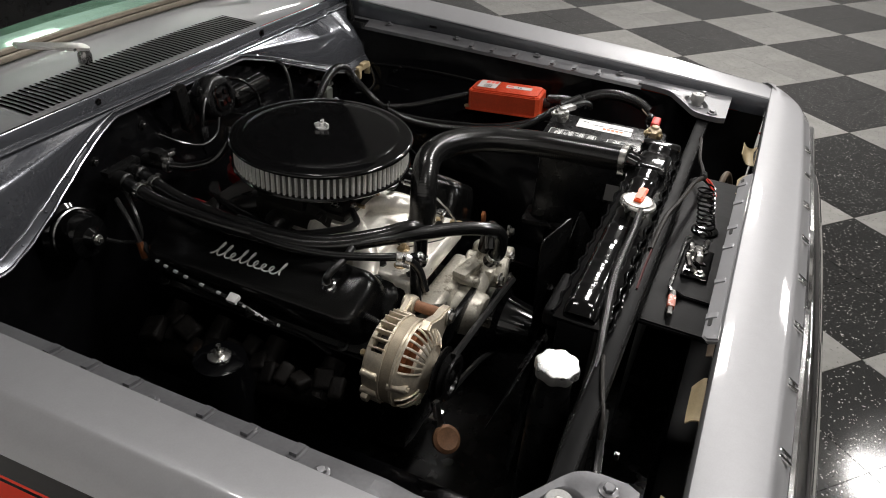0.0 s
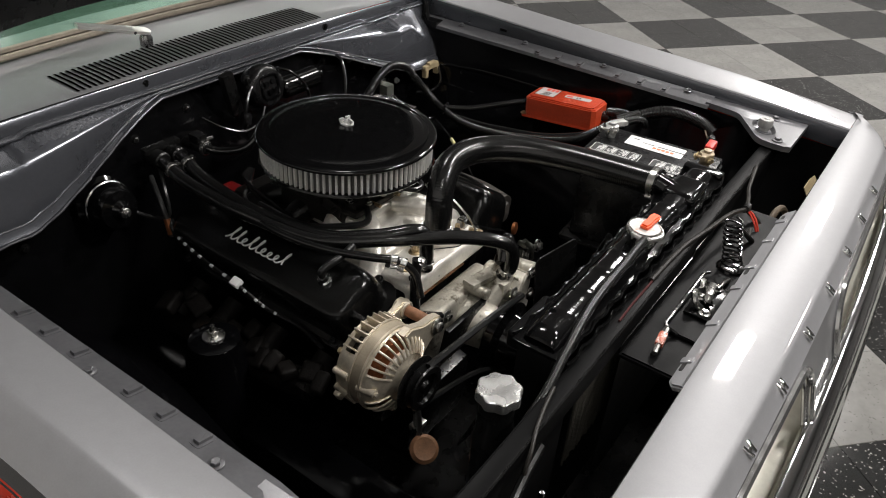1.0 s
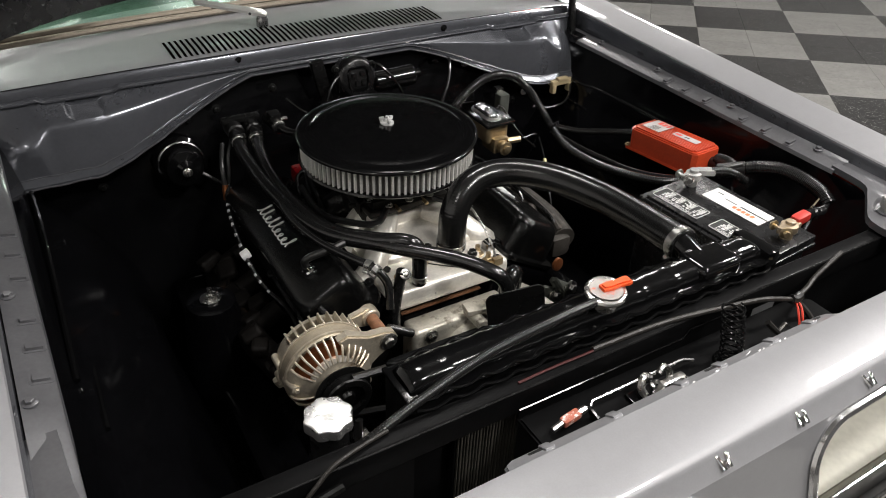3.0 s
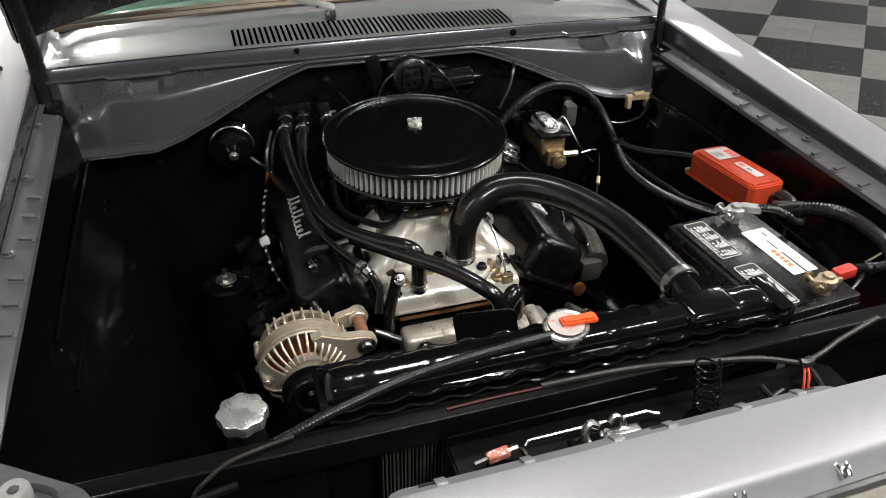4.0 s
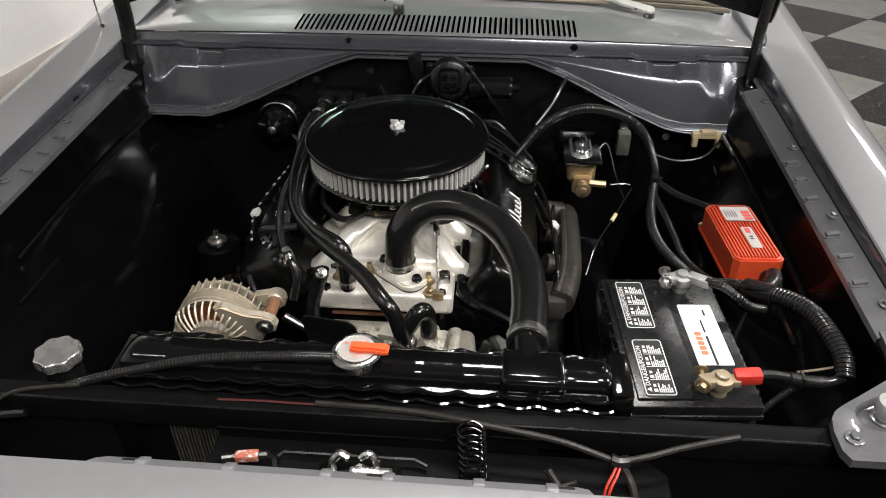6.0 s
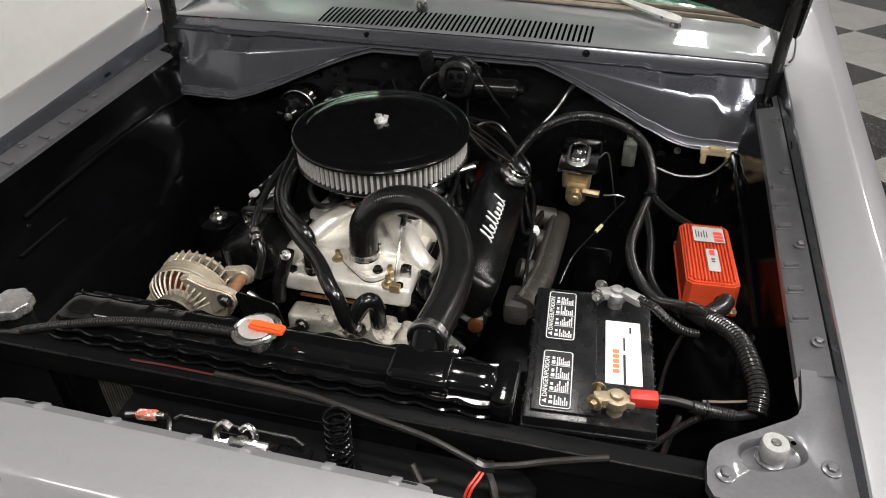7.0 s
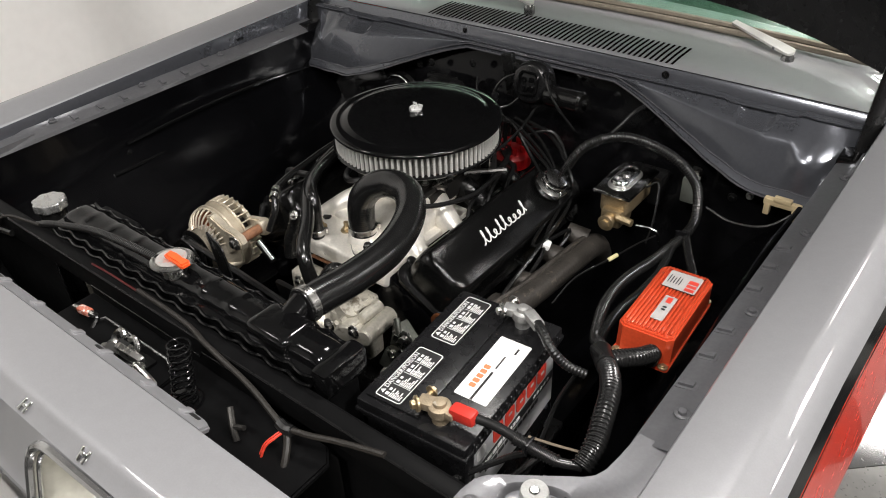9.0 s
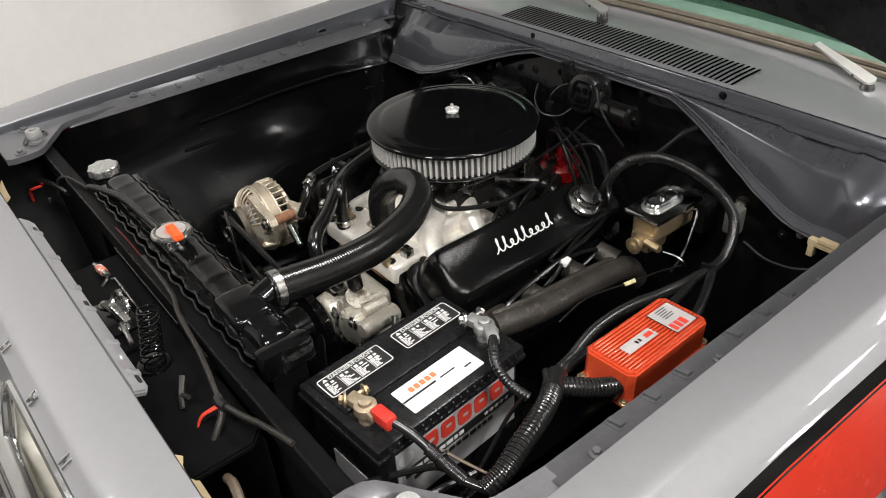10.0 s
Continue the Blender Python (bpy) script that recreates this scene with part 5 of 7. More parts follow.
# distributor and plug leads
di = part("distributor", lathe([(0.035, 0.78), (0.046, 0.785), (0.046, 0.81), (0.036, 0.82), (0.02, 0.825)], (0.075, 0.245, 0), seg=24), REDGLOSS, engine, "red distributor cap")
for k in range(8):
    a = k * math.pi / 4
    part("terminal_tower", cyl((0.075 + 0.03 * math.cos(a), 0.245 + 0.03 * math.sin(a), 0.815), (0.075 + 0.032 * math.cos(a), 0.245 + 0.032 * math.sin(a), 0.838), 0.007, seg=8), REDGLOSS, di)
part("coil_base", box((-0.085, 0.265, 0.770), (0.045, 0.05, 0.04), 0.01), REDGLOSS, engine, "red coil cap")
random.seed(4)
for k in range(7):
    a = k * math.pi / 4
    s0 = V(0.075 + 0.032 * math.cos(a), 0.245 + 0.032 * math.sin(a), 0.838)
    e0 = V(0.255 + 0.012 * (k % 3), 0.205 - 0.016 * k, 0.80)
    part("plug_lead", tube([s0, s0 + V(0.02, -0.005, 0.035 + 0.006 * k), s0.lerp(e0, 0.55) + V(0, 0.02, 0.075 - 0.006 * k), e0 + V(-0.012, 0.01, 0.04), e0], 0.0042, 7, 6), LEAD, di, "black spark plug lead")
for k, yy in enumerate((-0.16, -0.05, 0.06)):
    p0 = V(0.262, 0.20 - 0.02 * k, 0.79)
    part("plug_lead", tube([p0, V(0.300, 0.10 - 0.06 * k, 0.795 - 0.004 * k), V(0.322, yy + 0.03, 0.772), V(0.315, yy - 0.02, 0.735)], 0.0042, 7, 6), LEAD, di, "black spark plug lead")
part("lead_clip", box((0.318, 0.005, 0.782), (0.016, 0.022, 0.012), 0.003, (0, 20, 20)), WHITE, di, "pale plug lead clip")
for dz, dy in ((0.0, 0.0), (0.006, 0.012)):
    part("plug_lead", tube([(-0.262, 0.235 + dy, 0.80 + dz), (-0.280, 0.20, 0.780 + dz), (-0.298, 0.10, 0.778 + dz), (-0.308, -0.004, 0.782), (-0.300, -0.07, 0.755), (-0.275, -0.125, 0.728), (-0.27, -0.18, 0.70)], 0.0042, 7, 8), LEAD, di, "black spark plug lead")
LP = spline([(-0.262, 0.247, 0.806), (-0.280, 0.20, 0.786), (-0.298, 0.10, 0.784), (-0.308, -0.004, 0.782), (-0.300, -0.07, 0.755), (-0.275, -0.125, 0.728)], 8)
for k in (9, 11, 13, 15, 18, 21, 26, 29, 31, 34):
    part("lead_print", tube([LP[k] + V(-0.001, 0, 0.0016), LP[k].lerp(LP[k + 1], 0.7) + V(-0.001, 0, 0.0016)], 0.0033, 6, 1, False), GREYLABEL, di, "pale print on the lead")
part("lead_clip", box((-0.308, -0.004, 0.786), (0.018, 0.020, 0.012), 0.003, (0, -25, 0)), WHITE, di, "white plug lead clip")
# ---- alternator ----
AX, AZ = -0.282, 0.761
alternator = thing("alternator", (AX, -0.33, 0.70), "aged bare aluminium alternator with finned ends", "alternator")
ALP = [(0.0745, -0.340), (0.0738, -0.349), (0.0700, -0.358), (0.0610, -0.368), (0.0500, -0.3745), (0.0420, -0.3775), (0.0300, -0.380), (0.022, -0.388)]


def alt_pt(rad, y, deg):
    return (AX + rad * math.cos(radians(deg)), y, AZ + rad * math.sin(radians(deg)))


def in_window(deg):
    return 22 <= deg % 360 < 152 or 196 <= deg % 360 < 246


part("rear_housing", lathe([(0.030, 0.0), (0.050, 0.003), (0.055, 0.008), (0.057, 0.020), (0.059, 0.036)], (AX, -0.287, AZ), (0, -1, 0), 48), CARB, alternator, "dark rear frame between the fins")
part("rear_cap", lathe([(0.0655, -0.003), (0.0700, 0.0), (0.0700, 0.007), (0.060, 0.009), (0.040, 0.006)], (AX, -0.287, AZ), (0, -1, 0), 48, False), ALT, alternator)
part("rear_shell", sheet([[alt_pt(0.0700, -0.290, d), alt_pt(0.0730, -0.298, d), alt_pt(0.0738, -0.308, d), alt_pt(0.0740, -0.320, d)] for d in range(138, 289, 6)], 0.002), ALT, alternator, "cast rear shell")
part("stator_ring", lathe([(0.0735, 0.0), (0.0755, 0.0015), (0.0755, 0.0185), (0.0735, 0.020)], (AX, -0.320, AZ), (0, -1, 0), 64), STATOR, alternator, "laminated brown grey stator ring")
for yy in (-0.3185, -0.3415):
    part("stator_edge", lathe([(0.0740, -0.003), (0.0772, -0.002), (0.0772, 0.002), (0.0740, 0.003)], (AX, yy, AZ), (0, -1, 0), 64, False), ALT, alternator)
bm = bmesh.new()
for d in range(0, 360, 4):
    for q in range(len(ALP) - 1):
        if in_window(d + 2) and 1 <= q <= 4:
            continue
        (ra, ya), (rb, yb) = ALP[q], ALP[q + 1]
        bm.faces.new([bm.verts.new(p) for p in (alt_pt(ra, ya, d), alt_pt(rb, yb, d), alt_pt(rb, yb, d + 4), alt_pt(ra, ya, d + 4))])
bmesh.ops.remove_doubles(bm, verts=bm.verts[:], dist=1e-5)
bmesh.ops.recalc_face_normals(bm, faces=bm.faces[:])
part("front_shell", bm, ALT, alternator, "cast front shell with two windows", 50)
part("winding", lathe([(0.046, 0.0), (0.064, 0.0), (0.063, 0.010), (0.050, 0.016)], (AX, -0.344, AZ), (0, -1, 0), 40), COPPER, alternator, "copper windings")
part("rotor", lathe([(0.040, 0.0), (0.042, 0.022), (0.030, 0.026)], (AX, -0.344, AZ), (0, -1, 0), 30), ALU, alternator, "pale rotor claws")
for d in [22 + 10.85 * k for k in range(13)] + [196 + 16.6 * k for k in range(4)]:
    part("front_rib", tube([alt_pt(ra + 0.0008, ya - 0.0008, d) for ra, ya in ALP[1:6]], 0.0021, 6, 3), ALT, alternator)
for k in range(18):
    d = -68 + 11.8 * k
    part("rear_fin", box(alt_pt(0.0705, -0.304, d), (0.0165, 0.030, 0.0032), 0.0008, (0, -d, 0), 1), ALT, alternator)
for d in (168, 198, 222):
    part("cast_boss", tube([alt_pt(0.0735, -0.288, d), alt_pt(0.0745, -0.318, d)], 0.0065, 10, 1, False), ALT, alternator)
part("rear_lug", box(alt_pt(0.077, -0.297, 206), (0.022, 0.014, 0.020), 0.005, (0, -206, 0), 2), ALT, alternator, "cast rear foot")
for d in (176, 256, 330):
    part("through_bolt", join(cyl(alt_pt(0.070, -0.335, d), alt_pt(0.066, -0.366, d), 0.009, 0.0075, 14), nut(alt_pt(0.066, -0.366, d), 0.0045, 0.006, (0, -1, 0))), ALT, alternator, "bolt boss")
pul = part("pulley", lathe([(0.018, 0.0), (0.039, 0.002), (0.041, 0.005), (0.031, 0.011), (0.041, 0.017), (0.039, 0.020), (0.028, 0.020), (0.026, 0.014), (0.014, 0.014), (0.010, 0.020)], (AX, -0.402, AZ), (0, -1, 0), 36), SATIN, alternator, "black vee belt pulley")
part("fan_disc", lathe([(0.047, 0.0), (0.048, 0.0025), (0.03, 0.0028)], (AX, -0.396, AZ), (0, -1, 0), 36), SATIN, pul)
ear = [(-0.272, 0.832), (-0.256, 0.838), (-0.218, 0.822), (-0.190, 0.8195), (-0.172, 0.813), (-0.166, 0.801), (-0.170, 0.788), (-0.184, 0.781), (-0.200, 0.772), (-0.224, 0.752), (-0.25, 0.770)]
EM = Matrix.Rotation(radians(90), 4, "X")
part("mounting_ear", slab(ear, 0.350, 0.366, 0.003, EM), ALT, alternator, "cast front mounting ear")
part("mounting_ear", join(slab([(-0.222, 0.812), (-0.190, 0.8195), (-0.172, 0.813), (-0.166, 0.801), (-0.170, 0.788), (-0.184, 0.781), (-0.215, 0.786)], 0.288, 0.300, 0.003, EM), cyl((-0.185, -0.280, 0.801), (-0.185, -0.304, 0.801), 0.0165, seg=20, bevel=0.002)), ALT, alternator, "cast rear mounting ear")
part("ear_sleeve", cyl((-0.185, -0.300, 0.801), (-0.185, -0.352, 0.801), 0.0105, seg=16), GASKET, alternator, "rusty brown bolt sleeve")
part("ear_bolt", nut((-0.185, -0.367, 0.801), 0.009, 0.010, (0, -1, 0)), STEEL, alternator)
part("terminal_stud", nut((AX - 0.045, -0.287, AZ + 0.03), 0.006, 0.014, (0, 1, 0)), BRASS, alternator)

belt = thing("fan_belt", (-0.14, -0.42, 0.7), "black rubber vee belt round the pulleys", "fan belt")
part("upper_run", tube([(AX + 0.01, -0.414, AZ + 0.036), (-0.12, -0.415, 0.784), (0.0, -0.414, 0.767), (0.03, -0.414, 0.762)], 0.0065, 6, 6), RUBBER, belt)
part("lower_run", tube([(AX - 0.02, -0.414, AZ - 0.034), (-0.12, -0.414, 0.67), (0.0, -0.414, 0.595)], 0.0055, 6, 6), RUBBER, belt)


# ---- hoses ----
def clamp(p, d, r, parent, mt=None, w=0.012):
    p, d = Vector(p), Vector(d).normalized()
    c = part("clamp", lathe([(r, -w / 2), (r + 0.0018, -w / 2 + 0.001), (r + 0.0018, w / 2 - 0.001), (r, w / 2)], p, d, 28, False), mt or STEEL, parent, "bright steel hose clamp")
    u = d.orthogonal().normalized()
    part("screw", cyl(p + u * (r + 0.004) - d * 0.006, p + u * (r + 0.004) + d * 0.006, 0.004, seg=8), STEEL, c)


hose = thing("radiator_hose", (0.15, -0.4, 0.95), "thick black upper radiator hose with steel clamps", "hose")
HP = [(0.027, -0.211, 0.823), (0.027, -0.212, 0.860), (0.032, -0.209, 0.900), (0.057, -0.199, 0.932), (0.10, -0.194, 0.949), (0.155, -0.213, 0.955), (0.208, -0.272, 0.957), (0.242, -0.36, 0.957), (0.250, -0.45, 0.961), (0.247, -0.52, 0.967), (0.245, -0.556, 0.970)]
part("tube", tube(HP, 0.0265, 24, 10, rib=0.00013, pitch=0.0045), HOSE, hose)
clamp((0.027, -0.211, 0.833), (0, 0, 1), 0.0268, hose)
clamp((0.2455, -0.546, 0.9695), (-0.05, -0.97, 0.08), 0.0270, hose, None, 0.014)

hh = thing("heater_hose", (-0.15, 0.0, 0.85), "pair of black heater hoses from the firewall", "hose")
part("tube", tube([(-0.175, 0.33, 0.885), (-0.180, 0.28, 0.884), (-0.196, 0.20, 0.876), (-0.205, 0.05, 0.868), (-0.180, -0.10, 0.866), (-0.13, -0.19, 0.880), (-0.085, -0.235, 0.888), (-0.066, -0.248, 0.875), (-0.064, -0.252, 0.84), (-0.064, -0.252, 0.80)], 0.0135, 14, 8), HEATH, hh)
part("tube", tube([(-0.215, 0.33, 0.888), (-0.222, 0.28, 0.886), (-0.228, 0.20, 0.876), (-0.222, 0.05, 0.868), (-0.190, -0.10, 0.862), (-0.12, -0.21, 0.876), (-0.03, -0.30, 0.875), (0.015, -0.355, 0.868), (0.038, -0.374, 0.848), (0.050, -0.372, 0.80), (0.060, -0.35, 0.765)], 0.0135, 14, 8), HEATH, hh)
for p, d in (((-0.064, -0.252, 0.812), (0, 0, 1)), ((0.054, -0.362, 0.785), (0.2, 0.3, -1)), ((-0.185, 0.265, 0.883), (0.1, 1, 0)), ((-0.223, 0.265, 0.885), (0.1, 1, 0))):
    clamp(p, d, 0.0138, hh)
part("connector", join(cyl((-0.175, 0.345, 0.885), (-0.175, 0.30, 0.885), 0.019, seg=16, bevel=0.003), cyl((-0.215, 0.345, 0.888), (-0.215, 0.30, 0.888), 0.019, seg=16, bevel=0.003), box((-0.195, 0.335, 0.905), (0.085, 0.02, 0.012), 0.003)), SATIN, hh, "black heater connector on the firewall")
part("bypass_hose", tube([(0.055, -0.355, 0.80), (0.075, -0.345, 0.83), (0.088, -0.335, 0.82), (0.090, -0.33, 0.77)], 0.015, 14, 6), HEATH, hh)
vh = thing("vacuum_hose", (-0.17, -0.2, 0.85), "thin black vacuum hose with a bright fitting", "hose")
part("tube", tube([(-0.205, 0.12, 0.872), (-0.225, -0.02, 0.868), (-0.212, -0.13, 0.868), (-0.185, -0.22, 0.876), (-0.163, -0.262, 0.876), (-0.145, -0.285, 0.85), (-0.150, -0.305, 0.81)], 0.0075, 10, 8), HOSE, vh)
clamp((-0.166, -0.257, 0.877), (0.5, -0.85, 0), 0.0078, vh)
clamp((-0.158, -0.270, 0.872), (0.4, -0.85, -0.3), 0.0078, vh)
part("wire_loom", tube([(-0.252, -0.235, 0.80), (-0.235, -0.262, 0.775), (-0.23, -0.275, 0.75), (-0.25, -0.27, 0.72)], 0.006, 8, 8, rib=0.001, pitch=0.004), LOOM, vh, "corrugated wire loom")
br = thing("coil_bracket", (-0.111, -0.26, 0.80), "black cylindrical coil bracket by the manifold", "bracket")
part("stalk", tube([(-0.105, -0.262, 0.848), (-0.112, -0.265, 0.82), (-0.125, -0.275, 0.78), (-0.128, -0.28, 0.74)], 0.014, 12, 6, squash=0.7), SATIN, br)
part("eye_bolt", nut((-0.104, -0.272, 0.846), 0.006, 0.006, (0, -0.7, 0.7)), STEEL, br)
tl = thing("throttle_rod", (0.10, -0.25, 0.8), "bright throttle return rod with a brass end", "throttle rod")
part("rod", tube([(0.085, -0.135, 0.875), (0.092, -0.18, 0.872), (0.098, -0.235, 0.835), (0.100, -0.262, 0.800)], 0.0022, 6, 3), STEEL, tl)
part("sleeve", cyl((0.0865, -0.14, 0.876), (0.091, -0.175, 0.873), 0.006, seg=12), STEEL, tl)
part("tab", box((0.101, -0.262, 0.800), (0.020, 0.012, 0.016), 0.002), BRASS, tl)

# ---- battery ----
BM = Matrix.Translation((0.4625, -0.462, 0.0)) @ Matrix.Rotation(radians(4.2), 4, "Z")


def bt(bm):
    bmesh.ops.transform(bm, matrix=BM, verts=bm.verts[:])
    return bm


battery = thing("battery", (0.4625, -0.462, 0.71), "black car battery with white labels and a grey side label", "battery")
part("case", bt(box((0, 0, 0.80), (0.160, 0.252, 0.19), 0.006)), PLASTIC, battery)
bl_ = part("lid", bt(box((0, 0, 0.900), (0.172, 0.268, 0.026), 0.004)), PLASTIC, battery, "black ribbed lid")
part("vent_cover", bt(box((-0.035, 0.0, 0.914), (0.085, 0.245, 0.006), 0.002)), PLASTIC, bl_)
part("lid_step", bt(box((0.0, 0, 0.8935), (0.177, 0.273, 0.008), 0.003)), PLASTIC, bl_)
for k in range(18):
    part("lid_rib", bt(box((0.087, -0.115 + 0.0135 * k, 0.900), (0.004, 0.004, 0.018), 0.001, seg=1)), PLASTIC, battery)
    if k % 2:
        part("lid_rib", bt(box((-0.087, -0.115 + 0.0135 * k, 0.900), (0.004, 0.004, 0.018), 0.001, seg=1)), PLASTIC, battery)
lab = part("top_label", bt(slab(rounded(0.050, 0.128, 0.002, 2, 0.045, 0.006), 0.9132, 0.9140)), WHITE, battery, "white paper top label")
part("label_mark", bt(join(*[slab(rounded(0.0095, 0.0078, 0.002, 3, 0.0345, -0.034 + 0.0098 * q), 0.9141, 0.9144) for q in range(5)])), INKORANGE, lab, "row of plain orange marks")
part("label_bar", bt(join(slab([(0.0445, -0.058), (0.0480, -0.058), (0.0480, 0.0), (0.0445, 0.0)], 0.9141, 0.9144), slab([(0.0450, 0.008), (0.0475, 0.008), (0.0475, 0.035), (0.0450, 0.035)], 0.9141, 0.9144), slab([(0.054, 0.045), (0.057, 0.045), (0.057, 0.058), (0.054, 0.058)], 0.9141, 0.9144))), INK, lab, "black print bars")


def lettering(text, size, m):
    """Flat raised letters in the built-in font, laid by the matrix m."""
    cu = bpy.data.curves.new("lettering", "FONT")
    cu.body, cu.size, cu.extrude, cu.resolution_u = text, size, 0.00015, 2
    ob = new("lettering", cu)
    bpy.context.view_layer.update()
    me = bpy.data.meshes.new_from_object(ob.evaluated_get(bpy.context.evaluated_depsgraph_get()))
    bpy.data.objects.remove(ob)
    bm = bmesh.new()
    bm.from_mesh(me)
    bpy.data.meshes.remove(me)
    bpy.data.curves.remove(cu)
    bmesh.ops.transform(bm, matrix=m, verts=bm.verts[:])
    return bm


def sticker(cy):
    x0, w, l = -0.0455, 0.043, 0.108
    z = 0.9174
    st = part("caution_sticker", bt(slab(rounded(w, l, 0.005, 3, x0, cy), z, z + 0.0004)), INK, battery, "black caution sticker with a white border")
    o, i = rounded(w - 0.002, l - 0.002, 0.0045, 3, x0, cy), rounded(w - 0.0045, l - 0.0045, 0.0035, 3, x0, cy)
    bm = bmesh.new()
    A = [bm.verts.new((a, b, z + 0.0009)) for a, b in o]
    B = [bm.verts.new((a, b, z + 0.0009)) for a, b in i]
    for k in range(len(A)):
        bm.faces.new((A[k], A[(k + 1) % len(A)], B[(k + 1) % len(A)], B[k]))
    bmesh.ops.recalc_face_normals(bm, faces=bm.faces[:])
    part("border", bt(bm), WHITE, st)
    rng = random.Random(7)
    bars = []

    def bar(a, b, c, d):
        bars.append(slab([(a, b), (c, b), (c, d), (a, d)], z + 0.0008, z + 0.0011))
    # a heading after a warning triangle, then four cells of signs and fine lines
    bars.append(slab([(x0 - 0.0178, cy - 0.0425), (x0 - 0.0118, cy - 0.0465), (x0 - 0.0118, cy - 0.0385)], z + 0.0008, z + 0.0011))
    part("heading", bt(lettering("DANGER/POISON", 0.0096, pose(x0 - 0.0116, cy - 0.036, z + 0.0010, 0, 0, 90))), WHITE, st, "white printed heading")
    for r in range(4):
        b0 = cy - 0.0485 + 0.0245 * r
        if r:
            bar(x0 - 0.0098, b0 - 0.0014, x0 + 0.0176, b0 - 0.0007)
        bar(x0 - 0.0086, b0 + 0.002, x0 - 0.0036, b0 + rng.uniform(0.006, 0.009))
        bar(x0 - 0.0080, b0 + 0.011, x0 - 0.0044, b0 + rng.uniform(0.015, 0.019))
        for q in range(7):
            a = x0 - 0.0018 + 0.0027 * q
            e_ = b0 + rng.uniform(0.008, 0.021)
            bar(a, b0 + 0.0005, a + 0.0017, b0 + (e_ - b0) * 0.47)
            bar(a, b0 + 0.0005 + (e_ - b0) * 0.52, a + 0.0017, e_)
    part("print", bt(join(*bars)), WHITE, st, "white caution print as plain bars")


sticker(0.066)
sticker(-0.065)
sl = part("side_label", bt(box((0.0806, 0.006, 0.829), (0.0012, 0.224, 0.108), 0)), GREYLABEL, battery, "silver grey side label")
MQ = Matrix.Rotation(radians(90), 4, "Z") @ Matrix.Rotation(radians(90), 4, "X")
for q in range(5):
    o = rounded(0.026, 0.030, 0.007, 4, -0.046 + 0.0315 * q, 0.862)
    part("side_mark", bt(slab(o, 0.0811, 0.0822, 0, MQ)), INKRED, sl, "plain red mark")
    part("mark_gap", bt(slab(rounded(0.010, 0.0045, 0.002, 3, -0.045 + 0.0315 * q, 0.8625 + 0.003 * (q % 2)), 0.0818, 0.0826, 0, MQ)), GREYLABEL, sl)
part("side_band", bt(box((0.0816, 0.012, 0.8335), (0.001, 0.212, 0.0155), 0)), INK, sl, "black print band")
rsb = random.Random(5)
b = -0.088
while b < 0.005:
    w_ = rsb.uniform(0.006, 0.012)
    part("side_print", bt(box((0.0824, b + w_ / 2, 0.8335), (0.001, w_, 0.006), 0)), WHITE, sl)
    b += w_ + 0.003
for q in range(5):
    part("side_star", bt(slab([(0.0042 * (1 if m_ % 2 == 0 else 0.42) * math.cos(math.pi * m_ / 5 + math.pi / 2) + 0.058 + 0.0105 * q, 0.8335 + 0.0042 * (1 if m_ % 2 == 0 else 0.42) * math.sin(math.pi * m_ / 5 + math.pi / 2)) for m_ in range(10)], 0.0818, 0.0828, 0, MQ)), WHITE, sl, "small white star")
b = -0.080
while b < 0.070:
    w_ = rsb.uniform(0.006, 0.016)
    part("fine_print", bt(box((0.0816, b + w_ / 2, 0.8165), (0.001, w_, 0.0065), 0)), INK, sl)
    b += w_ + 0.0035
part("side_roundel", bt(slab([(-0.089 + 0.0125 * math.cos(2 * math.pi * m_ / 20), 0.862 + 0.0125 * math.sin(2 * math.pi * m_ / 20)) for m_ in range(20)], 0.0811, 0.0818, 0, MQ)), WHITE, sl, "pale round mark")
part("maker_label", bt(box((-0.0806, -0.055, 0.815), (0.0012, 0.042, 0.040), 0)), GREYLABEL, battery, "small grey label")
part("end_label", bt(box((0.02, -0.1266, 0.785), (0.11, 0.0012, 0.07), 0)), GREYLABEL, battery)


def terminal(x, y, mt, body_mt, label):
    t = part("terminal", join(lathe([(0.0115, 0.910), (0.0108, 0.930), (0.0085, 0.947), (0.005, 0.948)], (x, y, 0), seg=20), lathe([(0.0145, 0.926), (0.0160, 0.929), (0.0150, 0.940), (0.011, 0.942)], (x, y, 0), seg=20),
                              box((x - 0.017, y - 0.003, 0.9355), (0.024, 0.019, 0.013), 0.003, (0, 0, 14)), box((x + 0.016, y, 0.935), (0.016, 0.016, 0.011), 0.003)), body_mt, battery, label)
    part("clamp_bolt", join(nut((x - 0.026, y - 0.012, 0.937), 0.0065, 0.010, (-0.5, -0.8, 0.1)), cyl((x - 0.024, y + 0.015, 0.937), (x - 0.024, y - 0.016, 0.937), 0.0034, seg=8)), mt, t)
    part("clamp_nut", nut((x - 0.024, y + 0.013, 0.937), 0.0055, 0.007, (0.1, 1, 0)), mt, t)


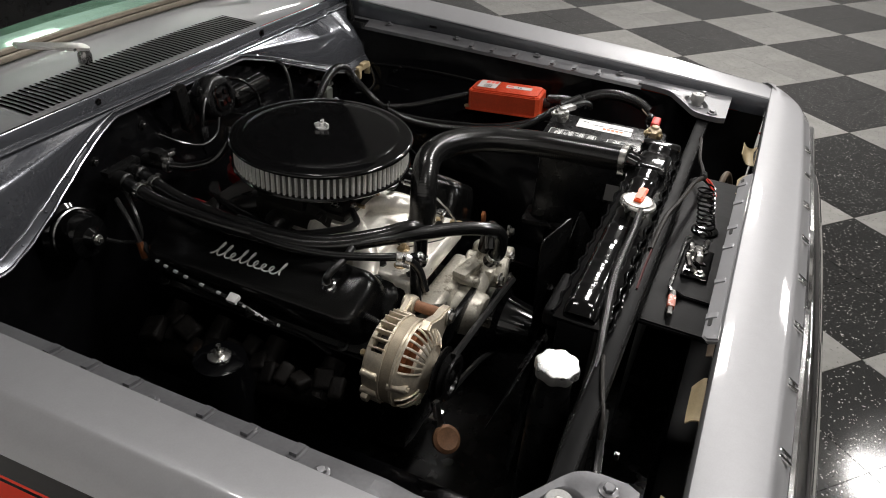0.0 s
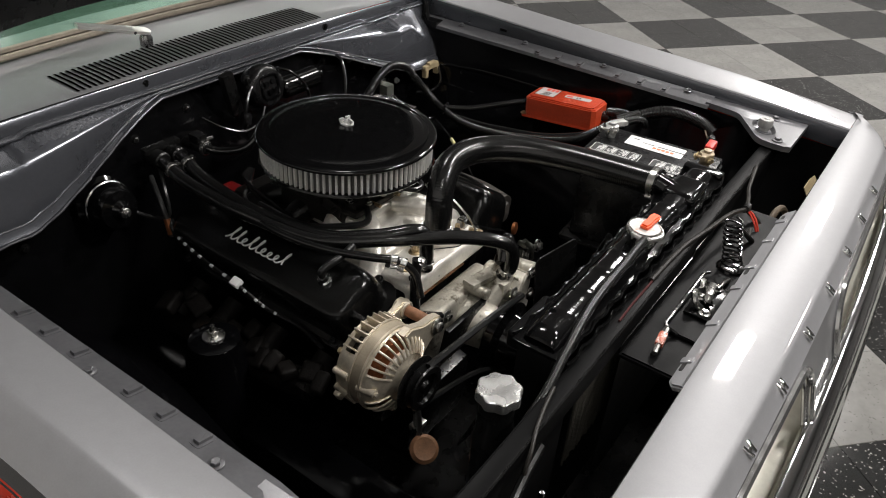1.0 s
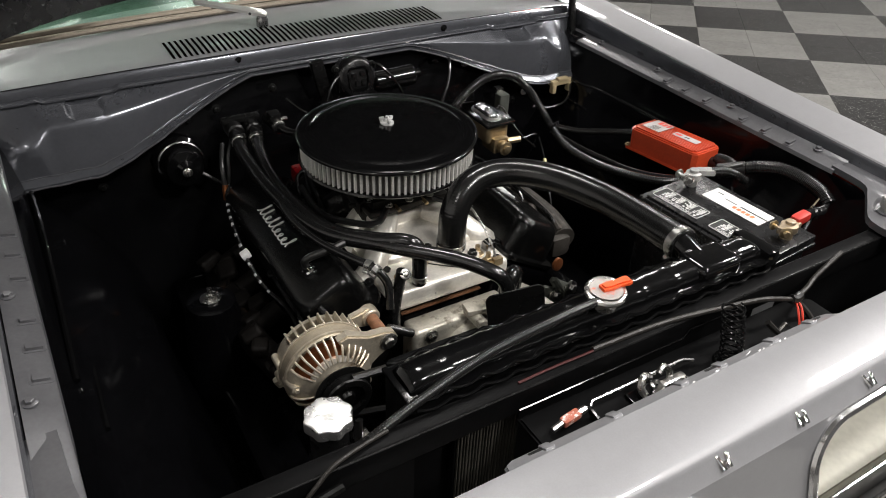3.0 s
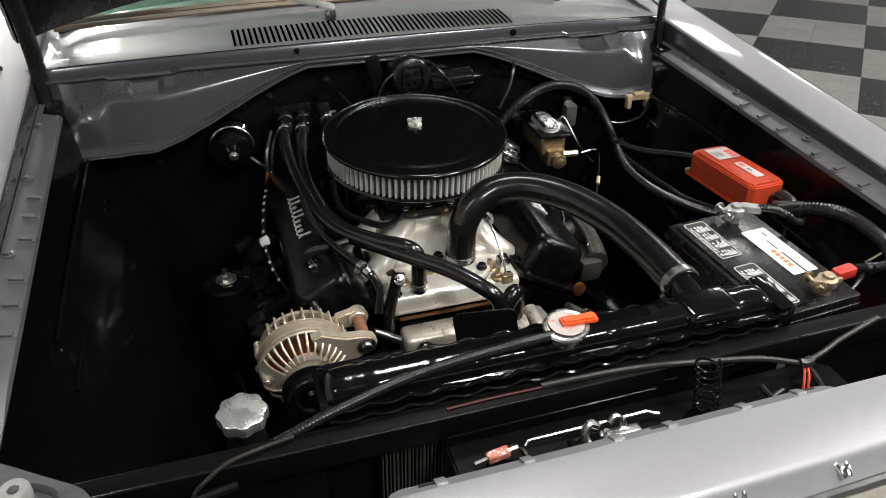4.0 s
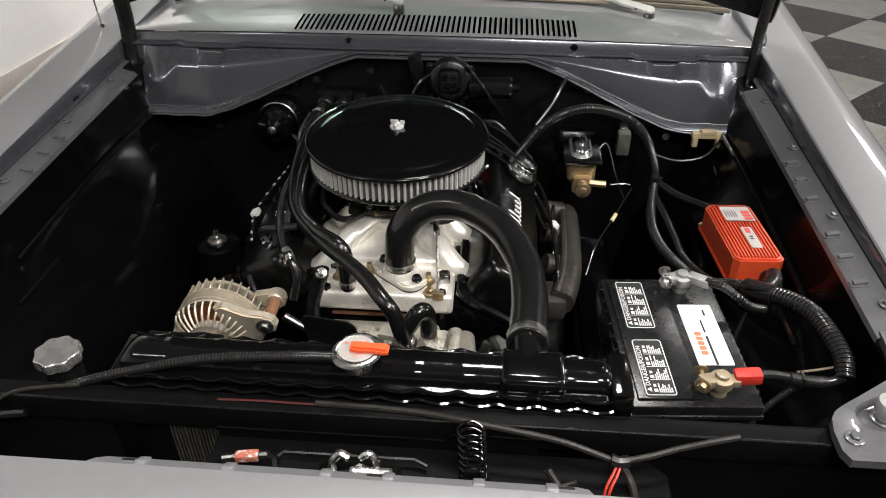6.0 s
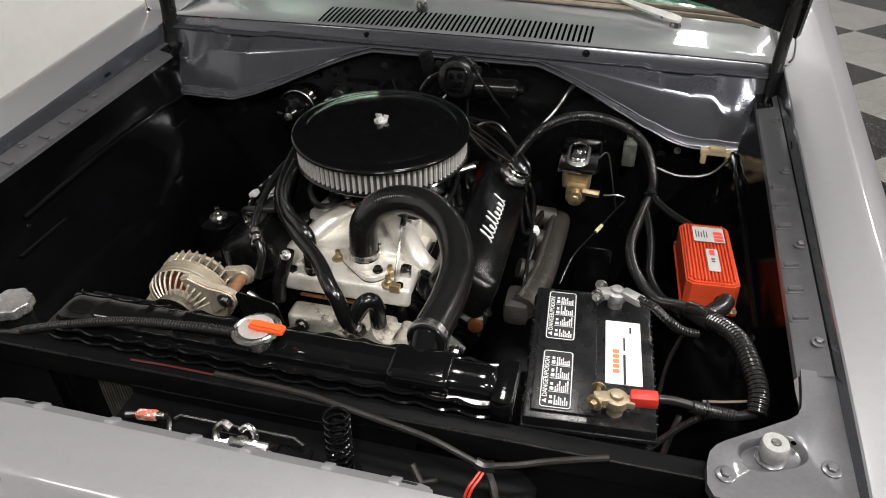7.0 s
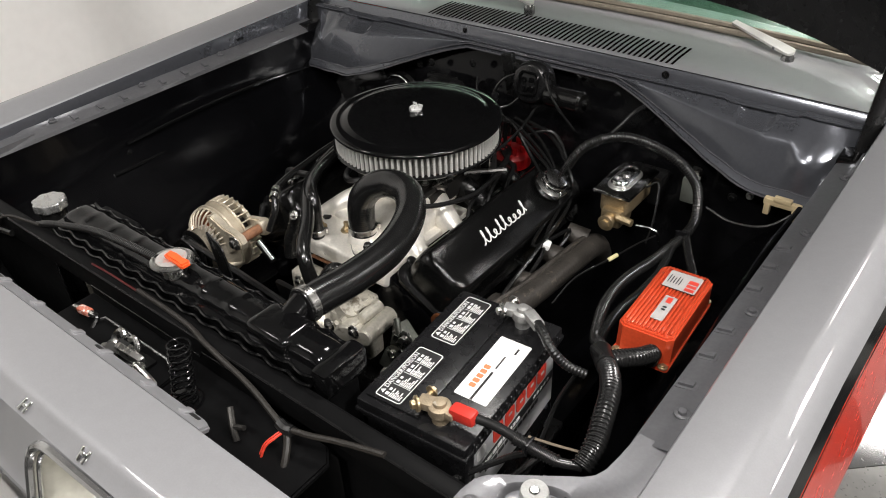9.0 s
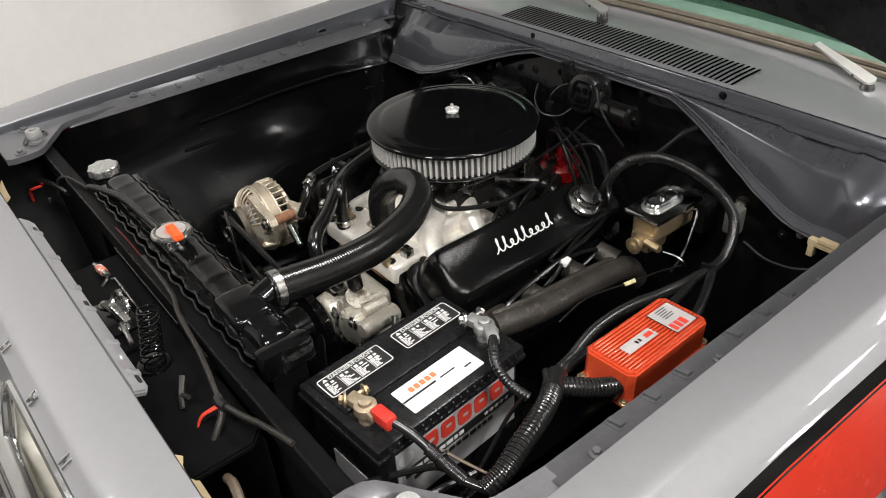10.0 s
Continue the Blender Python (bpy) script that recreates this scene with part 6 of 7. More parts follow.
terminal(0.488, -0.352, STEEL, LEADM, "grey lead battery clamp")
terminal(0.502, -0.566, BRASS, LEADB, "corroded brass battery clamp")
pc = thing("positive_cable", (0.56, -0.56, 0.9), "red ended black positive battery cable", "battery cable")
part("boot", box((0.536, -0.561, 0.940), (0.036, 0.019, 0.018), 0.005, (0, -6, 2)), REDP, pc, "worn red terminal boot")
part("wire", tube([(0.550, -0.557, 0.940), (0.579, -0.546, 0.930), (0.618, -0.538, 0.915), (0.650, -0.533, 0.907), (0.682, -0.520, 0.906)], 0.0066, 10, 8), LOOM, pc)
part("sleeve", tube([(0.598, -0.542, 0.922), (0.630, -0.536, 0.912), (0.655, -0.532, 0.907)], 0.0080, 10, 6, rib=0.001, pitch=0.004), LOOM, pc)
part("thin_wire", tube([(0.612, -0.532, 0.924), (0.642, -0.520, 0.918), (0.672, -0.508, 0.914)], 0.0018, 6, 6), TANWIRE, pc, "thin tan wire")
part("zip_tie", box((0.618, -0.538, 0.916), (0.004, 0.019, 0.019), 0.001), PLASTIC, pc)
nc = thing("negative_cable", (0.55, -0.36, 0.9), "black corrugated negative battery cable", "battery cable")
part("lug", box((0.512, -0.360, 0.940), (0.036, 0.018, 0.013), 0.004, (0, 0, -30)), LEADM, nc, "grey lead cable lug")
part("wire", tube([(0.522, -0.366, 0.942), (0.543, -0.384, 0.946), (0.562, -0.396, 0.938), (0.585, -0.394, 0.920), (0.610, -0.384, 0.908)], 0.0066, 10, 8, rib=0.0008, pitch=0.005), LOOM, nc)
tray = thing("battery_tray", (0.46, -0.46, 0.68), "black steel battery tray", "battery tray")
part("pan", bt(box((0.0, 0, 0.698), (0.19, 0.29, 0.012), 0.004)), SATIN, tray)
part("support", box((0.50, -0.46, 0.60), (0.10, 0.20, 0.19), 0.02), SATIN, tray)

# ---- ignition box ----
IM = Matrix.Translation((0.633, -0.167, 0.88)) @ Matrix.Rotation(radians(3), 4, "Z") @ Matrix.Rotation(radians(-4), 4, "X") @ Matrix.Translation((0, 0, -0.88))


def it(bm):
    bmesh.ops.transform(bm, matrix=IM, verts=bm.verts[:])
    return bm


def chamfered(w, h, c):
    return [(w / 2, -h / 2 + c), (w / 2, h / 2 - c), (w / 2 - c, h / 2), (-w / 2 + c, h / 2), (-w / 2, h / 2 - c), (-w / 2, -h / 2 + c), (-w / 2 + c, -h / 2), (w / 2 - c, -h / 2)]


ign = thing("ignition_box", (0.633, -0.167, 0.85), "red finned ignition control box, paint chipped", "ignition box")
cs = part("case", it(slab(chamfered(0.084, 0.190, 0.009), 0.853, 0.903, 0.003)), RED, ign)
part("base_flange", it(slab(rounded(0.088, 0.204, 0.006, 3, 0, 0), 0.850, 0.855, 0.001)), RED, ign)
for k in range(13):
    part("fin", it(box((-0.0342 + 0.0057 * k, 0.0, 0.9045), (0.0034, 0.176 if 0 < k < 12 else 0.164, 0.0055), 0.001, seg=1)), RED, cs)
lb = part("maker_label", it(slab(rounded(0.052, 0.050, 0.002, 2, 0.004, 0.052), 0.9078, 0.9084)), LABELG, ign, "faded grey maker's label with plain marks")
for b in (0.026, 0.0765):
    part("label_edge", it(slab([(-0.024, b), (0.032, b), (0.032, b + 0.0015), (-0.024, b + 0.0015)], 0.9076, 0.9081)), INK, lb, "dark label border")
part("label_mark", it(join(slab([(0.012, 0.030), (0.027, 0.030), (0.027, 0.038), (0.012, 0.038)], 0.9085, 0.9088), slab([(0.012, 0.041), (0.027, 0.041), (0.027, 0.049), (0.012, 0.049)], 0.9085, 0.9088), slab([(0.012, 0.052), (0.027, 0.052), (0.027, 0.062), (0.012, 0.062)], 0.9085, 0.9088))), INKRED, lb, "plain red mark")
part("label_print", it(join(*[slab([(-0.018 + 0.0045 * q, 0.040), (-0.0165 + 0.0045 * q, 0.040), (-0.0165 + 0.0045 * q, 0.064 - 0.003 * (q % 3)), (-0.018 + 0.0045 * q, 0.064 - 0.003 * (q % 3))], 0.9085, 0.9088) for q in range(5)])), INK, lb)
lb2 = part("type_label", it(slab(rounded(0.019, 0.068, 0.002, 2, 0.004, -0.030), 0.9078, 0.9084)), LABELG, ign, "narrow faded type label with plain bars")
part("label_print", it(join(slab([(0.000, -0.016), (0.008, -0.016), (0.008, 0.000), (0.000, 0.000)], 0.9085, 0.9088))), INKRED, lb2)
part("type_print", it(join(slab([(0.001, -0.030), (0.007, -0.030), (0.007, -0.026), (0.001, -0.026)], 0.9085, 0.9088), slab([(0.001, -0.037), (0.007, -0.037), (0.007, -0.033), (0.001, -0.033)], 0.9085, 0.9088))), INK, lb2)
part("paint_chip", it(slab([(-0.008, -0.004), (0.004, -0.009), (0.012, -0.003), (0.010, 0.008), (0.0, 0.010), (-0.009, 0.005)], 0, 0.0006, 0, Matrix.Translation((-0.008, -0.0930, 0.884)) @ Matrix.Rotation(radians(90), 4, "X"))), PRIMER, ign, "chipped tan patch")
for a, b in ((-0.036, -0.0985), (0.036, -0.0985), (0.036, 0.0985), (-0.036, 0.0985)):
    part("screw", it(nut((a, b, 0.856), 0.0045, 0.005)), BRASS, ign)
part("plug_grommet", it(cyl((0.018, -0.088, 0.872), (0.018, -0.116, 0.872), 0.013, seg=18, bevel=0.002)), RUBBER, ign)

# ---- wiring looms ----
loom = thing("wiring_loom", (0.55, 0.1, 0.85), "black corrugated wiring loom round the bay", "wiring loom")
part("main_run", tube([(0.225, 0.215, 0.80), (0.243, 0.205, 0.838), (0.285, 0.195, 0.905), (0.340, 0.200, 0.942), (0.400, 0.208, 0.950), (0.470, 0.222, 0.925), (0.520, 0.225, 0.880), (0.542, 0.190, 0.835), (0.541, 0.150, 0.812), (0.522, 0.06, 0.80), (0.510, -0.04, 0.81), (0.520, -0.14, 0.825), (0.555, -0.24, 0.845), (0.592, -0.305, 0.890), (0.618, -0.345, 0.910)], 0.0092, 12, 10, rib=0.0012, pitch=0.0055), LOOM, loom)
part("second_run", tube([(0.530, 0.12, 0.805), (0.545, 0.03, 0.80), (0.548, -0.06, 0.81), (0.548, -0.15, 0.825), (0.565, -0.24, 0.85), (0.592, -0.315, 0.885)], 0.0085, 10, 10), LOOM, loom, "smooth taped loom")
part("box_branch", tube([(0.541, 0.150, 0.812), (0.575, 0.08, 0.82), (0.612, 0.0, 0.845), (0.634, -0.055, 0.862), (0.638, -0.085, 0.866)], 0.0075, 10, 8, rib=0.0008, pitch=0.005), LOOM, loom)
part("big_branch", tube([(0.604, -0.328, 0.902), (0.623, -0.352, 0.914), (0.645, -0.384, 0.928), (0.663, -0.420, 0.936), (0.675, -0.460, 0.933), (0.684, -0.498, 0.922), (0.682, -0.524, 0.908)], 0.0125, 14, 10, rib=0.0018, pitch=0.0062), LOOM, loom, "thick corrugated loom")
part("plug_branch", tube([(0.616, -0.350, 0.910), (0.634, -0.326, 0.906), (0.650, -0.300, 0.898), (0.660, -0.272, 0.889)], 0.0125, 12, 8, rib=0.0014, pitch=0.0055), LOOM, loom)
part("tape_knot", join(tube([(0.602, -0.322, 0.900), (0.616, -0.343, 0.910), (0.630, -0.362, 0.918)], 0.0155, 12, 5), tube([(0.597, -0.338, 0.915), (0.622, -0.360, 0.928)], 0.006, 8, 3)), RUBBER, loom, "black tape binding")
part("drop_run", tube([(0.592, -0.372, 0.89), (0.578, -0.392, 0.85), (0.572, -0.42, 0.80), (0.57, -0.47, 0.74)], 0.0032, 8, 8), LOOM, loom)
part("thin_run", tube([(0.640, -0.528, 0.900), (0.610, -0.538, 0.896), (0.579, -0.551, 0.872), (0.549, -0.573, 0.850), (0.53, -0.60, 0.84)], 0.0042, 8, 8, rib=0.0006, pitch=0.004), LOOM, loom)
part("sensor_run", tube([(0.60, -0.47, 0.82), (0.55, -0.60, 0.80), (0.46, -0.64, 0.82), (0.41, -0.63, 0.86)], 0.005, 8, 8), LOOM, loom)
part("zip_tie", box((0.540, 0.135, 0.815), (0.026, 0.004, 0.026), 0.001, (10, 0, 15)), PLASTIC, loom)
part("firewall_lead", tube([(0.345, 0.345, 0.955), (0.335, 0.32, 0.95), (0.315, 0.29, 0.92), (0.28, 0.26, 0.88)], 0.005, 8, 6), LEAD, loom)
bw_ = thing("brake_warning_wire", (0.44, 0.04, 0.78), "thin wire with a pale yellow connector", "wire")
part("wire", tube([(0.490, 0.130, 0.800), (0.470, 0.090, 0.795), (0.445, 0.041, 0.782), (0.405, -0.03, 0.760), (0.385, -0.08, 0.72)], 0.0022, 6, 8), LEAD, bw_)
part("connector", tube([(0.450, 0.050, 0.7855), (0.440, 0.032, 0.779)], 0.0042, 8, 1, False), YELLOW, bw_, "pale yellow connector")

# ---- firewall things ----
hv = thing("heater_valve", (-0.12, 0.30, 0.90), "small black heater valve with a bright clamp", "heater valve")
part("body", join(cyl((-0.135, 0.335, 0.895), (-0.125, 0.275, 0.893), 0.013, seg=16, bevel=0.002), box((-0.128, 0.300, 0.912), (0.026, 0.030, 0.018), 0.004)), SATIN, hv)
part("clamp", lathe([(0.0135, -0.005), (0.0152, -0.004), (0.0152, 0.004), (0.0135, 0.005)], (-0.126, 0.282, 0.893), (0.16, -1, 0), 20, False), STEEL, hv)
part("clamp_screw", cyl((-0.118, 0.286, 0.909), (-0.104, 0.284, 0.909), 0.0042, seg=8), STEEL, hv)
part("hose", tube([(-0.126, 0.280, 0.893), (-0.110, 0.245, 0.892), (-0.085, 0.205, 0.905), (-0.055, 0.190, 0.935), (-0.03, 0.20, 0.955)], 0.0085, 10, 8), HEATH, hv)
wl = thing("wiper_wire", (0.04, 0.32, 0.93), "thin black wires looped by the wiper motor", "wire")
part("wire", tube([(0.118, 0.312, 0.992), (0.135, 0.29, 0.985), (0.16, 0.275, 0.955), (0.185, 0.285, 0.915), (0.205, 0.30, 0.88)], 0.0035, 6, 8), LEAD, wl)
part("wire", tube([(0.045, 0.315, 0.975), (0.015, 0.30, 0.960), (-0.005, 0.29, 0.925), (0.0, 0.30, 0.88), (0.02, 0.31, 0.85)], 0.0035, 6, 8), LEAD, wl)
part("wire", tube([(0.06, 0.30, 0.925), (0.03, 0.285, 0.90), (-0.02, 0.28, 0.895), (-0.06, 0.30, 0.91), (-0.085, 0.335, 0.93)], 0.003, 6, 8), LEAD, wl)
part("connector", box((-0.003, 0.288, 0.915), (0.016, 0.013, 0.024), 0.003, (0, 12, 20)), PLASTIC, wl)

tv = thing("throttle_cable", (0.05, 0.2, 0.88), "thin black throttle cable to the carburettor", "cable")
part("cable", tube([(0.10, 0.345, 0.905), (0.11, 0.29, 0.915), (0.125, 0.21, 0.905), (0.12, 0.12, 0.885), (0.105, 0.05, 0.878)], 0.0032, 6, 8), LEAD, tv)
part("bracket", box((0.122, 0.10, 0.868), (0.004, 0.035, 0.045), 0.001, (0, 0, 12)), STEEL, tv, "plated cable bracket")
mc = thing("master_cylinder", (0.38, 0.2, 0.78), "brass coloured master cylinder with a chrome lid", "master cylinder")
part("reservoir", box((0.382, 0.215, 0.820), (0.062, 0.120, 0.05), 0.012, seg=3), BRASSD, mc, "tarnished brass reservoir")
ld = part("lid", box((0.382, 0.212, 0.850), (0.082, 0.140, 0.010), 0.004, seg=2), POLISHED, mc, "polished bright metal lid")
part("lid_step", slab(rounded(0.048, 0.098, 0.023, 6, 0.380, 0.208), 0.854, 0.859, 0.002), BRUSHED, ld)
part("lid_island", slab(rounded(0.038, 0.088, 0.0185, 6, 0.380, 0.208), 0.858, 0.865, 0.003), POLISHED, ld)
o = rounded(0.029, 0.078, 0.014, 6, 0.380, 0.208)
part("lid_ridge", tube([(a, b, 0.8655) for a, b in o + o[:2]], 0.0022, 8, 1, False), CHROME, ld, "beaded bright ridge")
part("lid_boss", lathe([(0.006, 0.864), (0.006, 0.869), (0.003, 0.870)], (0.380, 0.208, 0), seg=16), POLISHED, ld)
part("port", join(cyl((0.385, 0.155, 0.795), (0.385, 0.125, 0.795), 0.015, seg=20, bevel=0.003), cyl((0.40, 0.14, 0.805), (0.435, 0.136, 0.805), 0.008, seg=6), box((0.385, 0.17, 0.795), (0.045, 0.06, 0.04), 0.008)), BRASS, mc, "brass distribution block")
part("port_bolt", nut((0.385, 0.124, 0.795), 0.010, 0.010, (0, -1, 0)), BRASS, mc)
part("brake_line", tube([(0.445, 0.135, 0.805), (0.478, 0.136, 0.808), (0.492, 0.142, 0.79), (0.49, 0.18, 0.70)], 0.0022, 6, 6), CHROMED, mc, "thin steel brake line")
part("brake_line", tube([(0.420, 0.225, 0.84), (0.442, 0.235, 0.85), (0.462, 0.18, 0.80), (0.475, 0.12, 0.78)], 0.0025, 6, 6), LEAD, mc)
part("rear_flange", box((0.382, 0.315, 0.795), (0.09, 0.05, 0.07), 0.01), SATIN, mc)
rl = thing("relay", (0.487, 0.30, 0.80), "small grey green relay on the firewall", "relay")
part("can", box((0.487, 0.295, 0.825), (0.030, 0.028, 0.056), 0.005), RELAY, rl)
part("lug", box((0.487, 0.315, 0.858), (0.02, 0.02, 0.01), 0.002), STEEL, rl)
bc = thing("fuse_block", (0.675, 0.29, 0.85), "small tan plastic connector block", "connector")
part("block", box((0.672, 0.288, 0.857), (0.070, 0.022, 0.014), 0.004), TAN, bc)
part("clip", join(box((0.646, 0.284, 0.842), (0.012, 0.016, 0.026), 0.003), box((0.698, 0.284, 0.842), (0.012, 0.016, 0.026), 0.003), box((0.672, 0.282, 0.866), (0.034, 0.014, 0.010), 0.003)), TAN, bc)
part("lead", tube([(0.70, 0.275, 0.85), (0.66, 0.24, 0.825), (0.60, 0.23, 0.818), (0.545, 0.235, 0.83)], 0.0035, 6, 8), LEAD, bc)
wm = thing("wiper_motor", (0.076, 0.31, 0.95), "black wiper motor bolted to the firewall", "wiper motor")
part("gear_case", lathe([(0.048, 0.0), (0.050, 0.005), (0.050, 0.030), (0.044, 0.042), (0.038, 0.045)], (0.080, 0.345, 0.952), (0, -1, 0.25), 36), GEARG, wm, "dull grey black gear case")
o = rounded(0.048, 0.050, 0.012, 4)
fm = Matrix.Translation((0.080, 0.3005, 0.9625)) @ Matrix.Rotation(radians(76), 4, "X")
part("cover_rim", tube([fm @ V(a, b, 0.001) for a, b in o + o[:2]], 0.0032, 6, 1, False), GLOSSK, wm)
part("cover_boss", join(*[slab(rounded(0.012, 0.012, 0.004, 3, a, b), -0.003, 0.005, 0.001, fm) for a, b in ((-0.011, 0.008), (0.009, 0.010), (-0.004, -0.011), (0.011, -0.009))]), GLOSSK, wm)
part("motor_can", join(cyl((0.125, 0.315, 0.940), (0.225, 0.300, 0.950), 0.025, seg=28, bevel=0.005), cyl((0.220, 0.300, 0.950), (0.238, 0.298, 0.952), 0.010, seg=14)), MOTORK, wm, "gloss black motor can")
part("mount", box((0.005, 0.345, 0.955), (0.030, 0.020, 0.10), 0.004, (0, -12, 0)), SATIN, wm, "black mounting bracket")
part("terminal", box((0.118, 0.315, 0.985), (0.014, 0.014, 0.016), 0.003), PLASTIC, wm)
for p in ((0.034, 0.985), (0.125, 0.98), (0.04, 0.915)):
    part("bolt", nut((p[0], 0.325, p[1]), 0.006, 0.008, (0, -1, 0)), SATIN, wm)
bl = thing("blower_motor", (-0.34, 0.31, 0.80), "black round heater blower motor on the firewall", "blower motor")
part("can", lathe([(0.052, 0.0), (0.054, 0.004), (0.046, 0.012), (0.044, 0.050), (0.038, 0.062), (0.020, 0.066), (0.012, 0.078)], (-0.338, 0.345, 0.832), (0, -1, 0.1), 40), GLOSSK, bl)
part("rim", lathe([(0.047, 0.018), (0.0495, 0.020), (0.0495, 0.026), (0.047, 0.028)], (-0.338, 0.345, 0.832), (0, -1, 0.1), 40, False), CHROMED, bl, "dull chrome rim")
part("lead", tube([(-0.30, 0.30, 0.81), (-0.27, 0.28, 0.79), (-0.262, 0.24, 0.81), (-0.25, 0.26, 0.86), (-0.222, 0.31, 0.885)], 0.004, 6, 8), GREYWIRE, bl, "grey lead")
part("end_nut", nut((-0.338, 0.266, 0.838), 0.006, 0.01, (0, -1, 0.1)), STEEL, bl)
sc_ = thing("heater_lead", (-0.27, 0.25, 0.82), "grey and copper coloured heater lead", "wire")
part("wire", tube([(-0.25, 0.30, 0.87), (-0.268, 0.255, 0.84), (-0.272, 0.235, 0.80), (-0.275, 0.225, 0.77)], 0.005, 8, 6), GREYWIRE, sc_)
part("sleeve", tube([(-0.271, 0.238, 0.805), (-0.275, 0.226, 0.775)], 0.007, 8, 2), COPPER, sc_)
sd = thing("engine_mount_bolt", (-0.392, -0.033, 0.72), "bright nut and stud on the inner fender", "bolt")
part("washer", lathe([(0.020, 0.0), (0.020, 0.004), (0.012, 0.006)], (-0.392, -0.033, 0.728), (0, 0, 1), 20), STEEL, sd)
part("nut", join(lathe([(0.010, 0.004), (0.010, 0.014), (0.005, 0.015), (0.005, 0.026)], (-0.392, -0.033, 0.728), (0, 0, 1), 6)), STEEL, sd)
part("tower", lathe([(0.07, -0.20), (0.055, -0.05), (0.045, -0.004), (0.030, 0.0)], (-0.392, -0.033, 0.728), (0, 0, 1), 24), BLACK, sd, "black suspension tower")
hn = thing("ground_disc", (-0.259, -0.408, 0.57), "small rusty round horn on a stalk", "horn")
part("disc", lathe([(0.024, 0.0), (0.026, 0.003), (0.026, 0.010), (0.020, 0.014), (0.008, 0.012)], (-0.268, -0.412, 0.596), (-0.35, -0.5, 0.8), 28), HORNB, hn, "rusty brown round face")
part("stalk", join(cyl((-0.262, -0.400, 0.604), (-0.25, -0.38, 0.66), 0.008, seg=10), box((-0.25, -0.385, 0.625), (0.03, 0.02, 0.012), 0.003)), STEEL, hn)

# ---- behind the nose ----
sp = thing("hood_spring", (0.182, -0.725, 0.88), "black coil spring of the hood latch", "coil spring")
turns, pts = 9, []
for k in range(turns * 14 + 1):
    a = 2 * math.pi * k / 14
    f = k / (turns * 14)
    rr = 0.0155 + 0.005 * max(0.0, (0.25 - f) * 2)
    pts.append((0.184 + rr * math.cos(a) - 0.006 * f, -0.731 + rr * math.sin(a) + 0.019 * f, 0.899 + 0.086 * f))
part("coil", tube(pts, 0.0017, 7, 1, False), GLOSSK, sp)
part("seat", lathe([(0.026, 0.0), (0.024, 0.004), (0.012, 0.006)], (0.184, -0.731, 0.892), seg=20), GLOSSK, sp)
la_ = thing("hood_latch", (0.045, -0.74, 0.88), "bright plated hood latch with hooked levers", "hood latch")
part("base", box((0.045, -0.735, 0.901), (0.10, 0.045, 0.006), 0.002), GLOSSK, la_)
part("lever", box((0.060, -0.732, 0.911), (0.052, 0.012, 0.018), 0.004, (0, 10, 8)), STEEL, la_)
part("catch", tube([(0.018, -0.735, 0.903), (0.012, -0.724, 0.915), (0.020, -0.716, 0.926), (0.032, -0.718, 0.922)], 0.0055, 8, 5), STEEL, la_)
part("hook", tube([(0.062, -0.728, 0.905), (0.066, -0.720, 0.920), (0.056, -0.716, 0.930), (0.046, -0.719, 0.924)], 0.0045, 8, 5), STEEL, la_)
part("tongue", slab([(-0.016, -0.006), (0.014, -0.009), (0.020, 0.0), (0.012, 0.008), (-0.014, 0.006)], -0.002, 0.002, 0.0008, Matrix.Translation((0.032, -0.737, 0.913)) @ Matrix.Rotation(radians(18), 4, "Y") @ Matrix.Rotation(radians(25), 4, "Z")), CHROME, la_, "bright latch tongue")
for rx_, ry_ in ((0.086, -0.737), (0.008, -0.742), (0.045, -0.722)):
    part("rivet", nut((rx_, ry_, 0.904), 0.0055, 0.008), STEEL, la_)
part("arm", tube([(0.080, -0.738, 0.909), (0.108, -0.740, 0.907), (0.130, -0.742, 0.902)], 0.0045, 8, 3), STEEL, la_)
cl = thing("wire_clip", (-0.097, -0.712, 0.9), "red and white wire clip by the latch", "wire clip")
part("body", box((-0.097, -0.712, 0.905), (0.030, 0.013, 0.011), 0.003, (0, -4, 6)), ORANGEW, cl)
part("spade", tube([(-0.110, -0.713, 0.904), (-0.128, -0.715, 0.901)], 0.0045, 8, 1, False), STEEL, cl)
part("sleeve", tube([(-0.083, -0.711, 0.906), (-0.071, -0.710, 0.907)], 0.0055, 8, 1, False), STEEL, cl)
part("wire", tube([(-0.072, -0.710, 0.907), (-0.064, -0.713, 0.904), (-0.060, -0.725, 0.896)], 0.0035, 6, 4), LEAD, cl)
fh = thing("front_loom", (0.37, -0.68, 0.9), "thin taped wiring loom along the radiator yoke", "wiring loom")
part("run", tube([(-0.02, -0.655, 0.944), (0.06, -0.657, 0.944), (0.119, -0.661, 0.944), (0.166, -0.672, 0.948), (0.214, -0.678, 0.945), (0.255, -0.682, 0.941), (0.288, -0.687, 0.938), (0.316, -0.692, 0.932), (0.354, -0.699, 0.922)], 0.0042, 8, 8), TAPE, fh)
part("red_wire", tube([(-0.146, -0.658, 0.9435), (-0.09, -0.6565, 0.9437), (-0.03, -0.657, 0.9437), (0.030, -0.656, 0.9437)], 0.0018, 6, 6), REDD, fh, "red wire")
part("joint", tube([(0.026, -0.656, 0.944), (0.040, -0.656, 0.944)], 0.003, 8, 1, False), TANWIRE, fh)
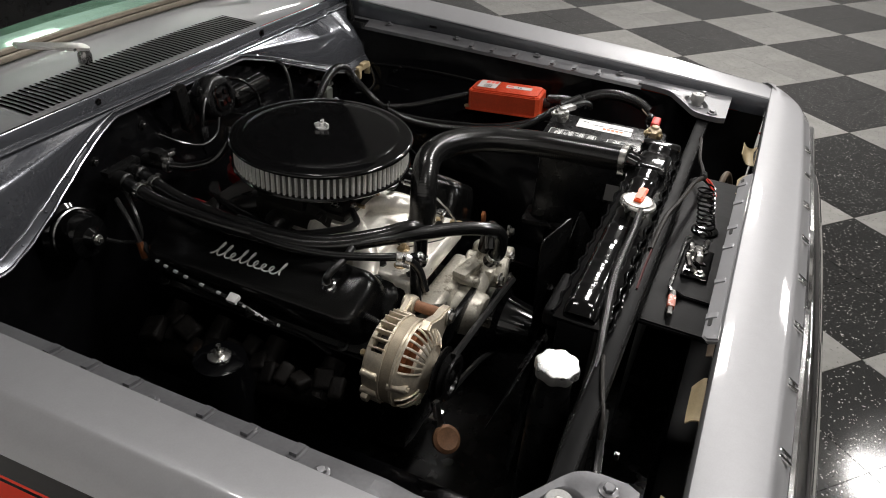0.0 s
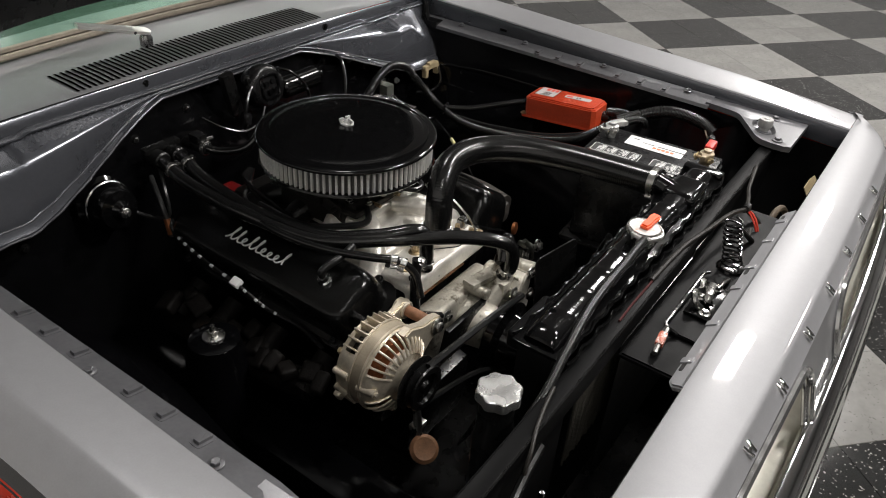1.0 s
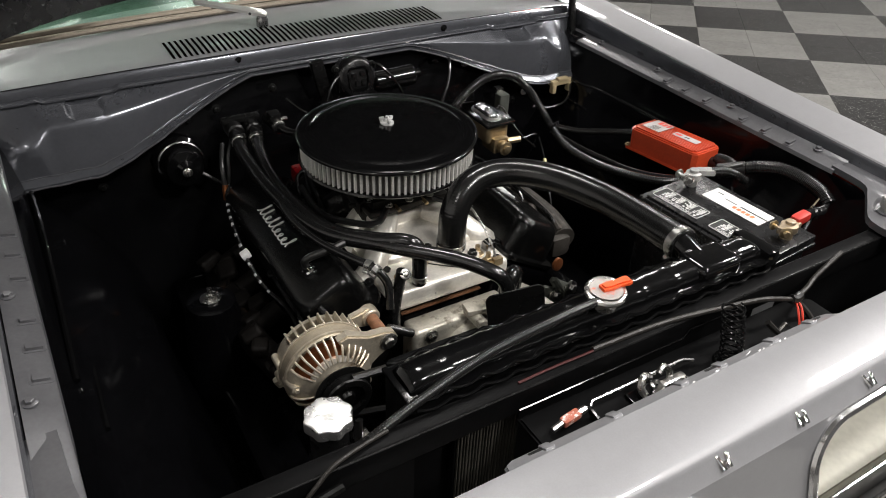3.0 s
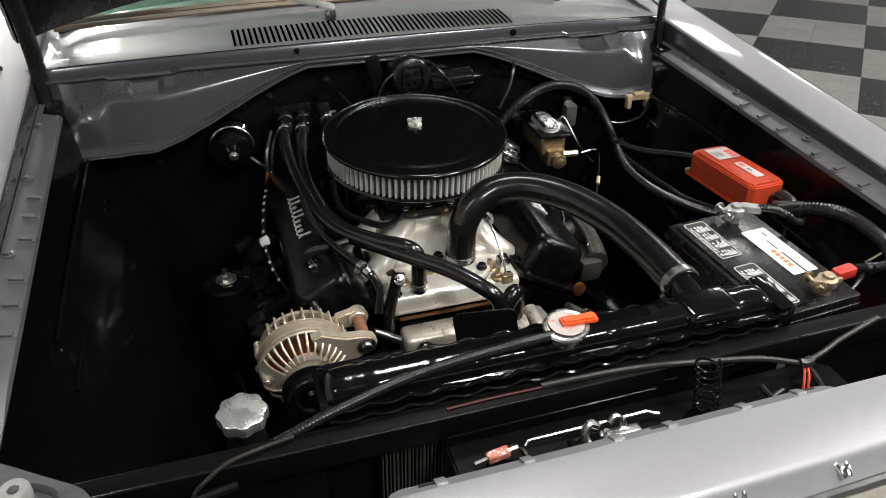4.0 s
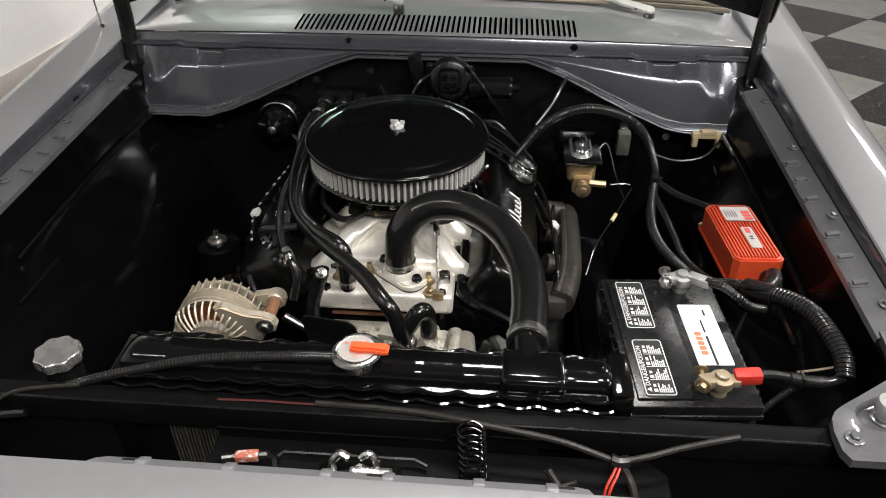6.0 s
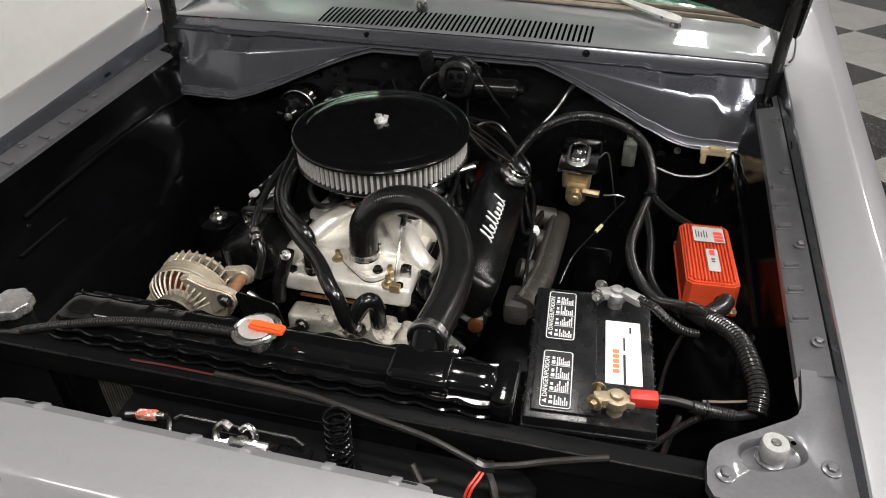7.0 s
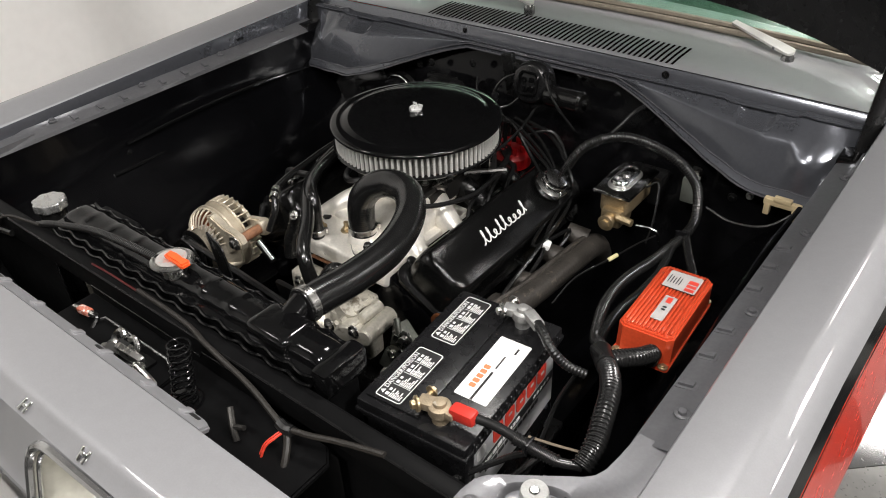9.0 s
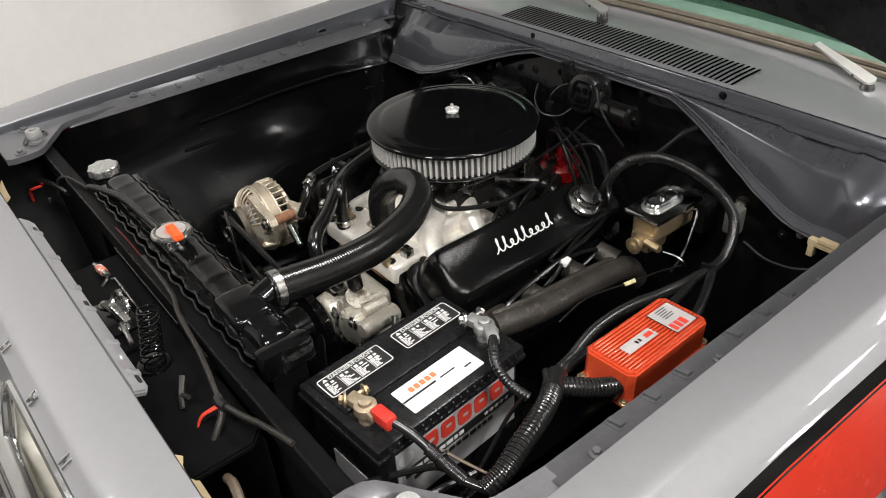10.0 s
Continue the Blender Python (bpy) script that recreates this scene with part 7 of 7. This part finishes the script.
part("branch", tube([(0.354, -0.699, 0.922), (0.393, -0.690, 0.925), (0.424, -0.680, 0.928), (0.46, -0.674, 0.936), (0.50, -0.668, 0.944)], 0.0042, 8, 8), TAPE, fh)
part("drop", tube([(0.358, -0.699, 0.920), (0.366, -0.706, 0.910), (0.374, -0.720, 0.896), (0.385, -0.75, 0.86)], 0.0050, 8, 8), TAPE, fh)
part("red_loop", tube([(0.354, -0.701, 0.920), (0.348, -0.712, 0.914), (0.340, -0.725, 0.902), (0.336, -0.740, 0.870)], 0.0018, 6, 6), REDW, fh, "red wires")
part("red_loop", tube([(0.358, -0.701, 0.920), (0.353, -0.714, 0.916), (0.345, -0.727, 0.904), (0.340, -0.742, 0.870)], 0.0018, 6, 6), REDW, fh, "red wires")
part("knot", tube([(0.345, -0.698, 0.925), (0.356, -0.699, 0.922), (0.368, -0.697, 0.923)], 0.0075, 8, 3), RUBBER, fh)
part("side_run", tube([(-0.33, -0.650, 0.946), (-0.365, -0.657, 0.947), (-0.404, -0.667, 0.947), (-0.430, -0.676, 0.937), (-0.447, -0.680, 0.922), (-0.46, -0.684, 0.89)], 0.0028, 8, 6), TAPE, fh)
sl_ = thing("side_lamp_lead", (-0.45, -0.70, 0.9), "black lead with red wires by the lamp", "wire")
part("wire", tube([(-0.60, -0.70, 0.86), (-0.56, -0.70, 0.888), (-0.50, -0.69, 0.905), (-0.44, -0.68, 0.912), (-0.40, -0.675, 0.915)], 0.006, 8, 8), LEAD, sl_)
part("red_loop", tube([(-0.54, -0.70, 0.885), (-0.56, -0.715, 0.875), (-0.585, -0.72, 0.86), (-0.60, -0.72, 0.83)], 0.003, 6, 6), REDP, sl_)
part("clip", box((-0.445, -0.705, 0.892), (0.006, 0.007, 0.012), 0.002), CHROMED, sl_)
sl2 = thing("side_lamp_lead", (0.45, -0.74, 0.85), "tan and black lamp lead in a loop", "wire")
part("wire", tube([(0.42, -0.735, 0.862), (0.455, -0.738, 0.885), (0.49, -0.745, 0.88), (0.505, -0.755, 0.85), (0.50, -0.76, 0.80)], 0.0065, 8, 8), TANWIRE, sl2)
hb = thing("bracket", (0.27, -0.74, 0.9), "small forked steel bracket on the latch plate", "bracket")
part("fork", join(tube([(0.298, -0.735, 0.892), (0.285, -0.728, 0.905), (0.270, -0.716, 0.922)], 0.0048, 8, 4), tube([(0.285, -0.728, 0.905), (0.305, -0.724, 0.912)], 0.0036, 8, 1, False)), CARB, hb)
# ---- floor tiles, piece by piece: each square of the chequer is four tiles ----
HALF = TILE / 2


def tile_verts(cx, cy):
    h = HALF / 2 - 0.0007
    u = (math.cos(TURN_T), math.sin(TURN_T))
    v = (-u[1], u[0])
    return [(cx + a * u[0] + b * v[0], cy + a * u[1] + b * v[1]) for a, b in ((-h, -h), (h, -h), (h, h), (-h, h))]


def tile_mesh(nm, m):
    h = HALF / 2 - 0.0007
    return mesh_of(nm, slab([(-h, -h), (h, -h), (h, h), (-h, h)], 0, 0.01, 0.0006), m)


DARK_T, LIGHT_T = tile_mesh("tile", TILE_D), tile_mesh("tile", TILE_L)
spots = []
for i in range(-14, 15):
    for j in range(-10, 18):
        (x0, y0), (x1, y1) = lattice(i, j), lattice(i + 1, j + 1)
        if not (XW + 0.1 < (x0 + x1) / 2 < 7.6 and -7.4 < (y0 + y1) / 2 < 7.4):
            continue
        for fa in (0.25, 0.75):
            for fb in (0.25, 0.75):
                px, py = lattice(i + fa, j + fb)
                if px > XW + 0.25:
                    spots.append(((px - 2.0) ** 2 + (py - 0.8) ** 2, px, py, (i + j) % 2))
spots.sort()
for d2, px, py, odd in spots[:300]:
    tob = new("tile", DARK_T if odd == 0 else LIGHT_T)
    tob.matrix_basis = Matrix.Translation((px, py, -0.01)) @ Matrix.Rotation(TURN_T, 4, "Z")
    tob.parent = ground
for odd, m in ((0, TILE_D), (1, TILE_L)):
    vs, fs = [], []
    for d2, px, py, o in spots[300:]:
        if o != odd:
            continue
        q = tile_verts(px, py)
        n = len(vs)
        vs += [(a, b, 0.0) for a, b in q] + [(a, b, -0.01) for a, b in q]
        fs += [(n, n + 1, n + 2, n + 3)] + [(n + a, n + 4 + a, n + 4 + (a + 1) % 4, n + (a + 1) % 4) for a in range(4)]
    me = bpy.data.meshes.new("far_tiles")
    me.from_pydata(vs, [], fs)
    me.materials.append(m)
    fob = new("far_tiles", me)
    fob.parent = ground
    fob["kind"] = "stuff"
